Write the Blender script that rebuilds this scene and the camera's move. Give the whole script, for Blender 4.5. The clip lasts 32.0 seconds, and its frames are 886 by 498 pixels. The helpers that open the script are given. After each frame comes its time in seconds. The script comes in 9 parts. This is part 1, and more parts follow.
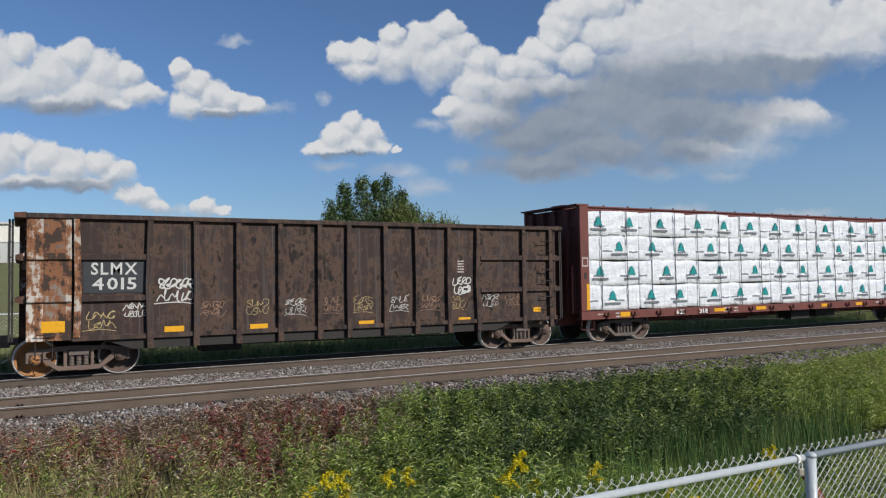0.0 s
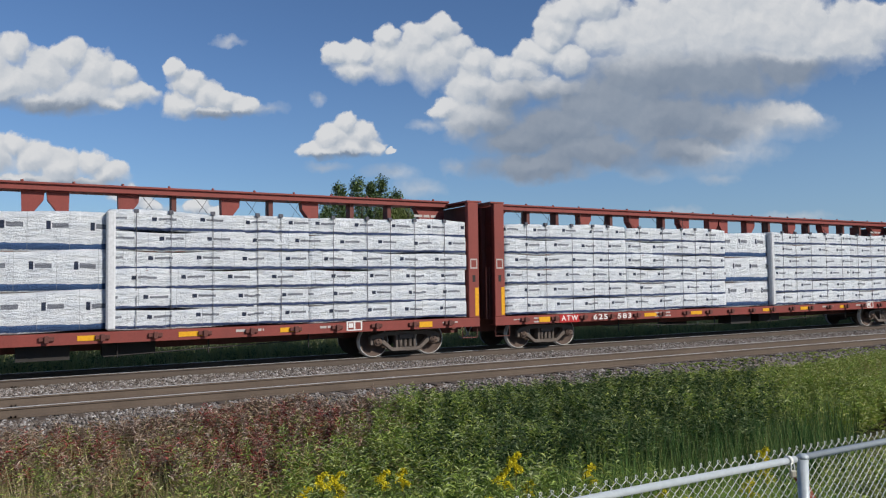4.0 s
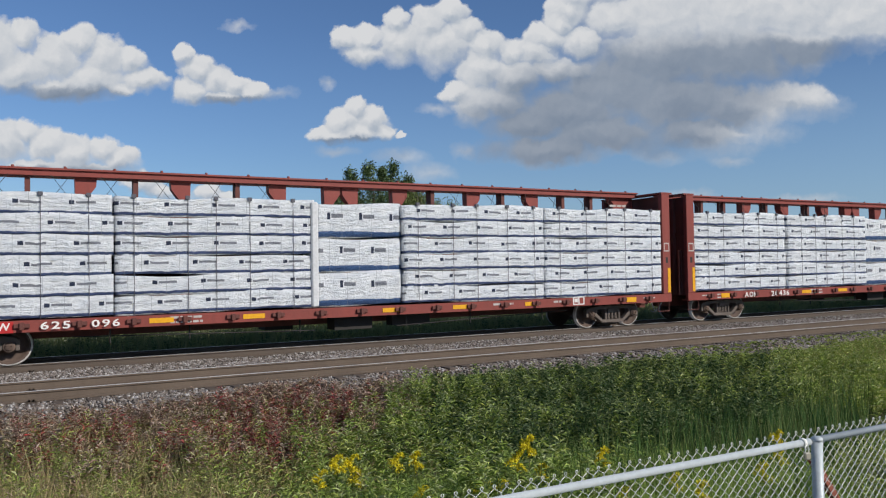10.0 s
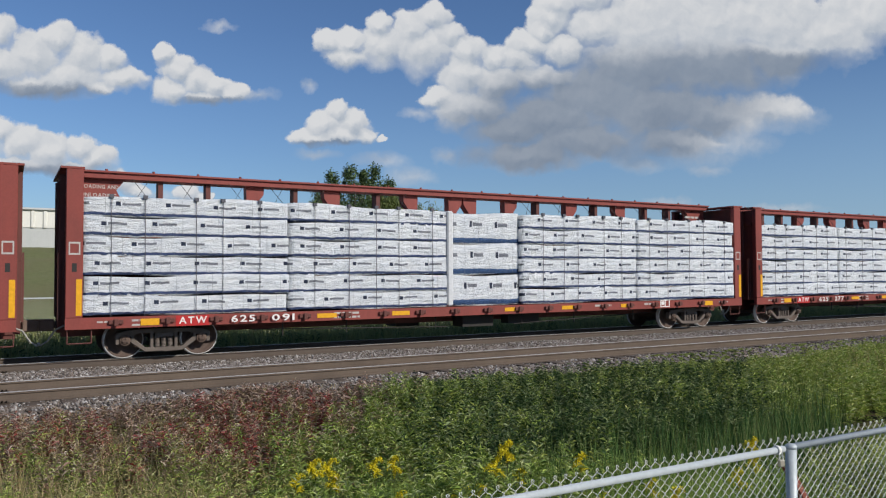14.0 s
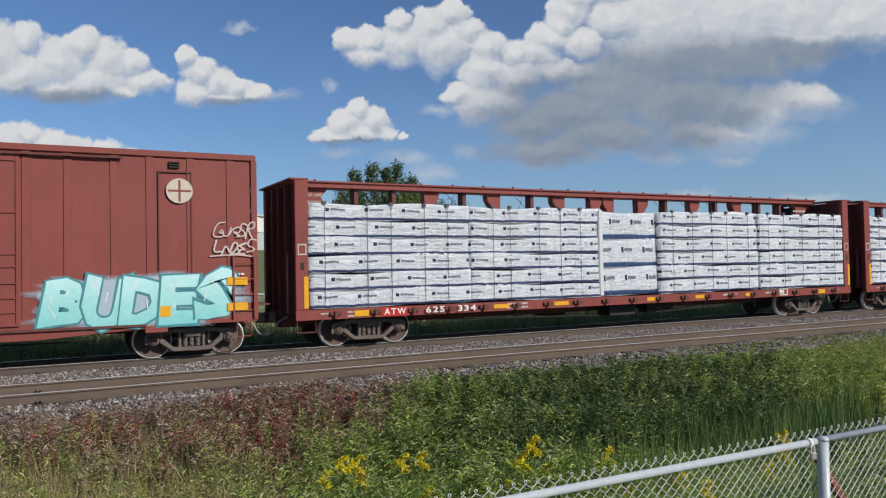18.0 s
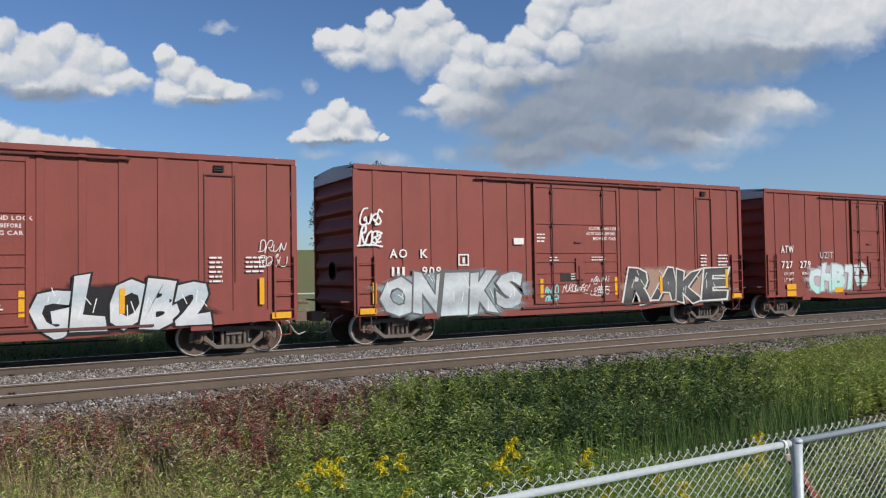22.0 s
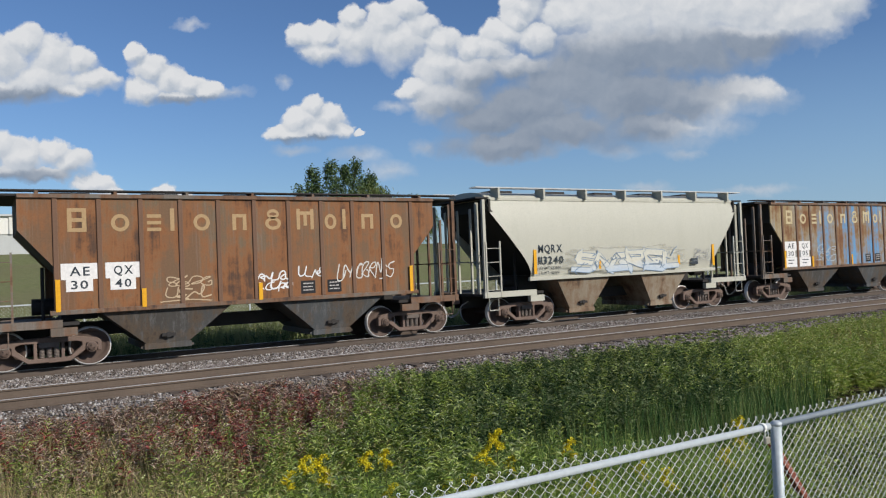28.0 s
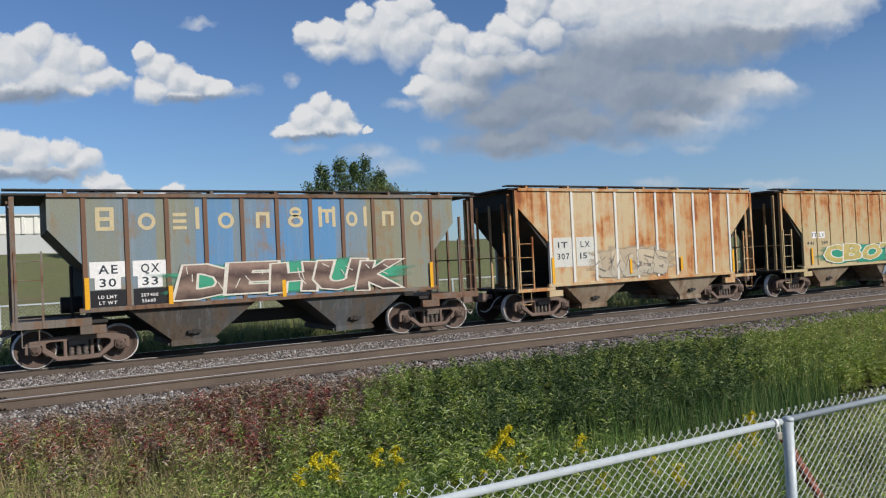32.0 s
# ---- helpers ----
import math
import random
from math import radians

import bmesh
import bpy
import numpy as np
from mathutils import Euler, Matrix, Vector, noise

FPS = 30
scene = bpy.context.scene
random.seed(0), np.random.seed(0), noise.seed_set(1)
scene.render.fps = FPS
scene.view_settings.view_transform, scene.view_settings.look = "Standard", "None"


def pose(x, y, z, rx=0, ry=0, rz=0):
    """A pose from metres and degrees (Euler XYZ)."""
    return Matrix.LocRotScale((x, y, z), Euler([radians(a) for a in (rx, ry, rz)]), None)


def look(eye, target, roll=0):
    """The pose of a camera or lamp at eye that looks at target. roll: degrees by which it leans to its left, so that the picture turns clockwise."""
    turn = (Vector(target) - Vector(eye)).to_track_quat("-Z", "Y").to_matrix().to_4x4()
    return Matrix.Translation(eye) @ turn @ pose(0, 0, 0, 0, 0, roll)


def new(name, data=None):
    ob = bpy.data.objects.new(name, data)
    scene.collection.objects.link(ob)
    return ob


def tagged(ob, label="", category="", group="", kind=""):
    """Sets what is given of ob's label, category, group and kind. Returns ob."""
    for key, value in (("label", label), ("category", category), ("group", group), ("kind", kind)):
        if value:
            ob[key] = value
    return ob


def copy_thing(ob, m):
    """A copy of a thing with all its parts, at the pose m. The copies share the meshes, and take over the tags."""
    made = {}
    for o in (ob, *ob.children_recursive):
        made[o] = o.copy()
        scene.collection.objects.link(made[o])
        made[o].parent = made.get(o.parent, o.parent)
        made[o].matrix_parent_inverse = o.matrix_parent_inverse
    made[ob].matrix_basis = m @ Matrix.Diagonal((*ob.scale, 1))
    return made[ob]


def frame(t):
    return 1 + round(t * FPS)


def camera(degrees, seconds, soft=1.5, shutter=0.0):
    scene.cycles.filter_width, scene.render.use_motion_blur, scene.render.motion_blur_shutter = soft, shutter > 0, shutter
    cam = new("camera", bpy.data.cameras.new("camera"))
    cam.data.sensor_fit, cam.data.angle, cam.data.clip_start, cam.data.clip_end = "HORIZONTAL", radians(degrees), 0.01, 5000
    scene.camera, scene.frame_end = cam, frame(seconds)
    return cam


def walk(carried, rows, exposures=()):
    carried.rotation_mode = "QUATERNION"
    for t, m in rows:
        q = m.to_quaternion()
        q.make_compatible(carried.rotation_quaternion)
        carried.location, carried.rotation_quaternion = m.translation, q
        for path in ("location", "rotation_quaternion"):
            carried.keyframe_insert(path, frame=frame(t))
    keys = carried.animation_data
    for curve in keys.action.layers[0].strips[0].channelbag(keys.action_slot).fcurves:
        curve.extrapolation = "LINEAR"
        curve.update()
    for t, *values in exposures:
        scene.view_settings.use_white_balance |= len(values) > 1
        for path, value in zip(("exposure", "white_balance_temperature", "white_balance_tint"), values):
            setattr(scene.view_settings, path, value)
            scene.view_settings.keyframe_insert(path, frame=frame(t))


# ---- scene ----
cam = camera(60.48, 32.0, soft=1.2)


def aim(x, y, z, heading, tilt, lean):
    """The pose of a camera that looks along the compass heading (0 is +y, 90 is +x), tilted up, leaning to its right."""
    return pose(x, y, z, 90 + tilt, 0, -heading) @ pose(0, 0, 0, 0, 0, -lean)


# seconds, place, heading, tilt, lean: held by hand on the spot
PATH = [
    (0.0, 0.043, 0.033, 2.089, 28.92, 2.55, 0.92), (0.5, 0.039, 0.029, 2.091, 28.83, 2.43, 0.97), (1.0, 0.039, 0.031, 2.090, 28.87, 2.37, 1.02),
    (1.5, 0.040, 0.030, 2.086, 28.97, 2.42, 1.05), (2.0, 0.034, 0.024, 2.090, 29.14, 2.53, 1.02), (2.5, 0.031, 0.020, 2.090, 29.32, 2.69, 0.90),
    (3.0, 0.024, 0.012, 2.094, 29.45, 2.78, 0.79), (3.5, 0.025, 0.014, 2.094, 29.47, 2.75, 0.74), (5.5, -0.001, 0.005, 2.093, 28.19, 2.11, 0.88),
    (6.0, -0.005, 0.005, 2.094, 27.96, 1.97, 0.81), (6.5, -0.003, 0.007, 2.094, 27.94, 1.90, 0.81), (7.0, 0.000, 0.007, 2.094, 28.02, 1.85, 0.84),
    (7.5, 0.001, 0.004, 2.096, 28.18, 1.78, 0.88), (8.0, 0.003, 0.003, 2.094, 28.32, 1.73, 0.91), (8.5, 0.010, 0.006, 2.095, 28.43, 1.65, 0.96),
    (9.0, 0.015, 0.010, 2.092, 28.45, 1.58, 0.96), (9.5, 0.020, 0.014, 2.092, 28.46, 1.50, 0.99), (10.0, 0.015, 0.015, 2.091, 28.42, 1.46, 0.96),
    (10.5, 0.011, 0.012, 2.091, 28.37, 1.43, 0.92), (11.0, 0.001, 0.007, 2.092, 28.37, 1.43, 0.83), (11.5, -0.007, 0.003, 2.091, 28.43, 1.46, 0.67),
    (12.0, -0.012, -0.000, 2.093, 28.66, 1.51, 0.52), (12.5, -0.011, 0.001, 2.093, 29.01, 1.60, 0.38), (13.0, -0.006, 0.005, 2.094, 29.42, 1.71, 0.27),
    (13.5, -0.001, 0.003, 2.094, 29.72, 1.79, 0.22), (14.0, -0.000, 0.005, 2.095, 29.90, 1.79, 0.23), (14.5, 0.002, 0.005, 2.091, 29.87, 1.77, 0.23),
    (16.5, 0.004, 0.004, 2.090, 29.03, 1.45, 0.72), (17.0, 0.001, 0.004, 2.089, 28.60, 1.44, 0.87), (17.5, -0.003, 0.003, 2.092, 28.23, 1.45, 1.05),
    (18.0, -0.003, 0.004, 2.092, 28.12, 1.54, 1.14), (18.5, -0.003, 0.001, 2.093, 28.19, 1.66, 1.20), (19.0, -0.001, -0.000, 2.092, 28.36, 1.78, 1.22),
    (19.5, -0.004, -0.003, 2.093, 28.64, 1.87, 1.24), (20.0, -0.002, -0.005, 2.093, 28.87, 1.89, 1.14), (20.5, 0.007, 0.000, 2.091, 29.10, 1.92, 1.00),
    (21.0, 0.005, 0.001, 2.094, 29.32, 1.83, 0.92), (21.5, 0.008, 0.000, 2.093, 29.45, 1.74, 0.89), (22.0, 0.002, -0.005, 2.094, 29.57, 1.67, 0.90),
    (22.5, -0.002, -0.006, 2.096, 29.70, 1.62, 0.99), (23.0, -0.002, -0.003, 2.095, 29.79, 1.66, 1.11), (23.5, -0.002, -0.003, 2.095, 29.83, 1.68, 1.28),
    (24.0, -0.001, -0.002, 2.095, 29.79, 1.65, 1.42), (24.5, 0.003, 0.003, 2.091, 29.74, 1.56, 1.47), (25.0, 0.004, 0.002, 2.093, 29.77, 1.42, 1.52),
    (25.5, 0.007, 0.006, 2.091, 29.93, 1.31, 1.63), (27.5, 0.005, 0.000, 2.090, 30.98, 1.18, 2.20), (28.0, 0.010, -0.001, 2.091, 31.08, 1.16, 2.31),
    (28.5, 0.013, 0.001, 2.091, 31.10, 1.22, 2.43), (29.0, 0.014, 0.000, 2.091, 30.95, 1.26, 2.56), (29.5, 0.006, -0.006, 2.093, 30.78, 1.29, 2.67),
    (30.0, 0.003, -0.008, 2.091, 30.58, 1.28, 2.77), (30.5, 0.007, -0.006, 2.090, 30.39, 1.23, 2.78), (31.0, 0.006, -0.005, 2.089, 30.30, 1.17, 2.76),
    (31.5, 0.013, -0.001, 2.090, 30.26, 1.06, 2.70), (32.0, 0.014, -0.000, 2.090, 30.35, 0.95, 2.66),
]
walk(cam, [(t, aim(*row)) for t, *row in PATH], [(0.0, 0.35), (17.5, 0.35), (20.5, 0.45), (32.0, 0.45)])

# ---- light: afternoon sun behind the camera, to its right, and a blue sky with cumulus ----
SUN_EL, SUN_AZ = 30.0, 152.0  # degrees; azimuth clockwise from +y
world = bpy.data.worlds.new("sky")
scene.world = world
world.use_nodes = True
wn, wl = world.node_tree.nodes, world.node_tree.links
sky = wn.new("ShaderNodeTexSky")
sky.sky_type, sky.sun_disc = "NISHITA", False
sky.sun_elevation, sky.sun_rotation = radians(SUN_EL), radians(SUN_AZ)
sky.air_density, sky.dust_density, sky.ozone_density = 1.0, 0.5, 2.5
sky_tint = wn.new("ShaderNodeMix")
sky_tint.data_type, sky_tint.blend_type = "RGBA", "MULTIPLY"
sky_tint.inputs[0].default_value, sky_tint.inputs[7].default_value = 1.0, (0.74, 0.91, 1.16, 1)
wl.new(sky.outputs[0], sky_tint.inputs[6])
wl.new(sky_tint.outputs[2], wn["Background"].inputs["Color"])
wn["Background"].inputs["Strength"].default_value = 0.064
sun = new("sun", bpy.data.lights.new("sun", "SUN"))
sun.data.energy, sun.data.angle, sun.data.color = 3.55, radians(0.6), (1.0, 0.94, 0.85)
_d = Vector((math.sin(radians(SUN_AZ)) * math.cos(radians(SUN_EL)), math.cos(radians(SUN_AZ)) * math.cos(radians(SUN_EL)), math.sin(radians(SUN_EL))))
sun.matrix_world = look(_d * 100, (0, 0, 0))

# ---- materials ----


def shader(name, rough=0.6, metal=0.0):
    m = bpy.data.materials.new(name)
    m.use_nodes = True
    b = m.node_tree.nodes["Principled BSDF"]
    b.inputs["Roughness"].default_value, b.inputs["Metallic"].default_value = rough, metal
    b.inputs["Specular IOR Level"].default_value = 0.18
    return m, m.node_tree.nodes, m.node_tree.links, b


def mixed(n, l, fac, a, b, kind="MIX"):
    """A colour mix; each input is a socket or a value."""
    x = n.new("ShaderNodeMix")
    x.data_type, x.blend_type = "RGBA", kind
    for s, v in ((x.inputs[0], fac), (x.inputs[6], a), (x.inputs[7], b)):
        if hasattr(v, "links"):
            l.new(v, s)
        elif s == x.inputs[0]:
            s.default_value = v
        else:
            s.default_value = (*v[:3], 1)
    return x.outputs[2]


def ramp(n, l, src, lo, hi):
    x = n.new("ShaderNodeMapRange")
    x.inputs[1].default_value, x.inputs[2].default_value = lo, hi
    l.new(src, x.inputs[0])
    return x.outputs[0]


def fbm(n, l, vec, scale, detail=5.0, rough=0.6, stretch=None):
    if stretch:
        mp = n.new("ShaderNodeMapping")
        mp.inputs["Scale"].default_value = stretch
        l.new(vec, mp.inputs[0])
        vec = mp.outputs[0]
    x = n.new("ShaderNodeTexNoise")
    x.inputs["Scale"].default_value, x.inputs["Detail"].default_value, x.inputs["Roughness"].default_value = scale, detail, rough
    l.new(vec, x.inputs["Vector"])
    return x.outputs[0]


def bumped(n, l, b, height, strength=0.3, dist=0.01):
    x = n.new("ShaderNodeBump")
    x.inputs["Strength"].default_value, x.inputs["Distance"].default_value = strength, dist
    l.new(height, x.inputs["Height"])
    l.new(x.outputs[0], b.inputs["Normal"])


def worn(name, base, dirt, rough=0.55, amount=0.5, streak=0.35, rust=None, rust_at=0.62, metal=0.0, bump=0.15, shift=0.0):
    """Weathered paint or metal: base colour, patches and vertical streaks of dirt, and optional rust blotches."""
    m, n, l, b = shader(name, rough, metal)
    co = n.new("ShaderNodeTexCoord").outputs["Object"]
    add = n.new("ShaderNodeVectorMath")
    add.inputs[1].default_value = (shift, shift * 2, 0)
    l.new(co, add.inputs[0])
    co = add.outputs[0]
    big = fbm(n, l, co, 0.7, 6, 0.65)
    run = fbm(n, l, co, 1.0, 5, 0.7, (5.0, 5.0, 0.35))
    fine = fbm(n, l, co, 26.0, 4, 0.7)
    c = mixed(n, l, ramp(n, l, big, 0.42, 0.42 + 0.5 / max(amount, 0.05)), base, dirt)
    c2 = n.new("ShaderNodeMath")
    c2.operation = "MULTIPLY"
    l.new(ramp(n, l, run, 0.48, 0.78), c2.inputs[0])
    c2.inputs[1].default_value = streak
    c = mixed(n, l, c2.outputs[0], c, dirt)
    if rust:
        add2 = n.new("ShaderNodeMath")
        add2.operation = "MULTIPLY_ADD"
        l.new(run, add2.inputs[0])
        add2.inputs[1].default_value = 0.55
        mul = n.new("ShaderNodeMath")
        mul.operation = "MULTIPLY"
        l.new(fbm(n, l, co, 1.7, 8, 0.7, (1, 1, 0.6)), mul.inputs[0])
        mul.inputs[1].default_value = 0.6
        l.new(mul.outputs[0], add2.inputs[2])
        edge = ramp(n, l, add2.outputs[0], rust_at, rust_at + 0.09)
        c = mixed(n, l, edge, c, mixed(n, l, ramp(n, l, fine, 0.35, 0.7), rust, [v * 0.45 for v in rust]))
    c = mixed(n, l, 0.22, c, mixed(n, l, fine, (0, 0, 0), (1, 1, 1)), "OVERLAY")
    l.new(c, b.inputs["Base Color"])
    bumped(n, l, b, fine, bump, 0.004)
    return m


def rusty(name, base, other, stain, rust, at=0.5, shift=0.0, panel=0.92, rough=0.7, bump=0.2, top=0.0, grain=1.0, soft=1.0, ends=0.0):
    """Old painted steel: two paint tones by panel, broad soft rust stains that run down, deep rust in their midst, fine mottling."""
    m, n, l, b = shader(name, rough)
    add = n.new("ShaderNodeVectorMath")
    add.inputs[1].default_value = (shift, shift * 2, 0)
    l.new(n.new("ShaderNodeTexCoord").outputs["Object"], add.inputs[0])
    co = add.outputs[0]

    def op(kind, a, c=0.0, e=0.0):
        k = n.new("ShaderNodeMath")
        k.operation = kind
        for q, v in zip(k.inputs, (a, c, e)):
            if hasattr(v, "links"):
                l.new(v, q)
            else:
                q.default_value = v
        return k.outputs[0]

    sep = n.new("ShaderNodeSeparateXYZ")
    l.new(co, sep.inputs[0])
    cell = n.new("ShaderNodeTexWhiteNoise")
    cell.noise_dimensions = "1D"
    l.new(op("FLOOR", op("DIVIDE", sep.outputs[0], panel)), cell.inputs["W"])
    tone = op("MULTIPLY_ADD", cell.outputs[0], 0.35, op("MULTIPLY", fbm(n, l, co, 0.35, 3, 0.5, (1, 1, 0.3)), 1.1))
    if ends:
        raw = n.new("ShaderNodeSeparateXYZ")
        l.new(n["Texture Coordinate"].outputs["Object"], raw.inputs[0])
        tone = op("MULTIPLY_ADD", op("SUBTRACT", op("ABSOLUTE", op("SUBTRACT", raw.outputs[0], 0.2)), 2.3), ends, tone)
    c = mixed(n, l, ramp(n, l, tone, 0.55, 0.92), base, other)
    c = mixed(n, l, op("MULTIPLY", ramp(n, l, fbm(n, l, co, 1.0, 6, 0.75, (9.0, 9.0, 0.22)), 0.52, 0.72), 0.45), c, [v * 0.55 + 0.16 for v in base])
    broad, run, fine, spot = fbm(n, l, co, 0.85 * grain, 7, 0.65), fbm(n, l, co, 1.0, 6, 0.7, (4.2, 4.2, 0.28 * grain)), fbm(n, l, co, 24.0, 5, 0.75), fbm(n, l, co, 4.5, 7, 0.7)
    k = op("MULTIPLY_ADD", cell.outputs[0], 0.07, op("ADD", op("MULTIPLY", broad, 0.5), op("MULTIPLY", run, 0.43)))
    k = op("MULTIPLY_ADD", sep.outputs[2], top, op("ADD", k, -3.0 * top))
    k = op("MULTIPLY_ADD", spot, 0.16, op("ADD", k, -0.08))
    c = mixed(n, l, ramp(n, l, k, at - 0.06 * soft, at + 0.05 * soft), c, stain)
    c = mixed(n, l, ramp(n, l, k, at + 0.05 - 0.02 * soft, at + 0.05 + 0.07 * soft), c, rust)
    c = mixed(n, l, 0.35, c, mixed(n, l, fine, (0.05, 0.05, 0.05), (0.95, 0.95, 0.95)), "OVERLAY")
    l.new(c, b.inputs["Base Color"])
    bumped(n, l, b, fine, bump, 0.005)
    return m


def sprayed(name, tones, z0, z1):
    """Spray paint that fades through several tones from foot to top."""
    m, n, l, b = shader(name, 0.5)
    co = n.new("ShaderNodeTexCoord").outputs["Object"]
    sep = n.new("ShaderNodeSeparateXYZ")
    l.new(co, sep.inputs[0])
    k = n.new("ShaderNodeMath")
    k.operation = "MULTIPLY_ADD"
    l.new(fbm(n, l, co, 1.6, 5, 0.65), k.inputs[0])
    k.inputs[1].default_value = (z1 - z0) * 0.7
    l.new(sep.outputs[2], k.inputs[2])
    r = n.new("ShaderNodeValToRGB")
    els = r.color_ramp.elements
    while len(els) < len(tones):
        els.new(0.5)
    for i, (e, c) in enumerate(zip(els, tones)):
        e.position, e.color = i / max(1, len(tones) - 1), (*c, 1)
    l.new(ramp(n, l, k.outputs[0], z0 + (z1 - z0) * 0.4, z1 + (z1 - z0) * 0.3), r.inputs[0])
    l.new(mixed(n, l, 0.25, r.outputs[0], mixed(n, l, fbm(n, l, co, 9, 6, 0.7), (0.1, 0.1, 0.1), (0.9, 0.9, 0.9)), "OVERLAY"), b.inputs["Base Color"])
    return m


def grit(name, cols, scale=30.0, rough=0.9, bump=0.6, dist=0.02, big=0.5):
    """Earth, ballast, foliage beds: three colours mixed at two scales."""
    m, n, l, b = shader(name, rough)
    co = n.new("ShaderNodeTexCoord").outputs["Object"]
    f1, f2 = fbm(n, l, co, scale, 6, 0.75), fbm(n, l, co, big, 4, 0.6)
    c = mixed(n, l, ramp(n, l, f1, 0.35, 0.68), cols[0], cols[1])
    c = mixed(n, l, ramp(n, l, f2, 0.42, 0.66), c, cols[2])
    l.new(c, b.inputs["Base Color"])
    bumped(n, l, b, f1, bump, dist)
    return m


def leafy(name, cols, rough=0.55, trans=0.25, spread=1.0):
    """Leaves and blades: colour by island, a little light through them."""
    m, n, l, b = shader(name, rough)
    g = n.new("ShaderNodeNewGeometry")
    r = n.new("ShaderNodeValToRGB")
    els = r.color_ramp.elements
    while len(els) < len(cols):
        els.new(0.5)
    for i, (e, c) in enumerate(zip(els, cols)):
        e.position, e.color = i / max(1, len(cols) - 1), (*c, 1)
    l.new(g.outputs["Random Per Island"], r.inputs[0])
    l.new(r.outputs[0], b.inputs["Base Color"])
    t = n.new("ShaderNodeBsdfTranslucent")
    l.new(r.outputs[0], t.inputs[0])
    x = n.new("ShaderNodeMixShader")
    x.inputs[0].default_value = trans
    l.new(b.outputs[0], x.inputs[1])
    l.new(t.outputs[0], x.inputs[2])
    l.new(x.outputs[0], n["Material Output"].inputs[0])
    return m


def plain(name, col, rough=0.6, metal=0.0):
    m, n, l, b = shader(name, rough, metal)
    co = n.new("ShaderNodeTexCoord").outputs["Object"]
    f = fbm(n, l, co, 14.0, 5, 0.7)
    l.new(mixed(n, l, ramp(n, l, f, 0.3, 0.75), col, [v * 0.72 for v in col]), b.inputs["Base Color"])
    return m


M_GRAVEL = grit("ballast_gravel", [(0.14, 0.12, 0.105), (0.32, 0.29, 0.27), (0.20, 0.16, 0.13)], 22, 0.95, 0.9, 0.05)
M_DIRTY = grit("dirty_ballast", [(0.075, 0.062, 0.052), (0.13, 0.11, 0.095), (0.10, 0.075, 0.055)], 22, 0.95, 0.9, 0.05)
M_STONE = leafy("pale_stone", [(0.05, 0.042, 0.036), (0.15, 0.128, 0.112), (0.26, 0.238, 0.222), (0.10, 0.08, 0.068), (0.46, 0.44, 0.42), (0.18, 0.145, 0.125), (0.07, 0.058, 0.05)], 0.95, 0.0)
M_SOIL = grit("verge_soil", [(0.06, 0.075, 0.025), (0.13, 0.13, 0.05), (0.11, 0.09, 0.05)], 9, 0.95, 0.8, 0.05)
M_MEADOW = grit("far_grass", [(0.12, 0.135, 0.055), (0.19, 0.20, 0.085), (0.16, 0.15, 0.075)], 3.5, 0.95, 0.8, 0.1, 0.15)
M_RAIL = worn("rail_rust", (0.118, 0.090, 0.069), (0.068, 0.052, 0.042), 0.8, 0.9, 0.3)
M_RAILOILY = worn("oily_rail_rust", (0.095, 0.074, 0.060), (0.060, 0.049, 0.042), 0.7, 0.6, 0.1)
M_RAILTOP = plain("rail_top", (0.66, 0.65, 0.64), 0.35, 0.3)
M_TIE = worn("tie_wood", (0.11, 0.085, 0.068), (0.06, 0.05, 0.043), 0.9, 0.8, 0.2)
M_OXIDE = worn("oxide_red_paint", (0.215, 0.058, 0.047), (0.145, 0.044, 0.037), 0.55, 0.75, 0.45)
M_CBRED = worn("flatcar_red_paint", (0.215, 0.052, 0.043), (0.12, 0.042, 0.036), 0.55, 0.6, 0.4)
M_DARKRED = worn("dirty_red_steel", (0.13, 0.045, 0.038), (0.05, 0.035, 0.03), 0.65, 0.8, 0.5)
M_TRUCK = worn("truck_steel", (0.135, 0.112, 0.098), (0.07, 0.058, 0.05), 0.75, 0.8, 0.2)
M_TRUCKRUST = worn("truck_rust", (0.165, 0.118, 0.096), (0.085, 0.060, 0.050), 0.8, 0.8, 0.2)
M_WHEEL = worn("wheel_plate", (0.10, 0.070, 0.057), (0.06, 0.045, 0.038), 0.75, 0.7, 0.1)
M_TREAD = plain("wheel_tread", (0.64, 0.62, 0.60), 0.4, 0.2)
M_BLACK = worn("black_steel", (0.03, 0.028, 0.027), (0.05, 0.04, 0.035), 0.7, 0.5, 0.3)
M_YELLOW = plain("yellow_reflector", (0.72, 0.36, 0.02), 0.45)
M_WHITE = plain("white_marking", (0.74, 0.72, 0.70), 0.6)
M_GREYMARK = plain("grey_marking", (0.45, 0.42, 0.40), 0.6)
M_GONDEND = rusty("rust_with_paint_flakes", (0.075, 0.040, 0.028), (0.055, 0.036, 0.030), (0.12, 0.055, 0.035), (0.46, 0.42, 0.37), 0.49, 7.0, 0.6, 0.85, 0.6, grain=3.0, soft=0.35)
M_GOND = rusty("gondola_brown", (0.044, 0.031, 0.028), (0.036, 0.028, 0.026), (0.085, 0.055, 0.042), (0.022, 0.019, 0.018), 0.51, 4.0, 1.05, 0.85, 0.7, grain=3.5, soft=0.6)
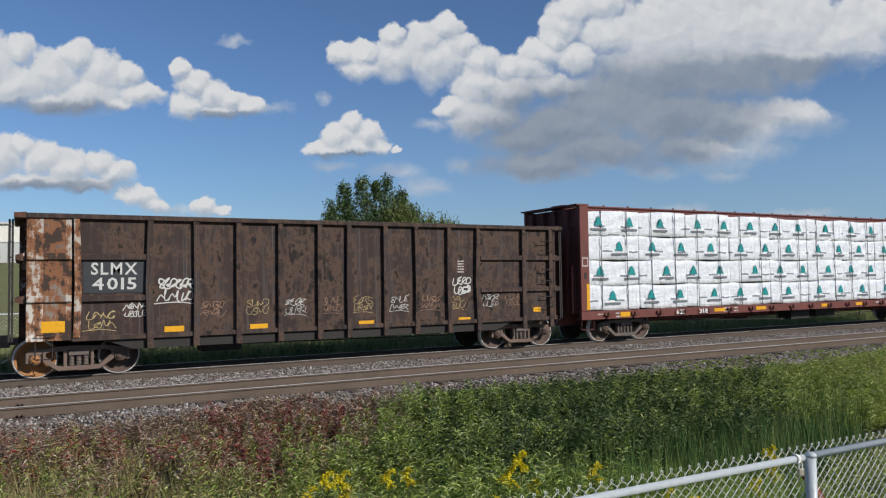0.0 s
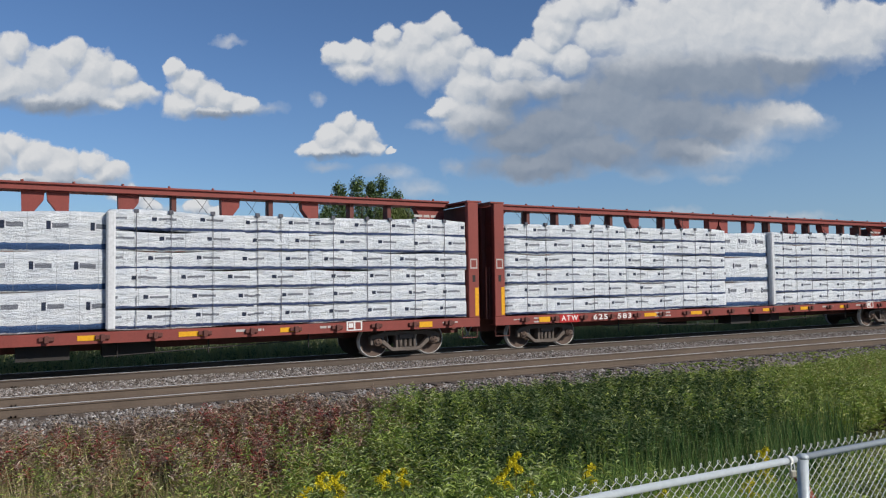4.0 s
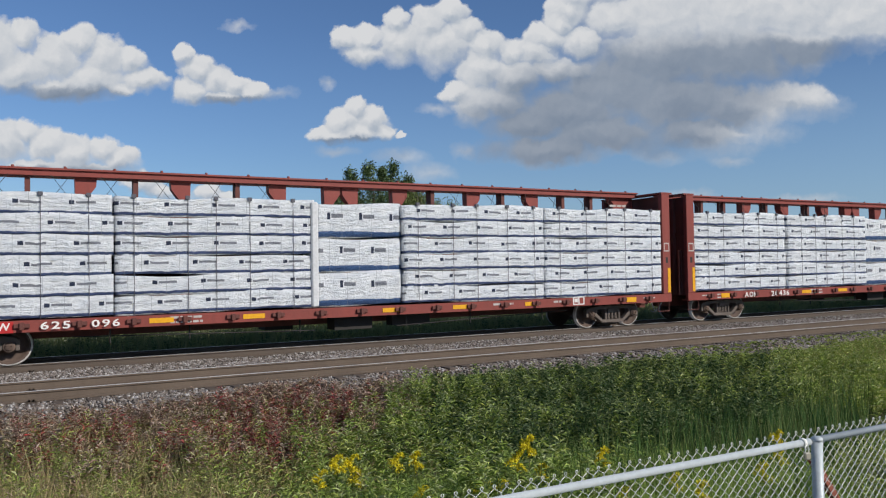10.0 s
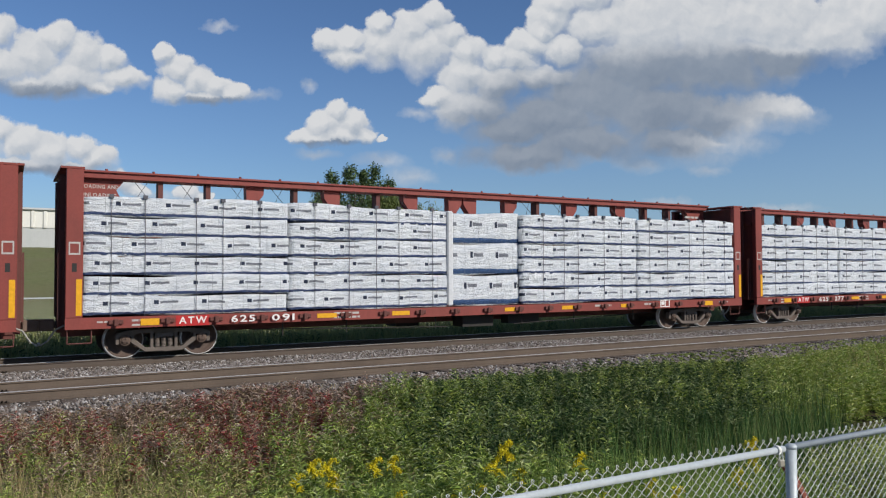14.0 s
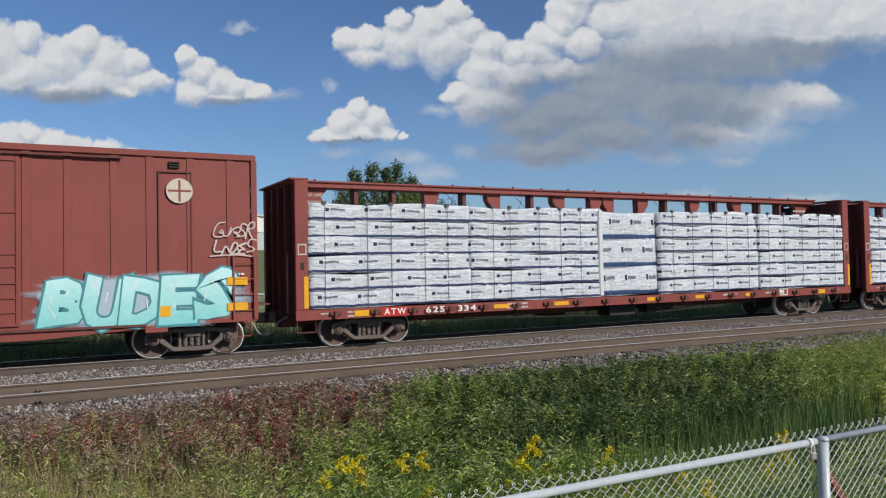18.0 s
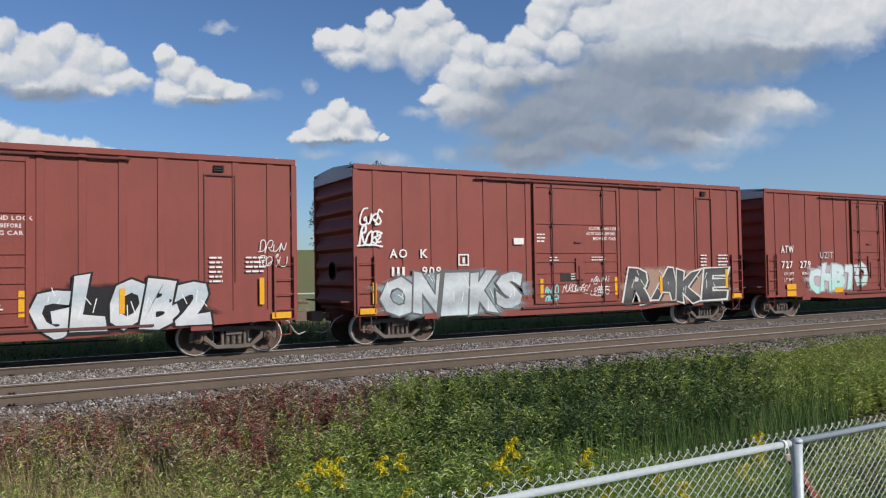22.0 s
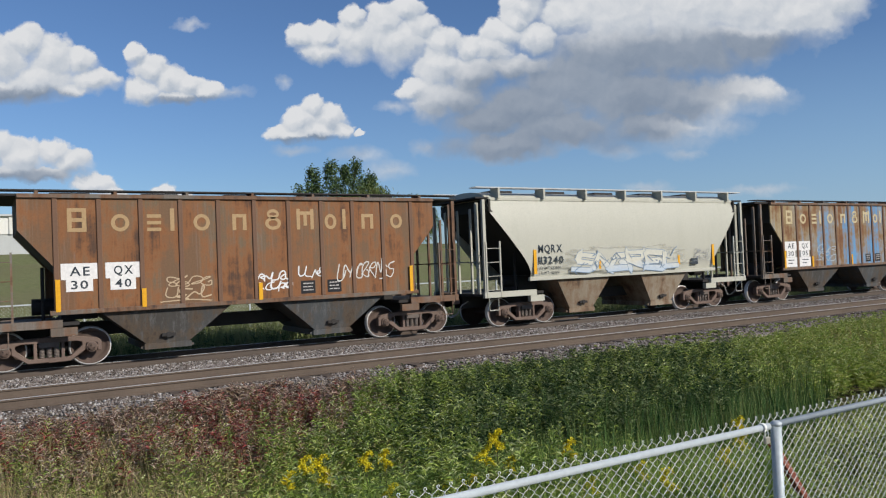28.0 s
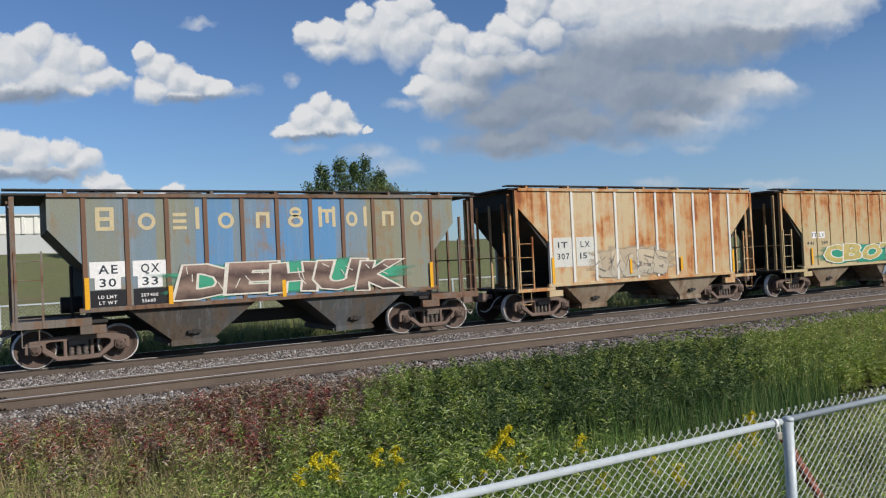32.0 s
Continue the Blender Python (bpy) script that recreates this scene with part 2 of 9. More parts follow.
M_GONDPEEL = rusty("peeling_white_paint", (0.62, 0.58, 0.52), (0.10, 0.075, 0.06), (0.20, 0.09, 0.045), (0.05, 0.034, 0.028), 0.462, 2.0, 0.45, 0.8, 0.6, grain=2.6, soft=0.35)
M_HOOD = worn("grey_green_hood", (0.325, 0.355, 0.315), (0.25, 0.27, 0.24), 0.5, 0.4, 0.3)
M_ROOFGREY = worn("galvanised_roof", (0.48, 0.49, 0.49), (0.30, 0.30, 0.29), 0.45, 0.6, 0.2)
M_WRAP = plain("white_wrap", (0.60, 0.61, 0.63), 0.45)
M_CREAM = worn("cream_hopper_paint", (0.42, 0.41, 0.345), (0.34, 0.33, 0.27), 0.45, 0.4, 0.3)
M_MINT = worn("pale_green_hopper_paint", (0.42, 0.405, 0.315), (0.33, 0.31, 0.235), 0.5, 0.4, 0.3)
M_TAN = rusty("tan_hopper_rust", (0.44, 0.345, 0.21), (0.40, 0.285, 0.15), (0.40, 0.175, 0.06), (0.22, 0.07, 0.025), 0.50, 0.0, 0.95, 0.65, top=0.012)
M_WHEELRUST = worn("wheel_orange_rust", (0.34, 0.16, 0.06), (0.20, 0.09, 0.05), 0.8, 0.7, 0.1)

# ---- building blocks ----


def box(bm, x0, x1, y0, y1, z0, z1):
    v = [bm.verts.new(p) for p in ((x0, y0, z0), (x1, y0, z0), (x1, y1, z0), (x0, y1, z0), (x0, y0, z1), (x1, y0, z1), (x1, y1, z1), (x0, y1, z1))]
    for f in ((3, 2, 1, 0), (4, 5, 6, 7), (0, 1, 5, 4), (1, 2, 6, 5), (2, 3, 7, 6), (3, 0, 4, 7)):
        bm.faces.new([v[i] for i in f])


def prism(bm, pts, a, b, axis="y"):
    """Extrudes an outline (counter-clockwise pairs) from a to b along an axis. Pairs are (x, z), (y, z) or (x, y)."""
    def at(p, q):
        return (p[0], q, p[1]) if axis == "y" else (q, p[0], p[1]) if axis == "x" else (p[0], p[1], q)
    v0, v1 = [bm.verts.new(at(p, a)) for p in pts], [bm.verts.new(at(p, b)) for p in pts]
    bm.faces.new(v0)
    bm.faces.new(v1[::-1])
    for i in range(len(pts)):
        j = (i + 1) % len(pts)
        bm.faces.new((v0[j], v0[i], v1[i], v1[j]))


def rod(bm, p, q, r, seg=6):
    """A round bar from p to q."""
    p, q = Vector(p), Vector(q)
    m = (q - p).to_track_quat("Z", "Y").to_matrix().to_4x4()
    rings = []
    for e in (p, q):
        rings.append([bm.verts.new(e + m @ Vector((r * math.cos(2 * math.pi * k / seg), r * math.sin(2 * math.pi * k / seg), 0))) for k in range(seg)])
    for k in range(seg):
        j = (k + 1) % seg
        bm.faces.new((rings[0][k], rings[0][j], rings[1][j], rings[1][k]))
    bm.faces.new(rings[0][::-1])
    bm.faces.new(rings[1])


def beam(bm, p, q, w, h):
    """A square bar from p to q in a plane of constant y: w along y, h across."""
    p, q = Vector(p), Vector(q)
    d = (q - p).normalized()
    s = Vector((0, 1, 0)) if abs(d.y) < 0.9 else Vector((1, 0, 0))
    u = d.cross(s).normalized()
    ring = [[bm.verts.new(e + s * (w / 2 * a) + u * (h / 2 * b)) for a, b in ((-1, -1), (1, -1), (1, 1), (-1, 1))] for e in (p, q)]
    for k in range(4):
        j = (k + 1) % 4
        bm.faces.new((ring[0][k], ring[0][j], ring[1][j], ring[1][k]))
    bm.faces.new(ring[0][::-1])
    bm.faces.new(ring[1])


def lathe(bm, prof, seg=28, axis="y", centre=(0, 0, 0)):
    """Turns (radius, along) pairs round an axis."""
    rings = []
    for r, a in prof:
        ring = []
        for k in range(seg):
            c, s = r * math.cos(2 * math.pi * k / seg), r * math.sin(2 * math.pi * k / seg)
            ring.append(bm.verts.new(Vector(centre) + Vector((c, a, s) if axis == "y" else (a, c, s) if axis == "x" else (c, s, a))))
        rings.append(ring)
    for i in range(len(rings) - 1):
        for k in range(seg):
            j = (k + 1) % seg
            bm.faces.new((rings[i][k], rings[i][j], rings[i + 1][j], rings[i + 1][k]))
    if prof[0][0] > 1e-6:
        bm.faces.new(rings[0][::-1])
    if prof[-1][0] > 1e-6:
        bm.faces.new(rings[-1])


def mesh_of(name, bm, mats, bevel=0.0, smooth=False):
    if bevel:
        bmesh.ops.bevel(bm, geom=bm.edges[:], offset=bevel, segments=1, affect="EDGES", clamp_overlap=True)
    bmesh.ops.recalc_face_normals(bm, faces=bm.faces[:])
    me = bpy.data.meshes.new(name)
    bm.to_mesh(me)
    bm.free()
    for m in (mats if isinstance(mats, (list, tuple)) else (mats,)):
        me.materials.append(m)
    if smooth:
        me.polygons.foreach_set("use_smooth", [True] * len(me.polygons))
    return me


def part(name, bm, mat, parent, label="", bevel=0.0, smooth=False, kind=""):
    """Links a bmesh, or a mesh made before, as one mesh object under a thing or a part."""
    me = bm if isinstance(bm, bpy.types.Mesh) else mesh_of(name, bm, mat, bevel, smooth)
    ob = new(name, me)
    ob.parent = parent
    return tagged(ob, label, kind=kind)


def solid(name, fill, mat, parent, label="", bevel=0.0, smooth=False):
    """part() for a list of boxes."""
    bm = bmesh.new()
    for b in fill:
        box(bm, *b)
    return part(name, bm, mat, parent, label, bevel, smooth)


def thing(name, label, category, group="", m=None):
    ob = new(name)
    ob.empty_display_size = 0.2
    if m is not None:
        ob.matrix_world = m
    return tagged(ob, label, category, group)


def from_arrays(name, verts, faces, mat, label="", kind="stuff", smooth=False):
    """One mesh out of numpy arrays: vertices (n, 3) and triangles or quads (m, k)."""
    me = bpy.data.meshes.new(name)
    n, k = faces.shape
    me.vertices.add(len(verts))
    me.vertices.foreach_set("co", verts.astype(np.float32).ravel())
    me.loops.add(n * k)
    me.loops.foreach_set("vertex_index", faces.astype(np.int32).ravel())
    me.polygons.add(n)
    me.polygons.foreach_set("loop_start", np.arange(0, n * k, k, dtype=np.int32))
    me.polygons.foreach_set("loop_total", np.full(n, k, dtype=np.int32))
    if smooth:
        me.polygons.foreach_set("use_smooth", np.ones(n, dtype=bool))
    me.update(calc_edges=True)
    me.materials.append(mat)
    return tagged(new(name, me), label, kind=kind)


def cast_glyphs():
    """The built-in font's letters as small meshes: vertices, faces, width, at size 1."""
    made = {}
    for ch in "ABCDEFGHIKLMNOQRSTUVWXZ0123456789&":
        cu = bpy.data.curves.new("letters", "FONT")
        cu.body, cu.offset, cu.resolution_u = ch, 0.016, 2
        ob = bpy.data.objects.new("letters", cu)
        scene.collection.objects.link(ob)
        me = bpy.data.meshes.new_from_object(ob.evaluated_get(bpy.context.evaluated_depsgraph_get()))
        co = np.array([v.co[:] for v in me.vertices])
        co[:, 0] -= co[:, 0].min()
        made[ch] = (co, [tuple(p.vertices) for p in me.polygons], co[:, 0].max())
        bpy.data.objects.remove(ob)
        bpy.data.curves.remove(cu)
        bpy.data.meshes.remove(me)
    return made


LETTERS, TEXTS = cast_glyphs(), {}


def lettering(text, size, x, y, z, mat, parent, name="lettering", width=None):
    """Painted lettering on a wall that faces -y, its lower left corner at x, z."""
    key = (text, size, width, mat.name)
    if key not in TEXTS:
        vs, fs, at = [], [], 0.0
        for ch in text:
            if ch == " ":
                at += 0.32
                continue
            co, faces, w = LETTERS[ch]
            n = len(vs)
            vs += [((c[0] + at), 0.0, c[1]) for c in co]
            fs += [tuple(k + n for k in f) for f in faces]
            at += w + 0.14
        k = (width or (at - 0.14) * size) / (at - 0.14)
        me = bpy.data.meshes.new("lettering")
        me.from_pydata([(a * k, 0, b * size) for a, _, b in vs], [], fs)
        me.materials.append(mat)
        TEXTS[key] = me
    ob = new(name, TEXTS[key])
    ob.location, ob.parent = (x, y, z), parent
    return ob

# ---- the ground: near bank, ditch, two tracks on ballast, grassy bank behind ----
TRACK_NEAR, TRACK_FAR = 16.45, 21.24  # centre lines along x; rail tops at z = 0


def ground_z(x, y):
    """Height of the ground sheet, before the ballast."""
    k = np.interp(y, [-40, -3, 1.0, 3.2, 7.5, 11.2, 13.6, 14.9, 17.9, 18.6, 20.1, 20.6, 23.0, 24.6, 29, 36, 62, 78, 400, 4000],
                  [0.6, 0.35, 0.28, -0.25, -0.95, -1.0, -0.72, -0.215, -0.215, -0.175, -0.165, -0.21, -0.215, -0.75, -0.7, 0.4, 3.9, 4.6, 6.0, 0.0])
    return k + 0.06 * np.sin(x * 0.9 + y * 1.7) * ((y < 13) | (y > 25)) + 0.012 * np.sin(x * 2.3 - y)


def ground_sheet():
    xs = np.concatenate([[-4500, -1500, -500, -200], np.arange(-100, 60, 1.6), np.arange(60, 160, 4), [200, 300, 500, 900, 1800, 4500]])
    ys = np.concatenate([[-3000, -800, -200, -60, -20, -8, -3], np.arange(-1, 13, 0.5), np.arange(13, 25, 0.4), np.arange(25, 80, 2.5), [90, 120, 200, 400, 900, 2000, 4500]])
    gx, gy = np.meshgrid(xs, ys)
    v = np.stack([gx, gy, ground_z(gx, gy)], -1).reshape(-1, 3)
    w = len(xs)
    i = (np.arange(len(ys) - 1)[:, None] * w + np.arange(w - 1)).ravel()
    ob = from_arrays("ground", v, np.stack([i, i + 1, i + 1 + w, i + w], 1), M_SOIL, "grassy verge with a ditch and a bank behind the tracks", "structure", True)
    me = ob.data
    for m in (M_GRAVEL, M_MEADOW, M_DIRTY):
        me.materials.append(m)
    yc = (gy[:-1, :-1] + gy[1:, 1:]).ravel() / 2
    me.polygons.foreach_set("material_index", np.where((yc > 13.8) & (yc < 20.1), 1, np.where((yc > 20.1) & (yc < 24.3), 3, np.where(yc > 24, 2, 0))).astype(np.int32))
    return ob


def stones(name, n, x0, x1, y0, y1, zf, size, mat, label):
    """Loose ballast: squashed eight-sided stones, each turned its own way."""
    rng = np.random.default_rng(n)
    u = rng.random(n)
    x = x0 + (x1 - x0) * u ** 1.5
    y = rng.uniform(y0, y1, n)
    r = size * rng.uniform(0.5, 1.3, n)
    base = np.array([(1, 0, 0), (0, 1, 0), (-1, 0, 0), (0, -1, 0), (0, 0, 1), (0, 0, -1)], float)
    d = base[None] * (rng.uniform(0.6, 1.2, (n, 6, 1))) * r[:, None, None]
    a = rng.uniform(0, 6.28, n)
    b = rng.uniform(-0.8, 0.8, n)
    ca, sa, cb, sb = np.cos(a), np.sin(a), np.cos(b), np.sin(b)
    px, py, pz = d[..., 0], d[..., 1], d[..., 2]
    py, pz = py * cb[:, None] - pz * sb[:, None], py * sb[:, None] + pz * cb[:, None]
    px, py = px * ca[:, None] - py * sa[:, None], px * sa[:, None] + py * ca[:, None]
    v = np.stack([px + x[:, None], py + y[:, None], pz * 0.8 + (zf(x, y) + r * 0.25)[:, None]], -1).reshape(-1, 3)
    t = np.array([(0, 1, 4), (1, 2, 4), (2, 3, 4), (3, 0, 4), (1, 0, 5), (2, 1, 5), (3, 2, 5), (0, 3, 5)])
    f = (t[None] + 6 * np.arange(n)[:, None, None]).reshape(-1, 3)
    return from_arrays(name, v, f, mat, label)


def rail_profile(c):
    return [(c - 0.076, -0.19), (c + 0.076, -0.19), (c + 0.076, -0.175), (c + 0.014, -0.15), (c + 0.010, -0.05), (c + 0.037, -0.035), (c + 0.037, -0.004),
            (c + 0.030, 0.0), (c - 0.030, 0.0), (c - 0.037, -0.004), (c - 0.037, -0.035), (c - 0.010, -0.05), (c - 0.014, -0.15), (c - 0.076, -0.175)]


def railway(name, yc, label, steel, x0=-60, x1=190):
    track = thing(name, label, "railway track", "railway tracks", pose(0, yc, 0))
    for side in (-0.752, 0.752):
        bm = bmesh.new()
        prism(bm, rail_profile(side), x0, x1, "x")
        for f in bm.faces:
            if f.normal.z > 0.9 and f.calc_center_median().z > -0.01:
                f.material_index = 1
        me = mesh_of("rail", bm, [steel, M_RAILTOP])
        for p in me.polygons:
            p.material_index = 1 if p.center.z > -0.006 and abs(p.normal.z) > 0.7 else 0
        part("rail", me, None, track, "rusty steel rail with a worn bright head")
    bm = bmesh.new()
    box(bm, -0.115, 0.115, -1.3, 1.3, -0.37, -0.185)
    tie = mesh_of("tie", bm, M_TIE, 0.012)
    bm = bmesh.new()
    box(bm, -0.09, 0.09, -0.17, 0.17, -0.188, -0.176)
    for a in (-0.1, 0.1):
        box(bm, -0.05, -0.02, a - 0.015, a + 0.015, -0.18, -0.14)
        box(bm, 0.02, 0.05, a - 0.015, a + 0.015, -0.18, -0.14)
    plate = mesh_of("tie_plate", bm, steel)
    rng = random.Random(5)
    for i in range(118):
        ob = part("tie", tie, None, track)
        ob.matrix_local = pose(-8 + i * 0.53 + rng.uniform(-0.03, 0.03), rng.uniform(-0.05, 0.05), rng.uniform(-0.012, 0.008), 0, 0, rng.uniform(-1.5, 1.5))
        for s in (-0.752, 0.752):
            if i < 70:
                part("tie_plate", plate, None, track).location = (ob.matrix_local.translation.x, s, 0)
    return track


def corrugated(bm, x0, x1, y, z0, z1, pitch, depth):
    """A ribbed metal wall facing -y."""
    n = int((x1 - x0) / pitch)
    pts = []
    for i in range(n):
        a = x0 + i * pitch
        pts += [(a, y), (a + pitch * 0.6, y), (a + pitch * 0.7, y - depth), (a + pitch * 0.9, y - depth)]
    pts.append((x1, y))
    lo, hi = [bm.verts.new((p[0], p[1], z0)) for p in pts], [bm.verts.new((p[0], p[1], z1)) for p in pts]
    for i in range(len(pts) - 1):
        bm.faces.new((lo[i], lo[i + 1], hi[i + 1], hi[i]))


M_WALLUP = worn("cream_cladding", (0.62, 0.61, 0.56), (0.48, 0.47, 0.43), 0.55, 0.5, 0.3)
M_WALLLOW = worn("grey_block_wall", (0.42, 0.43, 0.42), (0.32, 0.33, 0.32), 0.7, 0.5, 0.3)


def warehouse():
    b = thing("warehouse", "long pale industrial building with ribbed cladding on a grassy bank", "building", "", pose(0, 70, 0))
    bm = bmesh.new()
    corrugated(bm, -70, 21.5, -0.02, 5.9, 7.35, 0.9, 0.1)
    box(bm, -70, 21.5, 0.0, 20, 5.9, 7.35)
    part("upper_cladding", bm, M_WALLUP, b)
    solid("lower_wall", [(-70, 21.5, 0.05, 20, 3.5, 5.9)], M_WALLLOW, b)
    solid("parapet", [(-70.1, 21.7, -0.25, 20.1, 7.35, 7.5)], M_ROOFGREY, b)
    for i in range(9):
        solid("downpipe", [(-66 + i * 9.3, -65.85 + i * 9.3, -0.3, -0.15, 4.2, 7.3)], M_WALLLOW, b)
    for i in range(4):
        d = solid("loading_door", [(-40 + i * 15, -36.5 + i * 15, -0.14, -0.115, 4.4, 6.6)], M_WALLUP, b)
        solid("door_frame", [(-40.2 + i * 15, -40 + i * 15, -0.2, 0.04, 4.4, 6.8), (-36.5 + i * 15, -36.3 + i * 15, -0.2, 0.04, 4.4, 6.8), (-40.0 + i * 15, -36.5 + i * 15, -0.2, 0.04, 6.6, 6.8)], M_ROOFGREY, b)
    return b


# ---- sky backdrop with cumulus, far off ----
SKY_D = 3000.0


def cloud_group(puffs):
    g = bpy.data.node_groups.new("cumulus_field", "ShaderNodeTree")
    g.interface.new_socket("P", in_out="INPUT", socket_type="NodeSocketVector")
    g.interface.new_socket("D", in_out="OUTPUT", socket_type="NodeSocketFloat")
    n, l = g.nodes, g.links
    gi, go = n.new("NodeGroupInput"), n.new("NodeGroupOutput")
    acc = None
    for x, y, rx, ry in puffs:
        s = n.new("ShaderNodeVectorMath")
        s.operation = "MULTIPLY_ADD"
        l.new(gi.outputs[0], s.inputs[0])
        s.inputs[1].default_value, s.inputs[2].default_value = (1000 / rx, 1000 / ry, 0), (-x / rx, -y / ry, 0)
        d = n.new("ShaderNodeVectorMath")
        d.operation = "LENGTH"
        l.new(s.outputs[0], d.inputs[0])
        if acc is None:
            acc = d.outputs[1]
        else:
            m = n.new("ShaderNodeMath")
            m.operation = "SMOOTH_MIN"
            l.new(acc, m.inputs[0])
            l.new(d.outputs[1], m.inputs[1])
            m.inputs[2].default_value = 0.16
            acc = m.outputs[0]
    inv = n.new("ShaderNodeMath")
    inv.operation = "SUBTRACT"
    inv.inputs[0].default_value = 1.0
    l.new(acc, inv.inputs[1])
    l.new(inv.outputs[0], go.inputs[0])
    return g


def px_puff(x, y, rx, ry):
    """A puff given on a 1568 by 882 chart of the view."""
    return ((x - 784) / 1.345, (441 - y) / 1.345, rx / 1.345, ry / 1.345)


CHART = [
    # far left bank
    (-20, 118, 60, 55), (38, 92, 34, 34), (30, 150, 80, 42), (95, 128, 50, 46), (134, 98, 34, 32), (175, 125, 48, 40), (150, 165, 70, 36), (225, 132, 30, 26), (250, 165, 42, 22), (85, 180, 60, 22), (205, 182, 40, 12),
    # small one beside it
    (318, 120, 18, 18), (342, 146, 34, 30), (375, 165, 40, 28), (330, 182, 36, 26), (412, 175, 34, 22), (440, 186, 30, 18), (390, 195, 50, 14),
    # low left
    (-10, 278, 60, 42), (40, 262, 30, 24), (75, 282, 50, 36), (120, 296, 46, 34), (175, 292, 34, 26), (205, 312, 36, 26), (60, 322, 90, 18), (245, 352, 36, 20), (275, 362, 24, 14), (362, 362, 26, 18), (392, 370, 16, 8), (160, 330, 60, 14),
    # small middle
    (622, 215, 24, 22), (600, 240, 34, 26), (650, 238, 36, 26), (575, 262, 44, 16), (625, 258, 50, 20), (672, 256, 26, 16), (704, 263, 12, 6), 
    # the big bank: bright heads
    (605, 95, 30, 20), (640, 92, 34, 26), (640, 120, 44, 22), (690, 62, 22, 24), (700, 100, 46, 38), (750, 70, 36, 34), (792, 50, 32, 26), (815, 78, 34, 28), (770, 110, 60, 40), (850, 110, 40, 32), (845, 150, 50, 40), (900, 118, 34, 26), (940, 120, 40, 30),
    (905, 160, 56, 42), (965, 150, 50, 30), (1010, 150, 36, 22), (800, 190, 36, 18), (835, 205, 50, 40), (880, 205, 60, 36), (985, 64, 32, 22), (1000, 45, 46, 34), (960, 92, 36, 26), (1010, 22, 44, 34), (1065, 6, 50, 40), (1085, 60, 70, 44), (1020, 100, 50, 30),
    # its wide grey body
    (1170, 60, 100, 70), (1280, 50, 120, 80), (1400, 45, 110, 70), (1500, 60, 100, 60), (1560, 40, 60, 50), (1160, 130, 130, 62), (1290, 125, 130, 56), (1400, 110, 90, 46), (1080, 180, 120, 54), (1000, 225, 120, 44), (1180, 205, 130, 50),
    (930, 245, 80, 34), (1060, 265, 110, 36), (960, 290, 100, 30), (1290, 215, 100, 40), (1390, 200, 66, 26), (1230, 255, 90, 28),
]
WISPS = [(480, 194, 44, 14), (590, 296, 44, 14), (700, 304, 60, 18), (755, 332, 56, 24), (870, 292, 50, 26), (815, 294, 26, 18), (1430, 212, 70, 26), (1345, 262, 70, 28), (1160, 300, 60, 22), (1280, 310, 46, 14), (1215, 372, 50, 12), (1420, 378, 90, 12), (572, 172, 14, 14), (765, 222, 36, 16), (1250, 280, 110, 34), (1390, 215, 110, 34), (415, 72, 34, 10), (300, 372, 60, 12)]
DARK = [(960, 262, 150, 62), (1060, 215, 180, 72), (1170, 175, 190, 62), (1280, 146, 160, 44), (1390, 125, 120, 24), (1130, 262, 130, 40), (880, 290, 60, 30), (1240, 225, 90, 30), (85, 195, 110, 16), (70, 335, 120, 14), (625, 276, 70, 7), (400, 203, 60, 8)]


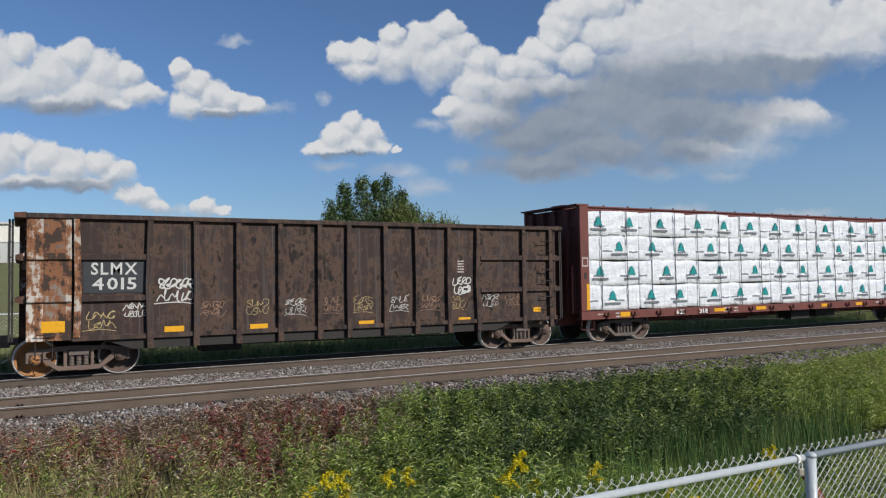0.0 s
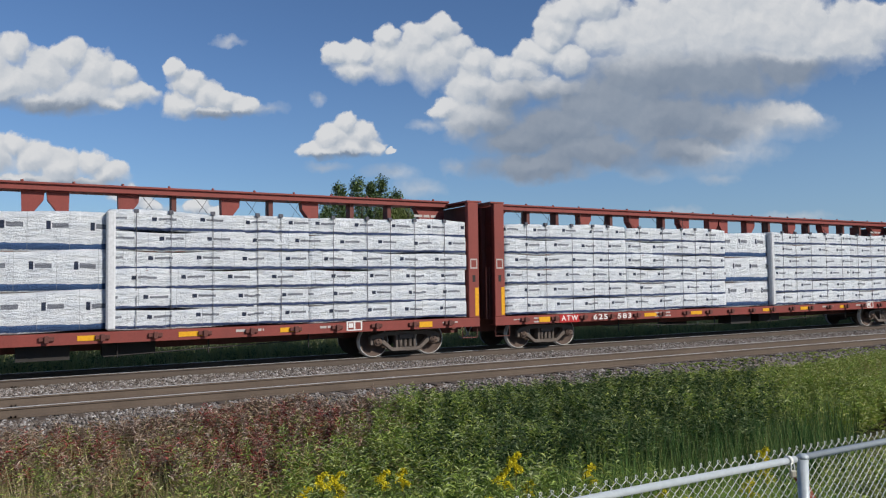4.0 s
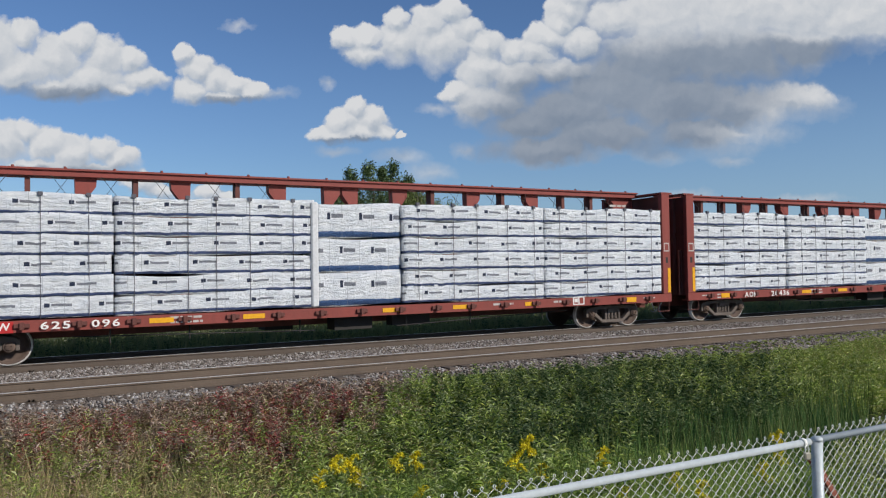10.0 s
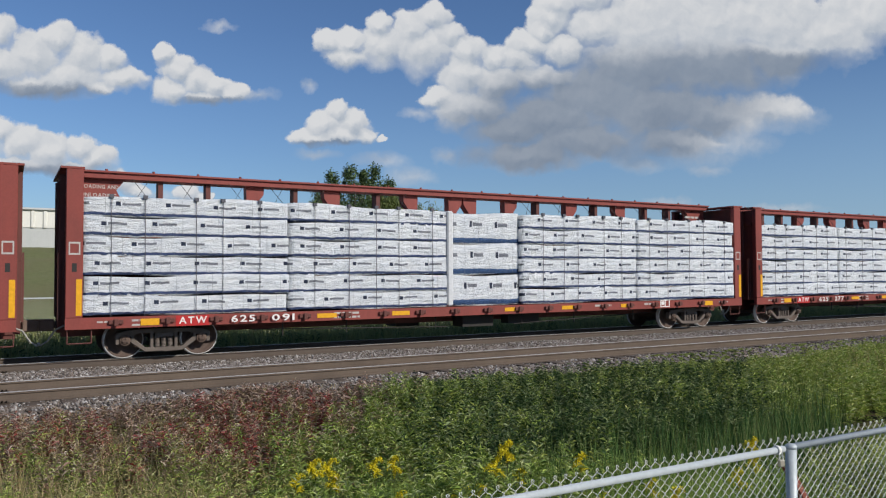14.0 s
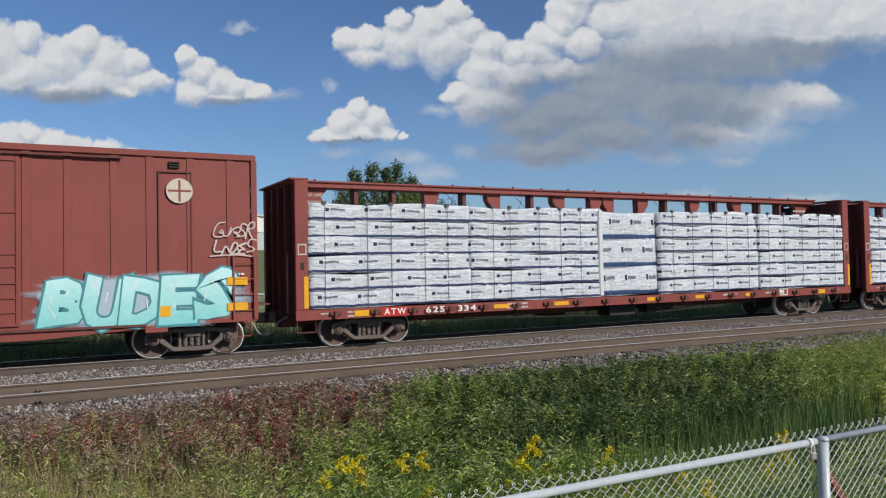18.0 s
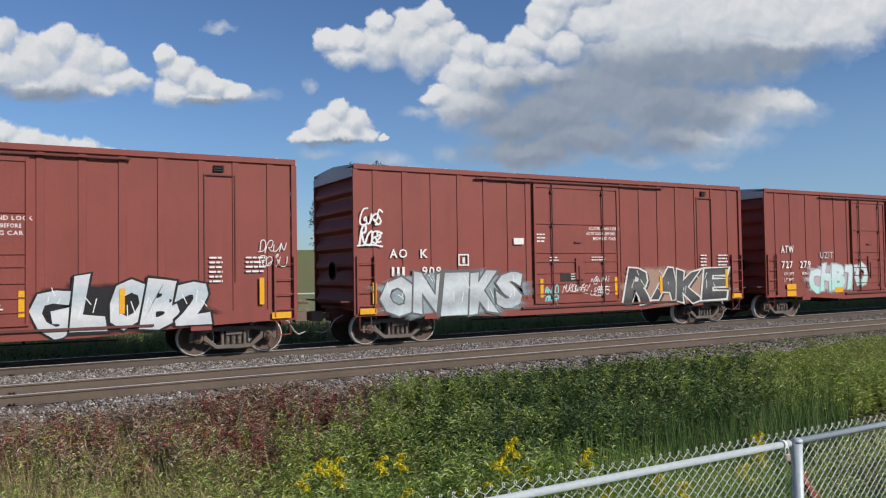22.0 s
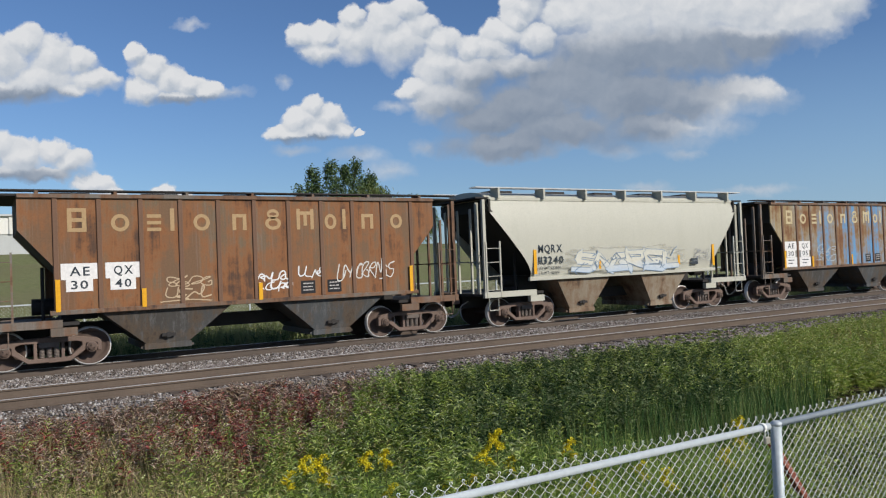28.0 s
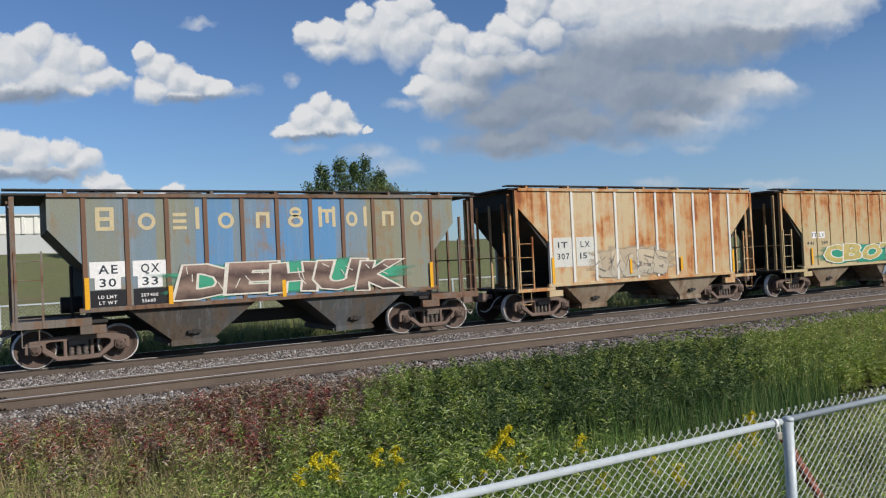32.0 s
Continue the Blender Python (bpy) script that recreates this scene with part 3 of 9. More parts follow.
def sky_backdrop():
    m = bpy.data.materials.new("cumulus_sky")
    m.use_nodes = True
    n, l = m.node_tree.nodes, m.node_tree.links
    n.remove(n["Principled BSDF"])
    co = n.new("ShaderNodeTexCoord").outputs["Object"]
    sc = n.new("ShaderNodeVectorMath")
    sc.operation = "SCALE"
    sc.inputs[3].default_value = 1.0 / SKY_D
    l.new(co, sc.inputs[0])
    p = sc.outputs[0]
    w1, w2 = n.new("ShaderNodeTexNoise"), n.new("ShaderNodeTexNoise")
    for w, s, d in ((w1, 16.0, 3.0), (w2, 55.0, 8.0)):
        w.inputs["Scale"].default_value, w.inputs["Detail"].default_value, w.inputs["Roughness"].default_value = s, d, 0.62
        l.new(p, w.inputs["Vector"])
    warp = p
    for w, k in ((w1, 0.030), (w2, 0.017)):
        a = n.new("ShaderNodeVectorMath")
        a.operation = "SUBTRACT"
        a.inputs[1].default_value = (0.5, 0.5, 0.5)
        l.new(w.outputs["Color"], a.inputs[0])
        b = n.new("ShaderNodeVectorMath")
        b.operation = "MULTIPLY_ADD"
        b.inputs[1].default_value = (k, k, 0)
        l.new(a.outputs[0], b.inputs[0])
        l.new(warp, b.inputs[2])
        warp = b.outputs[0]
    field = cloud_group([px_puff(*c) for c in CHART])
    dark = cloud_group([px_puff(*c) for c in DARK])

    def sample(group, vec):
        g = n.new("ShaderNodeGroup")
        g.node_tree = group
        l.new(vec, g.inputs[0])
        return g.outputs[0]

    def op(kind, a, c=0.0, e=0.0):
        k = n.new("ShaderNodeMath")
        k.operation = kind
        for q, v in zip(k.inputs, (a, c, e)):
            if hasattr(v, "links"):
                l.new(v, q)
            else:
                q.default_value = v
        return k.outputs[0]

    def shifted(vec, x, y):
        k = n.new("ShaderNodeVectorMath")
        k.inputs[1].default_value = (x, y, 0)
        l.new(vec, k.inputs[0])
        return k.outputs[0]

    def cells(vec, scale):
        k = n.new("ShaderNodeTexVoronoi")
        k.feature, k.inputs["Scale"].default_value, k.inputs["Smoothness"].default_value = "SMOOTH_F1", scale, 0.55
        l.new(vec, k.inputs["Vector"])
        return k.outputs["Distance"]

    def height(vec):
        """How thick the cloud stands: the puffs, with billows of two sizes on them."""
        d = sample(field, vec)
        return d, op("MULTIPLY_ADD", cells(vec, 80), -0.13, op("MULTIPLY_ADD", cells(vec, 30), -0.38, op("ADD", d, 0.27)))

    toward = shifted(warp, -0.0035, 0.0085)
    (d0, h0), (d1, h1) = height(warp), height(toward)
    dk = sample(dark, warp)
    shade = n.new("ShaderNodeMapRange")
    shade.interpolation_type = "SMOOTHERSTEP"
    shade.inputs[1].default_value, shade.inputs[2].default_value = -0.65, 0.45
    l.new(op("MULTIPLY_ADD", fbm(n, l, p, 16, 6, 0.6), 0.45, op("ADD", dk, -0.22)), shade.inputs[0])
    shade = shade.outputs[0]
    # edges: crisp where the heads face the light, soft along the feet and frayed where the body is grey
    facing = op("SUBTRACT", d0, d1)
    soft = op("MAXIMUM", ramp(n, l, facing, 0.06, -0.16), op("MINIMUM", op("MULTIPLY", shade, 1.6), 1.0))
    fray = op("MULTIPLY_ADD", fbm(n, l, p, 34, 9, 0.66), 0.36, op("ADD", h0, -0.18))
    crisp, loose = ramp(n, l, fray, -0.08, 0.14), ramp(n, l, fray, -0.22, 0.42)
    alpha = op("ADD", op("MULTIPLY", crisp, op("SUBTRACT", 1.0, soft)), op("MULTIPLY", loose, soft))
    wisp = ramp(n, l, op("MULTIPLY_ADD", fbm(n, l, p, 30, 9, 0.72), 0.9, op("ADD", sample(cloud_group([px_puff(*c) for c in WISPS]), warp), -0.45)), -0.05, 0.9)
    thin = op("MULTIPLY", wisp, op("SUBTRACT", 0.6, op("MULTIPLY", alpha, 0.6)))
    alpha = op("ADD", alpha, thin)
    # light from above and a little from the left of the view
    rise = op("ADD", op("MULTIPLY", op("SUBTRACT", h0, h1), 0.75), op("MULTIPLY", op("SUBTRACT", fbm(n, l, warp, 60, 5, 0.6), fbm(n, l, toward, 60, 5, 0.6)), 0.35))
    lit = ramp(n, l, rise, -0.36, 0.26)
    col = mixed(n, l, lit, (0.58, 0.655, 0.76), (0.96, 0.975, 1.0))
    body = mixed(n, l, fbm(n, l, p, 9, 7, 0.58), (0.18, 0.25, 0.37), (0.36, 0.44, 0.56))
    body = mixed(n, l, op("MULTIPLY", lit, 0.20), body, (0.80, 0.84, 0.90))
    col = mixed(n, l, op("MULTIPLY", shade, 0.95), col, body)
    # pale haze low over the horizon, stronger to the right
    ax = n.new("ShaderNodeSeparateXYZ")
    l.new(p, ax.inputs[0])
    haze = op("MULTIPLY", ramp(n, l, ax.outputs[1], 0.27, -0.02), op("MULTIPLY_ADD", ramp(n, l, ax.outputs[0], -0.25, 0.60), 0.50, 0.08))
    both = op("SUBTRACT", op("ADD", alpha, haze), op("MULTIPLY", alpha, haze))
    col = mixed(n, l, op("DIVIDE", alpha, op("MAXIMUM", both, 0.001)), (0.42, 0.66, 0.95), col)
    alpha = both
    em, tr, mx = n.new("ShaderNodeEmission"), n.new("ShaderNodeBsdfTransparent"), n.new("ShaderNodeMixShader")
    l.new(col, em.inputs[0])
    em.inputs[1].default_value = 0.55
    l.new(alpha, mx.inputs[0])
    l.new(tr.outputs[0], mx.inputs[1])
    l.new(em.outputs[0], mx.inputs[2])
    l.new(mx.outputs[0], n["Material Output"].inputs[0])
    me = bpy.data.meshes.new("backdrop")
    w, h0, h1 = SKY_D * 1.3, -SKY_D * 0.06, SKY_D * 0.9
    me.from_pydata([(-w, h0, 0), (w, h0, 0), (w, h1, 0), (-w, h1, 0)], [], [(0, 1, 2, 3)])
    me.materials.append(m)
    ob = tagged(new("backdrop", me), "blue afternoon sky with drifting cumulus clouds", kind="structure")
    return ob


def backdrop_pose(heading, tilt, lean):
    """Stands square to a view along the heading, far off."""
    m = aim(0, 0, 2.07, heading, tilt, lean)
    return m @ Matrix.Translation((0, 0, -SKY_D))


ground_sheet()
track_near = railway("near_track", TRACK_NEAR, "empty rusty railway track on wooden ties", M_RAIL)
track_far = railway("far_track", TRACK_FAR, "railway track in grey ballast under the train", M_RAILOILY)
stones("ballast_stones", 38000, -4, 60, 17.45, 20.25, ground_z, 0.034, M_STONE, "pale grey ballast stones between the tracks")
stones("track_stones", 12000, -4, 60, 15.9, 17.4, ground_z, 0.035, M_GRAVEL, "brown-grey ballast stones between the rails")
stones("shoulder_stones", 34000, -4, 60, 13.3, 15.85, ground_z, 0.035, M_STONE, "pale grey ballast stones on the shoulder")
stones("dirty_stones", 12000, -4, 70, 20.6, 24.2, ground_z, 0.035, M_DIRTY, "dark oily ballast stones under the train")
warehouse()
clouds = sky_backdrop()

# ---- freight cars: x along the train, near side at -y, z = 0 on the rail tops ----
CARS, LOADS, WHEELS = [], [], []
W = 1.55  # half width over the sides

M_GRAF = {}


def paint(name, col):
    if name not in M_GRAF:
        M_GRAF[name] = plain("spray_" + name, col, 0.5)
    return M_GRAF[name]


def wheelset_mesh():
    half = [(0.0, -1.16), (0.085, -1.16), (0.10, -1.14), (0.10, -1.11), (0.075, -1.10), (0.075, -0.86), (0.12, -0.85), (0.135, -0.80), (0.17, -0.77), (0.30, -0.755),
            (0.36, -0.79), (0.385, -0.825), (0.432, -0.828), (0.455, -0.822), (0.458, -0.72), (0.475, -0.705), (0.487, -0.69), (0.47, -0.675), (0.40, -0.672), (0.36, -0.70), (0.30, -0.715), (0.17, -0.70), (0.12, -0.65), (0.085, -0.63)]
    bm = bmesh.new()
    lathe(bm, half + [(r, -y) for r, y in half[::-1]], 30)
    for s in (-1, 1):
        for k in range(3):
            a = 2.09 * k
            lathe(bm, [(0.0, s * 1.185), (0.017, s * 1.185), (0.017, s * 1.155)], 6, "y", (0.055 * math.cos(a), 0, 0.055 * math.sin(a)))
    me = mesh_of("wheelset", bm, [M_WHEEL, M_TREAD], 0, False)
    for p in me.polygons:
        c = p.center
        r = math.hypot(c.x, c.z)
        p.material_index = 1 if r > 0.452 and 0.70 < abs(c.y) < 0.829 or 0.43 < r < 0.457 and abs(c.y) > 0.8 else 0
        p.use_smooth = r < 0.44 or r > 0.45
    return me


def sideframe_mesh(mat):
    """One cast frame: cells of its outline that share corners, drawn out to its thickness."""
    cells = [[(0, 0.62), (0.245, 0.62), (0.32, 0.62), (0.58, 0.62), (0.58, 0.735), (0, 0.735)], [(0.58, 0.62), (0.68, 0.585), (0.76, 0.55), (1.01, 0.55), (1.10, 0.60), (1.02, 0.665), (0.58, 0.735)],
             [(1.01, 0.55), (1.01, 0.36), (1.10, 0.36), (1.10, 0.60)], [(0.68, 0.585), (0.68, 0.50), (0.76, 0.40), (0.76, 0.55)], [(0.68, 0.50), (0.42, 0.265), (0.44, 0.16), (0.76, 0.40)],
             [(0, 0.16), (0.44, 0.16), (0.42, 0.265), (0.32, 0.265), (0.245, 0.265), (0, 0.265)], [(0.245, 0.265), (0.32, 0.265), (0.32, 0.62), (0.245, 0.62)]]
    bm, at = bmesh.new(), {}
    for s in (-1, 1):
        for c in cells:
            for x, z in c:
                if (round(s * x, 3), z) not in at:
                    at[round(s * x, 3), z] = bm.verts.new((s * x, -1.09, z))
            bm.faces.new([at[round(s * x, 3), z] for x, z in c])
    ext = bmesh.ops.extrude_face_region(bm, geom=bm.faces[:])
    bmesh.ops.translate(bm, vec=(0, 0.17, 0), verts=[g for g in ext["geom"] if isinstance(g, bmesh.types.BMVert)])
    return mesh_of("sideframe", bm, mat, 0.014)


def bearing_mesh():
    bm = bmesh.new()
    lathe(bm, [(0.0, -1.15), (0.07, -1.15), (0.085, -1.135), (0.118, -1.13), (0.128, -1.10), (0.128, -0.90), (0.0, -0.90)], 16, "y", (0, 0, 0))
    return mesh_of("bearing", bm, M_TRUCKRUST, 0, False)


def spring_mesh():
    bm = bmesh.new()
    prof = [(0.0, 0.27)]
    for k in range(7):
        z = 0.275 + k * 0.034
        prof += [(0.045, z), (0.066, z + 0.010), (0.066, z + 0.020), (0.045, z + 0.030)]
    lathe(bm, prof + [(0.0, 0.515)], 10, "z")
    return mesh_of("spring", bm, M_TRUCK, 0, True)


WHEELSET = wheelset_mesh()
WHEELSET_RUST = WHEELSET.copy()
WHEELSET_RUST.materials[0] = M_WHEELRUST
FRAMES = {"grey": sideframe_mesh(M_TRUCK), "rust": sideframe_mesh(M_TRUCKRUST)}
SPRING, BEARING = spring_mesh(), bearing_mesh()


def truck(car, x, look_of="grey"):
    bm = bmesh.new()
    box(bm, -0.21, 0.21, -1.12, 1.12, 0.52, 0.625)
    box(bm, -0.17, 0.17, -0.7, 0.7, 0.40, 0.72)
    for s in (-1, 1):
        box(bm, s * 0.40 - 0.05, s * 0.40 + 0.05, -0.70, 0.70, 0.38, 0.50)
    tr = part("truck", bm, M_TRUCK, car, "cast steel four-wheel truck")
    tr.location = (x, 0, 0)
    for turn in (0, 180):
        sf = part("sideframe", FRAMES["grey" if look_of == "grey" else "rust"], None, tr)
        sf.matrix_local = pose(0, 0, 0, 0, 0, turn)
        for dx in (-0.15, 0.0, 0.15):
            part("spring", SPRING, None, tr).matrix_local = pose(0, 0, 0, 0, 0, turn) @ pose(dx, -1.02, 0)
        for dx in (-0.889, 0.889):
            part("bearing", BEARING, None, tr).matrix_local = pose(0, 0, 0, 0, 0, turn) @ pose(dx, 0, 0.458)
    for s in (-0.889, 0.889):
        ws = part("wheelset", WHEELSET_RUST if look_of == "orange" and s < 0 else WHEELSET, None, tr, "rusty wheel pair with bright worn treads")
        ws.location = (s, 0, 0.458)
        WHEELS.append((ws, s, x))
    return tr


def ladder(parent, x0, x1, y, z0, z1, n, mat, r=0.013, name="ladder", label=""):
    """One stile carries the other and the rungs."""
    lad = solid(name, [(x0 - 0.022, x0 + 0.022, y - 0.03, y + 0.03, z0, z1)], mat, parent, label)
    solid("stile", [(x1 - 0.022, x1 + 0.022, y - 0.03, y + 0.03, z0, z1)], mat, lad)
    for i in range(n):
        z = z0 + (z1 - z0) * (i + 0.5) / n
        bm = bmesh.new()
        rod(bm, (x0, y - 0.02, z), (x1, y - 0.02, z), r)
        part("rung", bm, mat, lad)
    return lad


def grabs(parent, x0, x1, y, zs, mat, name="grab_iron"):
    for z in zs:
        bm = bmesh.new()
        rod(bm, (x0, y - 0.07, z), (x1, y - 0.07, z), 0.012)
        for x in (x0, x1):
            rod(bm, (x, y, z), (x, y - 0.07, z), 0.012)
        part(name, bm, mat, parent)


def stirrup(parent, x, y, z, mat, w=0.34, drop=0.42):
    bm = bmesh.new()
    rod(bm, (x - w / 2, y, z), (x - w / 2, y, z - drop), 0.014)
    rod(bm, (x + w / 2, y, z), (x + w / 2, y, z - drop), 0.014)
    rod(bm, (x - w / 2, y, z - drop), (x + w / 2, y, z - drop), 0.016)
    return part("step_stirrup", bm, mat, parent)


def coupler(car, x, s, reach, mat=None):
    bm = bmesh.new()
    a, b = x, x + s * reach
    box(bm, min(a - s * 0.3, b - s * 0.12), max(a - s * 0.3, b - s * 0.12), -0.09, 0.09, 0.76, 0.93)
    box(bm, *sorted((b - s * 0.28, b + s * 0.06)), -0.19, 0.06, 0.70, 0.99)
    box(bm, *sorted((b - s * 0.15, b + s * 0.10)), 0.05, 0.20, 0.72, 0.97)
    c = part("coupler", bm, mat or M_TRUCKRUST, car, "rusty knuckle coupler", 0.02)
    bm = bmesh.new()
    pts = [(x - s * 0.1, -0.42, 0.86), (x + s * 0.14, -0.42, 0.74), (x + s * 0.3, -0.38, 0.47), (x + s * 0.45, -0.3, 0.36), (x + s * max(reach, 0.5), -0.22, 0.42)]
    for p, q in zip(pts, pts[1:]):
        rod(bm, p, q, 0.022, 7)
    part("air_hose", bm, M_HOSE, car, "pale grey air brake hose")
    return c


M_HOSE = plain("hose_grey", (0.34, 0.33, 0.31), 0.7)


def reflector(parent, x, z, w, h, y=-W, mat=None):
    return solid("reflector", [(x - w / 2, x + w / 2, y - 0.008, y + 0.002, z - h / 2, z + h / 2)], mat or M_YELLOW, parent, "yellow reflective patch" if mat is None else "")


def bars(parent, x, z, widths, h, gap, mat, y=-W, name="stencil_line"):
    """Small writing that cannot be read: plain bars, a few to a line."""
    rng = random.Random(round(x * 100) + round(z * 100))
    bm = bmesh.new()
    for i, w in enumerate(widths):
        top, at = z - i * (h + gap), x
        while at < x + w - 0.02:
            k = min(rng.uniform(0.9, 3.2) * h, x + w - at)
            box(bm, at, at + k, y - 0.005, y + 0.001, top - h * 0.78, top)
            at += k + h * 0.45
    return part(name, bm, mat, parent, "", 0, False, "stuff")


GLYPHS = [
    [(0.1, 0), (0.1, 1), (0.8, 1), (0.8, 0.55), (0.1, 0.5), (0.9, 0)], [(0.1, 0), (0.4, 1), (0.9, 0)], [(0.9, 0.9), (0.2, 1), (0.15, 0.55), (0.85, 0.45), (0.8, 0.05), (0.1, 0.1)],
    [(0.1, 1), (0.15, 0.05), (0.85, 0), (0.9, 1)], [(0.9, 0.95), (0.2, 0.9), (0.1, 0.1), (0.9, 0), (0.85, 0.5), (0.5, 0.45)], [(0.1, 0), (0.15, 1), (0.8, 0.1), (0.9, 1)],
    [(0.85, 1), (0.15, 0.95), (0.2, 0.5), (0.7, 0.5), (0.2, 0.5), (0.15, 0.05), (0.9, 0)], [(0.15, 0.1), (0.15, 0.9), (0.85, 0.9), (0.85, 0.1), (0.15, 0.1)], [(0.15, 1), (0.2, 0), (0.9, 0.05)],
]


def stroke(bm, pts, w, y, slot):
    """A brush line: one ribbon with mitred bends, rising a hair along its way."""
    pts = [p for i, p in enumerate(pts) if i == 0 or math.dist(p, pts[i - 1]) > 1e-4]
    if len(pts) < 2:
        return
    sides = []
    for i, p in enumerate(pts):
        a, b = Vector(pts[max(0, i - 1)]), Vector(pts[min(len(pts) - 1, i + 1)])
        d0 = (Vector(p) - a).normalized() if i else (b - Vector(p)).normalized()
        d1 = (b - Vector(p)).normalized() if i < len(pts) - 1 else d0
        n = Vector((-d0.y - d1.y, d0.x + d1.x))
        n = n.normalized() if n.length > 0.3 else Vector((-d0.y, d0.x))
        n *= w / 2 * min(1.5, 1 / max(0.5, n.dot(Vector((-d1.y, d1.x)))))
        yy = y - 0.002 * i / len(pts)
        q = Vector(p) - (d0 * w * 0.3 if i == 0 else Vector((0, 0))) + (d1 * w * 0.3 if i == len(pts) - 1 else Vector((0, 0)))
        sides.append((bm.verts.new((q.x - n.x, yy, q.y - n.y)), bm.verts.new((q.x + n.x, yy, q.y + n.y))))
    for (a, b), (c, d) in zip(sides, sides[1:]):
        bm.faces.new((a, c, d, b)).material_index = slot


FAT = {}


def fat_letter(ch, grow):
    """A letter of the built-in font swollen by an offset: vertices and faces, at size 1."""
    if (ch, grow) not in FAT:
        cu = bpy.data.curves.new("letters", "FONT")
        cu.body, cu.offset, cu.resolution_u = ch, grow, 2
        ob = bpy.data.objects.new("letters", cu)
        scene.collection.objects.link(ob)
        me = bpy.data.meshes.new_from_object(ob.evaluated_get(bpy.context.evaluated_depsgraph_get()))
        FAT[ch, grow] = (np.array([v.co[:2] for v in me.vertices]), [tuple(q.vertices) for q in me.polygons])
        bpy.data.objects.remove(ob)
        bpy.data.curves.remove(cu)
        bpy.data.meshes.remove(me)
    return FAT[ch, grow]


def mist(name, col):
    """Overspray: paint that thins out in specks towards its rim."""
    if "mist_" + name not in M_GRAF:
        m, n, l, b = shader("mist_" + name, 0.55)
        co = n.new("ShaderNodeTexCoord").outputs["Object"]
        cover = n.new("ShaderNodeAttribute")
        cover.attribute_name = "cover"
        k = n.new("ShaderNodeMath")
        k.operation = "MULTIPLY_ADD"
        l.new(fbm(n, l, co, 3.0, 8, 0.75), k.inputs[0])
        k.inputs[1].default_value = 0.9
        l.new(cover.outputs["Fac"], k.inputs[2])
        t, x = n.new("ShaderNodeBsdfTransparent"), n.new("ShaderNodeMixShader")
        l.new(ramp(n, l, k.outputs[0], 0.50, 1.15), x.inputs[0])
        l.new(mixed(n, l, fbm(n, l, co, 14.0, 5, 0.7), col, [v * 0.75 for v in col]), b.inputs["Base Color"])
        l.new(t.outputs[0], x.inputs[1])
        l.new(b.outputs[0], x.inputs[2])
        l.new(x.outputs[0], n["Material Output"].inputs[0])
        M_GRAF["mist_" + name] = m
    return M_GRAF["mist_" + name]


def blob(x0, x1, z0, z1, y, rng, col, n=72):
    """An uneven sprayed cloud behind the letters, fading at its rim."""
    cx, cz, rx, rz = (x0 + x1) / 2, (z0 + z1) / 2, (x1 - x0) / 2, (z1 - z0) / 2
    ph = [rng.uniform(0, 6.28) for _ in range(3)]
    vs, fs = [(cx, y, cz)], []
    for ring in (0.55, 0.84, 1.12):
        for k in range(n):
            a = 2 * math.pi * k / n
            q = ring * (1 + 0.04 * math.sin(5 * a + ph[0]) + 0.06 * math.sin(9 * a + ph[1]) + 0.07 * math.sin(17 * a + ph[2]))
            c, s = math.cos(a), math.sin(a)
            vs.append((cx + rx * q * math.copysign(abs(c) ** 0.6, c), y, cz + rz * q * math.copysign(abs(s) ** 0.72, s)))
    for k in range(n):
        j = (k + 1) % n
        fs.append((0, 1 + k, 1 + j))
        for r in (0, n):
            fs.append((1 + r + k, 1 + r + n + k, 1 + r + n + j, 1 + r + j))
    me = bpy.data.meshes.new("overspray")
    me.from_pydata(vs, [], fs)
    me.attributes.new("cover", "FLOAT", "POINT").data.foreach_set("value", [1.0] + [1.0] * n + [0.75] * n + [0.0] * n)
    me.materials.append(mist(*col))
    return me


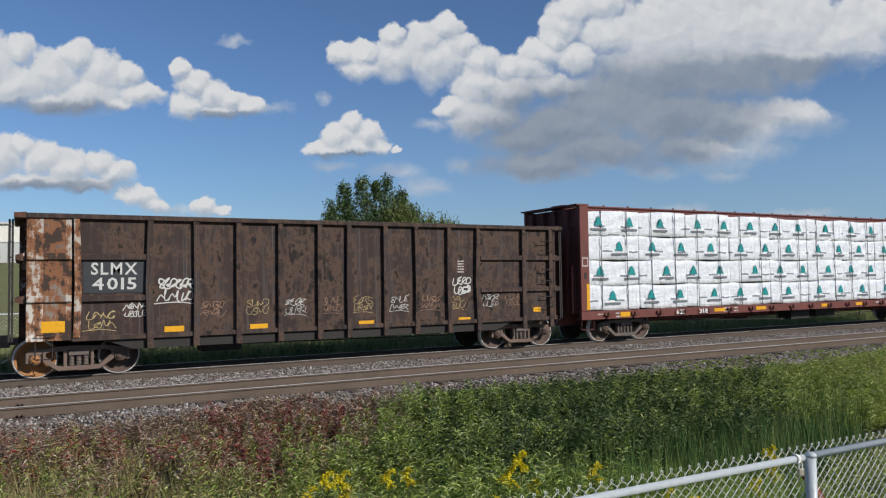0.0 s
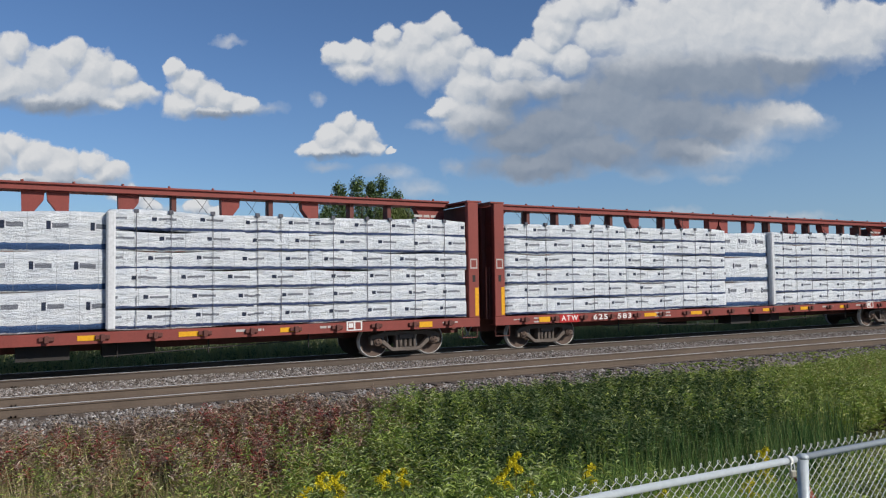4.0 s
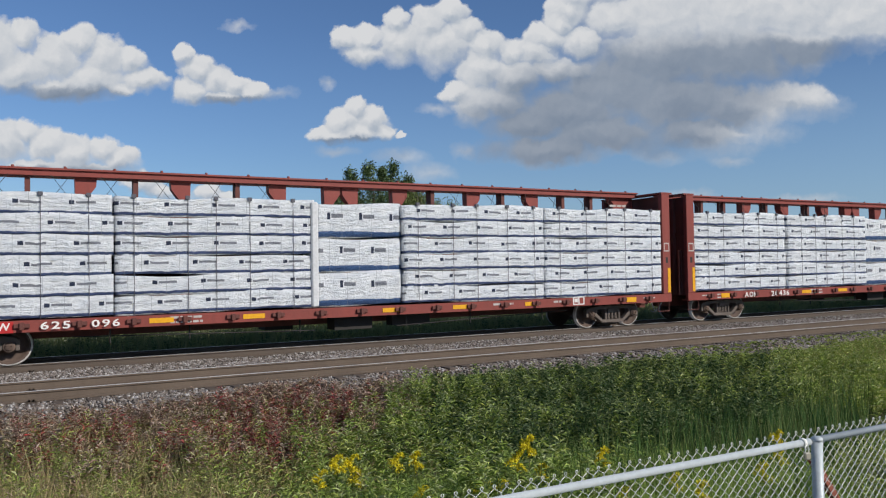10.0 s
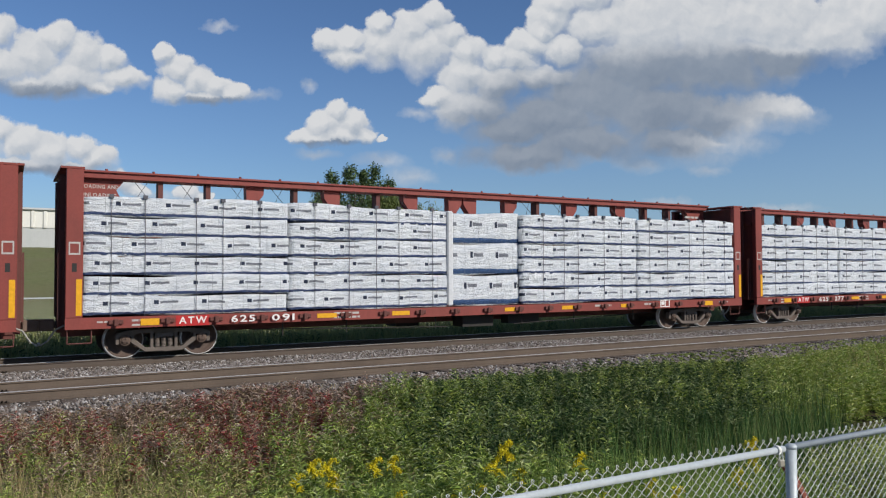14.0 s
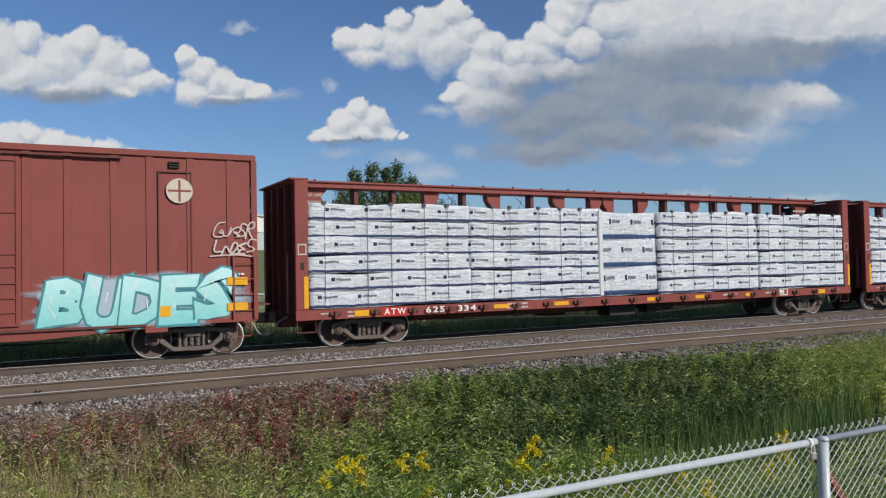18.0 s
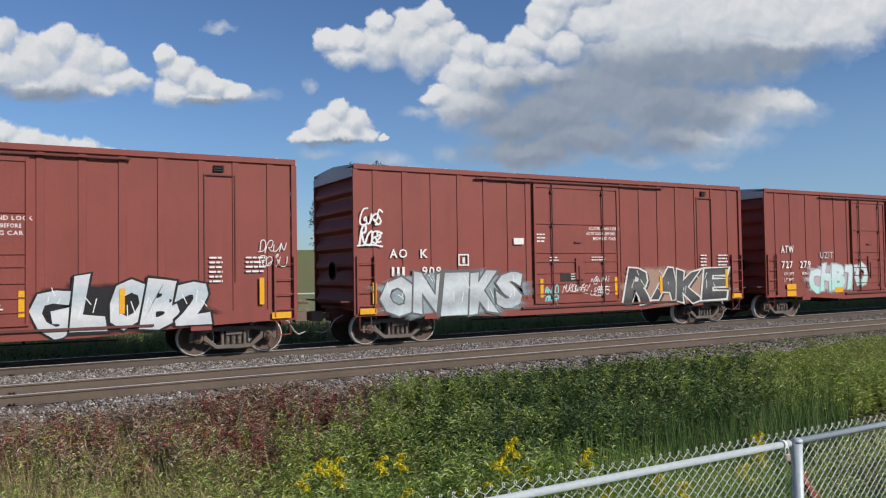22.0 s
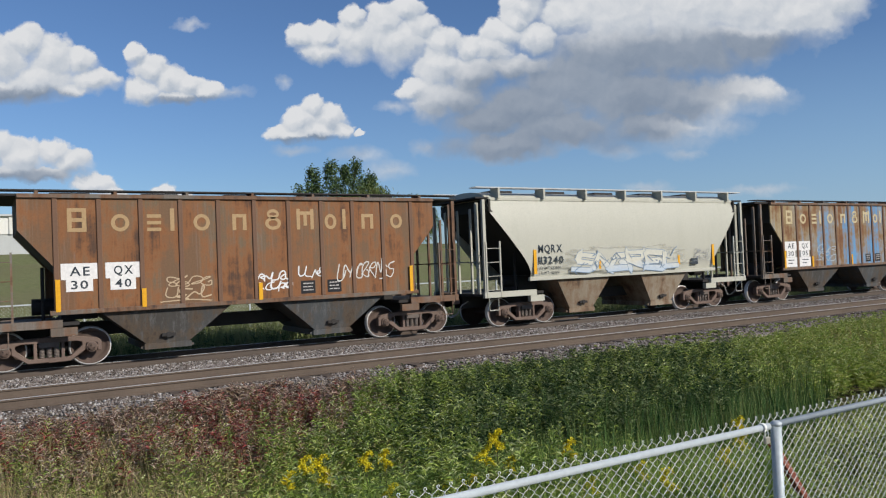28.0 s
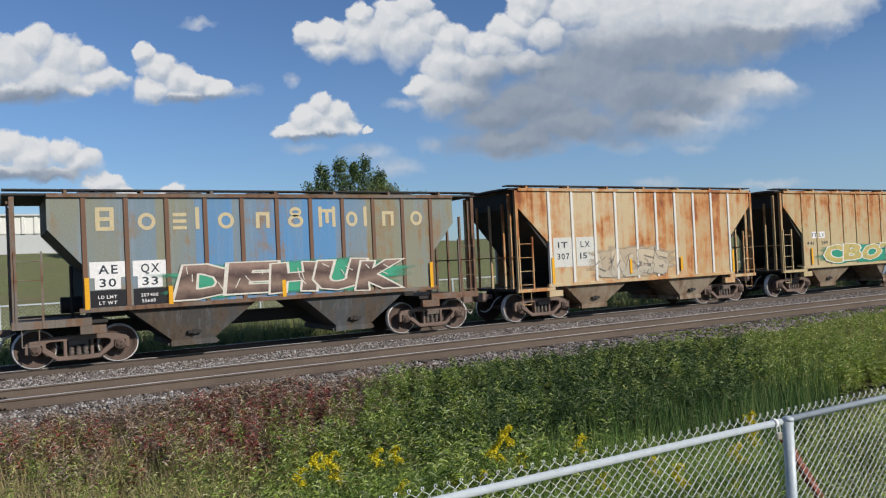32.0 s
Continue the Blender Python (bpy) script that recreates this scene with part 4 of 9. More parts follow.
def graffiti(parent, x0, x1, z0, z1, n, cols, seed, fat=0.34, slant=0.12, y=-W, label="large spray-painted graffiti piece", halo=None, word=None, tones=None, drop=None, dots=False, calm=0.45):
    """A sprayed piece: swollen, leaning letters with outline, fading fill, block shade and highlights. cols: outline, fill, second fill, highlight."""
    rng = random.Random(seed)
    word = word or "".join(rng.choice("AERSNOKMB") for _ in range(n))
    n = len(word)
    h, step = z1 - z0, (x1 - x0) / n
    fill = sprayed("spray_fill", tones or [cols[2][1], cols[1][1]], z0, z1)
    k = 0.12 if halo else -0.08
    base = part("graffiti", blob(x0 - k, x1 + k, z0 + 0.04 * h, z1 - 0.10 * h + k * 0.6, y - 0.003, rng, halo or cols[0]), None, parent, label)
    for i, ch in enumerate(word):
        co = fat_letter(ch, 0.075)[0]
        lo, hi = co.min(0), co.max(0)
        sx, sz = step * rng.uniform(1.08, 1.24), h * rng.uniform(0.82, 1.0)
        ox, oz = x0 + i * step - 0.09 * step, z0 + rng.uniform(0, 1) * (h - sz)
        lean, arch, twist = slant + rng.uniform(-0.25, 0.25) * calm, rng.uniform(-0.2, 0.2) * calm, rng.uniform(-0.2, 0.2) * calm
        vs, fs, slots = [], [], []
        layers = [(0.098, 0.0, 0), (0.062, 0.0, 1)]
        if drop:
            layers = [(0.085, 0.0, 0), (0.075, 0.10, 3), (0.085, 0.0, 0), (0.050, 0.0, 1)]
        for lev, (grow, off, slot) in enumerate(layers):
            c2, faces = fat_letter(ch, grow)
            k = len(vs)
            for a, b in c2:
                u, v = (a - lo[0]) / (hi[0] - lo[0]), (b - lo[1]) / (hi[1] - lo[1])
                u2 = u + lean * (v - 0.3) + twist * math.sin(3.1 * v) + 0.06 * calm * math.sin(7 * v + 2 * i) + off * 0.6
                v2 = v + arch * math.sin(3.1 * u) + 0.06 * calm * math.sin(6 * u + i) - off * 0.5
                vs.append((ox + u2 * sx, y - 0.006 - 0.0012 * lev - 0.0050 * i, oz + v2 * sz))
            fs += [tuple(q + k for q in f) for f in faces]
            slots += [slot] * len(faces)
        me = bpy.data.meshes.new("letter_shape")
        me.from_pydata(vs, [], fs)
        for m in (paint(*cols[0]), fill, paint(*cols[3]), paint(*(drop or cols[0]))):
            me.materials.append(m)
        me.polygons.foreach_set("material_index", slots)
        part("letter_shape", me, None, base)
        bm = bmesh.new()
        top = y - 0.012 - 0.0050 * i
        for _ in range(3):
            a, b = ox + rng.uniform(0.15, 0.8) * sx, oz + rng.uniform(0.35, 0.95) * sz
            d = rng.uniform(-0.1, 0.16) * sx
            stroke(bm, [(a, b), (a + d, b - rng.uniform(0.08, 0.3) * sz)], 0.022, top, 0)
        if dots:
            for _ in range(14):
                a, b, r = ox + rng.uniform(0.05, 0.95) * sx, oz + rng.uniform(0.1, 0.9) * sz, rng.uniform(0.025, 0.05)
                bm.faces.new([bm.verts.new((a + r * math.cos(q * 0.785), top, b + r * math.sin(q * 0.785))) for q in range(8)])
        part("accent", bm, paint(*(cols[3] if not dots else BLK)), base, "", 0, False, "stuff")
    return base


def shard(p, q, w0, w1, tip0, tip1):
    """A tapering bar from p to q with a pointed or slanted end at either side."""
    d = Vector((q[0] - p[0], q[1] - p[1]))
    L = max(d.length, 1e-4)
    d /= L
    n = Vector((-d.y, d.x))
    P, Q = Vector(p), Vector(q)
    return [P - n * w0 / 2, Q - n * w1 / 2, Q + d * tip1 * w1, Q + n * w1 / 2, P + n * w0 / 2, P - d * tip0 * w0]


def grown(poly, k):
    c = sum(poly, Vector((0, 0))) / len(poly)
    out = []
    for i, v in enumerate(poly):
        a, b = poly[i - 1], poly[(i + 1) % len(poly)]
        d = (b - a)
        nrm = Vector((d.y, -d.x)).normalized()
        if nrm.dot(v - c) < 0:
            nrm = -nrm
        out.append(v + nrm * k)
    return out


def wild(parent, x0, x1, z0, z1, n, outline, tones, seed, halo=None, second=None, glint=None, y=-W, fat=0.30, edge=0.045, label="large angular graffiti piece", back=None):
    """A wild-style piece: interlocking pointed bars, letter over letter, each with an outline and a fading fill."""
    rng = random.Random(seed)
    h, step = z1 - z0, (x1 - x0) / n
    fill = sprayed("spray_fill", tones, z0, z1)
    k = 0.16 if halo else 0.05
    base = part("graffiti", blob(x0 - 1.6 * k, x1 + 1.6 * k, z0 - 0.25 * k, z1 + 0.7 * k, y - 0.003, rng, halo or outline), None, parent, label)
    if back:
        part("backing", blob(x0 + 0.1, x1 - 0.1, z0 + 0.08 * h, z1 - 0.15 * h, y - 0.0042, rng, back), None, base)
    mats = [paint(*outline), fill, paint(*(second or outline))]
    for i in range(n):
        g = GLYPHS[rng.randrange(len(GLYPHS))]
        lean = rng.uniform(-0.1, 0.35)
        sx, sz = step * rng.uniform(1.15, 1.45), h * rng.uniform(0.7, 0.85)
        ox, oz = x0 + i * step - 0.12 * step, z0 + rng.uniform(0.06, 0.14) * h
        pts = [(ox + (a + lean * (b - 0.4)) * sx + rng.uniform(-0.1, 0.1) * step, oz + b * sz + rng.uniform(-0.06, 0.08) * h) for a, b in g]
        w = fat * h
        polys = [shard(p, q, w * rng.uniform(0.75, 1.25), w * rng.uniform(0.6, 1.2), rng.choice((0.1, 0.3, 0.9)), rng.choice((0.1, 0.4, 1.1))) for p, q in zip(pts, pts[1:])]
        bm = bmesh.new()
        lev = y - 0.0055 - 0.0034 * i
        for dy, k, slot, off in ((0.0, edge, 2, (edge * 1.3, -edge * 1.1)), (-0.0011, edge, 0, (0, 0)), (-0.0022, 0.0, 1, (0, 0))):
            if slot == 2 and not second:
                continue
            for j, q in enumerate(polys):
                f = bm.faces.new([bm.verts.new((v.x + off[0], lev + dy - 0.0002 * j, v.y + off[1])) for v in grown(q, k)])
                f.material_index = slot
        me = bpy.data.meshes.new("letter_shape")
        bm.to_mesh(me)
        bm.free()
        for m in mats:
            me.materials.append(m)
        part("letter_shape", me, None, base)
    bm = bmesh.new()
    for _ in range(n * 5):
        a, b = rng.uniform(x0, x1), rng.uniform(z0 + 0.12 * h, z1 - 0.2 * h)
        c = (a + rng.uniform(-0.3, 0.4) * step, b + rng.uniform(-0.25, 0.3) * h)
        stroke(bm, [(a, b), c] + ([(c[0] + rng.uniform(-0.3, 0.3) * step, c[1] + rng.uniform(-0.2, 0.2) * h)] if rng.random() < 0.5 else []), rng.uniform(0.014, 0.034), y - 0.0095 - 0.0034 * n, 0)
    part("accent", bm, paint(*(glint or outline)), base, "", 0, False, "stuff")
    return base


def rounded(pts, times=2):
    for _ in range(times):
        out = [pts[0]]
        for p, q in zip(pts, pts[1:]):
            out += [(p[0] * 0.75 + q[0] * 0.25, p[1] * 0.75 + q[1] * 0.25), (p[0] * 0.25 + q[0] * 0.75, p[1] * 0.25 + q[1] * 0.75)]
        pts = out + [pts[-1]]
    return pts


def tag(parent, x0, x1, z0, z1, n, col, seed, y=-W, w=0.035):
    """A quick scrawl: one running, looping line for each stroke group."""
    rng = random.Random(seed)
    bm = bmesh.new()
    rows = 2 if (z1 - z0) > 0.5 * (x1 - x0) else 1
    n = n + 1 if rows == 2 else int(n * 1.6)
    for row in range(rows):
        step, h = (x1 - x0) / n, (z1 - z0) / rows * 0.86
        base = z0 + (rows - 1 - row) * (z1 - z0) / rows
        line = []
        for i in range(n):
            g = GLYPHS[rng.randrange(len(GLYPHS))]
            k = rng.uniform(0.75, 1.15)
            line += [(x0 + (i + a * 1.3 + 0.35 * b) * step + rng.uniform(-0.22, 0.22) * step, base + (b * k + rng.uniform(-0.2, 0.2)) * h) for a, b in g]
            if rng.random() < 0.35 or i == n - 1:
                stroke(bm, rounded(line), w * rng.uniform(0.5, 0.75), y - 0.004 - 0.001 * (i % 2), 0)
                line = []
    if rng.random() < 0.5:
        stroke(bm, rounded([(x0 - 0.05, z0 - 0.06), (x0 + 0.6 * (x1 - x0), z0 - 0.02), (x1 + 0.05, z0 - 0.08)]), w * 0.5, y - 0.004, 0)
    me = bpy.data.meshes.new("tag")
    bm.to_mesh(me)
    bm.free()
    me.materials.append(paint(*col))
    return part("tag", me, None, parent, "scrawled paint tag")


WHT, BLK, SIL = ("white", (0.72, 0.72, 0.71)), ("black", (0.02, 0.02, 0.022)), ("silver", (0.50, 0.51, 0.52))


STRETCH = (1.0276, 1.0226, 1.0)  # the cars were drawn on a chart a little short along and across


def enlist(car, left, right):
    car["u"] = (left + right) / 2 * STRETCH[0] + 2.0
    car.scale = STRETCH
    CARS.append(car)
    return car


# -- boxcars --
def boxcar(label, left, right, ribs, doors, reach, roof_white=True):
    """A high-cube boxcar with ribbed sides, plug doors, corrugated ends and a galvanised roof."""
    h = (right - left) / 2
    car = thing("boxcar", label, "boxcar", "boxcars of the train")
    bm = bmesh.new()
    box(bm, -h + 0.13, h - 0.13, -W + 0.05, W - 0.05, 1.0, 5.02)
    body = part("body", bm, M_OXIDE, car)
    for s in (-1, 1):
        prof = [(-h, 0.86), (-h + 1.0, 0.86), (-h + 3.0, 0.78), (-2.9, 0.66), (2.9, 0.66), (h - 3.0, 0.78), (h - 1.0, 0.86), (h, 0.86), (h, 1.16), (-h, 1.16)]
        bm = bmesh.new()
        prism(bm, prof, s * (W - 0.06), s * (W - 0.012))
        part("side_sill", bm, M_OXIDE, car)
        solid("top_chord", [(-h, h, *sorted((s * (W - 0.06), s * (W + 0.01))), 5.0, 5.15)], M_OXIDE, car, "", 0.012)
    rib = mesh_of("rib", _rib(), M_OXIDE)
    for x in ribs:
        for s in (-1, 1):
            r = part("rib", rib, None, car)
            r.matrix_local = pose(x, s * (W - 0.045), 0, 0, 0, 0 if s < 0 else 180)
    for x in (-h + 0.05, h - 0.05):
        for s in (-1, 1):
            solid("corner_post", [(x - 0.07, x + 0.07, *sorted((s * (W - 0.06), s * (W + 0.004))), 0.9, 5.0)], M_OXIDE, car)
    for (a, b) in doors:
        door_panel(car, a, b)
    for s in (-1, 1):
        solid("door_track", [(doors[0][0] - 2.1, doors[-1][1] + 2.1, *sorted((s * (W + 0.01), s * (W + 0.075))), 4.90, 4.945)], M_DARKRED, car, "dark steel door rail")
        solid("door_track", [(doors[0][0] - 0.5, doors[-1][1] + 2.6, *sorted((s * (W - 0.01), s * (W + 0.06))), 0.86, 0.915)], M_DARKRED, car, "dark steel door rail")
    # ends
    for s in (-1, 1):
        bm = bmesh.new()
        pts, n = [(s * (h - 0.12), 1.0)], 7
        for k in range(n):
            z = 1.10 + k * 0.53
            pts += [(s * (h - 0.12), z), (s * (h + 0.0), z + 0.10), (s * (h + 0.0), z + 0.20), (s * (h - 0.12), z + 0.45)]
        pts += [(s * (h - 0.12), 4.80), (s * (h - 0.16), 4.80), (s * (h - 0.16), 1.0)]
        prism(bm, pts, -W + 0.10, W - 0.10)
        part("end_wall", bm, M_OXIDE, car, "corrugated steel end wall")
        prof = [(-W + 0.04, 4.79), (W - 0.04, 4.79), (W - 0.04, 5.03), (0, 5.20), (-W + 0.04, 5.03)]
        bm = bmesh.new()
        prism(bm, prof, s * (h - 0.03), s * (h + 0.03), "x")
        part("end_cap", bm, M_ROOFGREY if roof_white else M_OXIDE, car, "pale grey roof end panel")
        bm = bmesh.new()
        box(bm, *sorted((s * h, s * (h + 0.35))), -W + 0.15, W - 0.15, 1.26, 1.30)
        part("end_platform", bm, M_DARKRED, car)
        coupler(car, s * h, s, reach)
        solid("draft_gear", [(*sorted((s * (h - 0.6), s * (h + 0.16))), -0.28, 0.28, 0.68, 1.05)], M_DARKRED, car)
    bm = bmesh.new()
    lathe(bm, [(0.24, -0.015), (0.28, -0.015), (0.28, 0.015), (0.24, 0.015), (0.24, -0.015)], 18, "x", (-h - 0.25, -0.55, 2.15))
    for k in range(3):
        a = k * 1.047
        rod(bm, (-h - 0.25, -0.55 - 0.26 * math.cos(a), 2.15 - 0.26 * math.sin(a)), (-h - 0.25, -0.55 + 0.26 * math.cos(a), 2.15 + 0.26 * math.sin(a)), 0.012)
    rod(bm, (-h - 0.25, -0.55, 2.15), (-h, -0.55, 2.15), 0.02)
    part("brake_wheel", bm, M_BLACK, car)
    x0, x1 = h * 0.70, h * 0.80
    solid("hatch_frame", [(x0, x1, -W + 0.0, -W + 0.045, 4.62, 4.66), (x0, x0 + 0.03, -W + 0.004, -W + 0.045, 1.9, 4.62), (x1 - 0.03, x1, -W + 0.004, -W + 0.045, 1.9, 4.62)], M_DARKRED, car, "dark seam of an inspection hatch")
    for k in range(3):
        solid("vent_slat", [(x0 + 0.25, x0 + 0.5, -W - 0.02, -W + 0.045, 4.74 + k * 0.06, 4.77 + k * 0.06)], M_BLACK, car)
    # roof
    prof = [(-W + 0.0, 5.10), (W - 0.0, 5.10), (W - 0.0, 5.14), (0, 5.24), (-W + 0.0, 5.14)]
    bm = bmesh.new()
    prism(bm, prof, -h, h, "x")
    for k in range(13):
        x = -h + 0.5 + k * (2 * h - 1.0) / 12
        prism(bm, [(-W + 0.02, 5.13), (W - 0.02, 5.13), (W - 0.02, 5.165), (0, 5.265), (-W + 0.02, 5.165)], x - 0.04, x + 0.04, "x")
    part("roof", bm, M_ROOFGREY, car, "galvanised ribbed roof")
    # underframe
    solid("centre_sill", [(-h, h, -0.2, 0.2, 0.62, 1.0)], M_DARKRED, car)
    bm = bmesh.new()
    for x in (-3.5, -2.0, -0.5, 1.0, 2.5, 3.8):
        box(bm, x - 0.05, x + 0.05, -1.4, 1.4, 0.7, 1.0)
    box(bm, -1.4, -0.2, 0.5, 1.1, 0.45, 0.85)
    rod(bm, (-3.6, -0.8, 0.55), (3.6, -0.8, 0.52), 0.02)
    rod(bm, (-2.0, -0.8, 0.55), (-2.0, -0.8, 0.95), 0.03)
    rod(bm, (1.6, -0.8, 0.55), (1.6, -0.8, 0.95), 0.03)
    part("underframe", bm, M_BLACK, car)
    for s in (-1, 1):
        truck(car, s * 6.28 * h / 7.8)
        x = s * (h - 0.33)
        ladder(car, x - 0.26, x + 0.26, -W - 0.03, 0.95, 2.55, 4, M_OXIDE)
        stirrup(car, x, -W + 0.05, 0.9, M_OXIDE)
        solid("jacking_pad", [(s * 5.4 - 0.25, s * 5.4 + 0.25, -W - 0.012, -W + 0.1, 0.70, 0.86)], M_OXIDE, car)
    return enlist(car, left, right)


def _rib():
    bm = bmesh.new()
    prism(bm, [(-0.10, 0.045), (-0.082, -0.019), (0.082, -0.019), (0.10, 0.045)], 1.14, 5.0, "z")
    return bm


def door_panel(car, a, b):
    """A plug door: panel, raised frame, cross bars, two lock rods with handles and a latch box."""
    y = -W
    solid("door", [(a, b, y - 0.012, y + 0.06, 1.0, 4.84)], M_OXIDE, car)
    d = part("door_frame", _frame_bm(a, b, y), M_OXIDE, car)
    for t in (0.2, 0.8):
        x = a + (b - a) * t
        bm = bmesh.new()
        rod(bm, (x, y - 0.07, 0.95), (x, y - 0.07, 4.9), 0.022, 8)
        for z in (1.2, 2.3, 3.5, 4.6):
            box(bm, x - 0.05, x + 0.05, y - 0.09, y - 0.01, z - 0.03, z + 0.03)
        part("lock_rod", bm, M_DARKRED, car)
    xm = (a + b) / 2
    solid("latch_box", [(xm - 0.12, xm + 0.2, y - 0.07, y, 1.75, 2.45)], M_OXIDE, car)
    solid("door_handle", [(xm - 0.02, xm + 0.02, y - 0.1, y - 0.06, 1.5, 2.2), (xm - 0.14, xm + 0.14, y - 0.06, y - 0.01, 2.95, 3.0)], M_DARKRED, car)


def _frame_bm(a, b, y):
    bm = bmesh.new()
    for z0, z1 in ((1.0, 1.07), (1.30, 1.33), (1.62, 1.66), (1.96, 1.99), (2.33, 2.37), (2.62, 2.65), (3.56, 3.6), (4.74, 4.84)):
        box(bm, a + 0.075, b - 0.075, y - 0.045, y - 0.012, z0, z1)
    for x0, x1 in ((a, a + 0.07), (b - 0.07, b)):
        box(bm, x0, x1, y - 0.045, y - 0.012, 1.0, 4.84)
    return bm


RIBS_D = [-7.06, -6.16, -5.2, -4.25, -3.37, -2.5, 2.7, 3.53, 4.5, 5.28, 6.21, 7.16]
RIBS_S = [-7.12, -6.21, -5.3, -4.41, -3.5, -2.64, -1.95, 1.92, 2.77, 3.62, 4.49, 5.44, 6.27, 7.15]
RED_OX = "oxide-red high-cube boxcar "


def stencils(car, x, z, mat=M_WHITE):
    bars(car, x, z, [0.32, 0.3], 0.06, 0.13, mat)
    bars(car, x + 1.0, z, [0.4, 0.34], 0.06, 0.13, mat)


def boxcars():
    c = boxcar(RED_OX + "with double plug doors and turquoise graffiti", -247.35, -231.75, RIBS_D, [(-2.34, 0.0), (0.21, 2.57)], 0.62)
    for s, x, w in (("ATW", -6.95, 0.75), ("727", -6.98, 0.72), ("321", -5.95, 0.75)):
        lettering(s, 0.42, x, -W - 0.002, 1.78 if s == "ATW" else 1.40, M_WHITE, c, width=w)
    solid("red_patch", [(-5.98, -5.2, -W - 0.01, -W, 1.76, 2.1)], paint("scarlet", (0.55, 0.03, 0.03)), c)
    bars(c, -6.75, 1.27, [0.5, 0.42], 0.08, 0.08, M_WHITE)
    bars(c, -5.85, 1.27, [0.48, 0.42], 0.08, 0.08, M_WHITE)
    lettering("CLOSE & LOCK", 0.13, 1.05, -W - 0.014, 4.04, M_WHITE, c)
    lettering("BOTH DOORS BEFORE", 0.12, 0.98, -W - 0.014, 3.86, M_WHITE, c, width=0.85)
    lettering("MOVING CAR", 0.13, 1.08, -W - 0.014, 3.68, M_WHITE, c)
    bm = bmesh.new()
    lathe(bm, [(0.27, -W - 0.008), (0.31, -W - 0.008), (0.31, -W + 0.002)], 24, "y", (5.95, 0, 4.17))
    em = part("round_emblem", bm, paint("bone", (0.55, 0.48, 0.40)), c, "round cream emblem with a dark cross")
    solid("emblem_cross", [(5.925, 5.975, -W - 0.012, -W - 0.0085, 3.9, 4.44), (5.68, 5.925, -W - 0.012, -W - 0.0085, 4.145, 4.195), (5.975, 6.22, -W - 0.012, -W - 0.0085, 4.145, 4.195)], M_OXIDE, em)
    graffiti(c, 3.0, 7.2, 0.82, 2.15, 5, [("deep_teal", (0.07, 0.24, 0.27)), ("turquoise", (0.22, 0.56, 0.55)), ("mint", (0.35, 0.66, 0.62)), WHT], 4, word="BUDES", tones=[(0.20, 0.50, 0.50), (0.30, 0.58, 0.56), (0.42, 0.66, 0.66)], halo=("haze_blue", (0.36, 0.45, 0.52)))
    graffiti(c, -4.7, -2.7, 0.82, 1.75, 2, [("teal_dark", (0.10, 0.35, 0.38)), ("turquoise", (0.22, 0.56, 0.55)), ("mint", (0.35, 0.66, 0.62)), WHT], 6, word="JK", tones=[(0.22, 0.46, 0.48), (0.30, 0.58, 0.58)])
    wild(c, -2.4, -0.2, 0.82, 1.55, 4, ("teal_dark", (0.10, 0.35, 0.38)), [(0.22, 0.50, 0.52), (0.26, 0.46, 0.48)], 9, ("worn_oxide", (0.26, 0.085, 0.075)), None, ("worn_oxide", (0.26, 0.085, 0.075)), fat=0.22, edge=0.02)
    tag(c, -7.6, -6.2, 2.45, 3.6, 4, ("dusty", (0.55, 0.45, 0.42)), 3, -W, 0.07)
    tag(c, 6.7, 7.7, 2.6, 3.4, 4, ("dusty", (0.55, 0.45, 0.42)), 5, -W, 0.06)
    tag(c, -5.8, -5.3, 0.9, 1.15, 3, WHT, 8)
    for x, z in ((-7.4, 1.37), (-7.4, 1.72), (7.3, 1.25), (7.3, 1.9)):
        reflector(c, x, z, 0.5, 0.2, -W - 0.05)
    for x in (-1.55, 1.0, -4.9, 5.6):
        reflector(c, x, 1.95 if abs(x) < 2 else 1.2, 0.24, 0.26, -W - 0.02)
    solid("white_patch", [(-7.3, -7.0, -W - 0.01, -W, 0.78, 0.86), (-5.2, -4.95, -W - 0.01, -W, 0.78, 0.86)], M_WHITE, c)
    stencils(c, 6.1, 2.1)

    c = boxcar(RED_OX + "with double plug doors and grey-white graffiti", -264.03, -248.5, RIBS_D, [(-2.34, 0.0), (0.21, 2.57)], 0.62)
    for s, x, w in (("ATW", -6.85, 0.75), ("727", -6.83, 0.65), ("279", -5.72, 0.65)):
        lettering(s, 0.40, x, -W - 0.002, 2.62 if s == "ATW" else 2.0, M_WHITE, c, width=w)
    lettering("LD LMT", 0.16, -6.7, -W - 0.002, 1.72, M_WHITE, c)
    lettering("LT WT", 0.16, -6.7, -W - 0.002, 1.48, M_WHITE, c)
    lettering("189100", 0.16, -5.6, -W - 0.002, 1.72, M_WHITE, c)
    lettering("73900", 0.16, -5.5, -W - 0.002, 1.48, M_WHITE, c)
    bm = bmesh.new()
    lathe(bm, [(0.27, -W - 0.008), (0.31, -W - 0.008), (0.31, -W + 0.002)], 24, "y", (5.95, 0, 4.17))
    em = part("round_emblem", bm, paint("bone", (0.55, 0.48, 0.40)), c, "round cream emblem with a dark cross")
    solid("emblem_cross", [(5.925, 5.975, -W - 0.012, -W - 0.0085, 3.9, 4.44), (5.68, 5.925, -W - 0.012, -W - 0.0085, 4.145, 4.195), (5.975, 6.22, -W - 0.012, -W - 0.0085, 4.145, 4.195)], M_OXIDE, em)
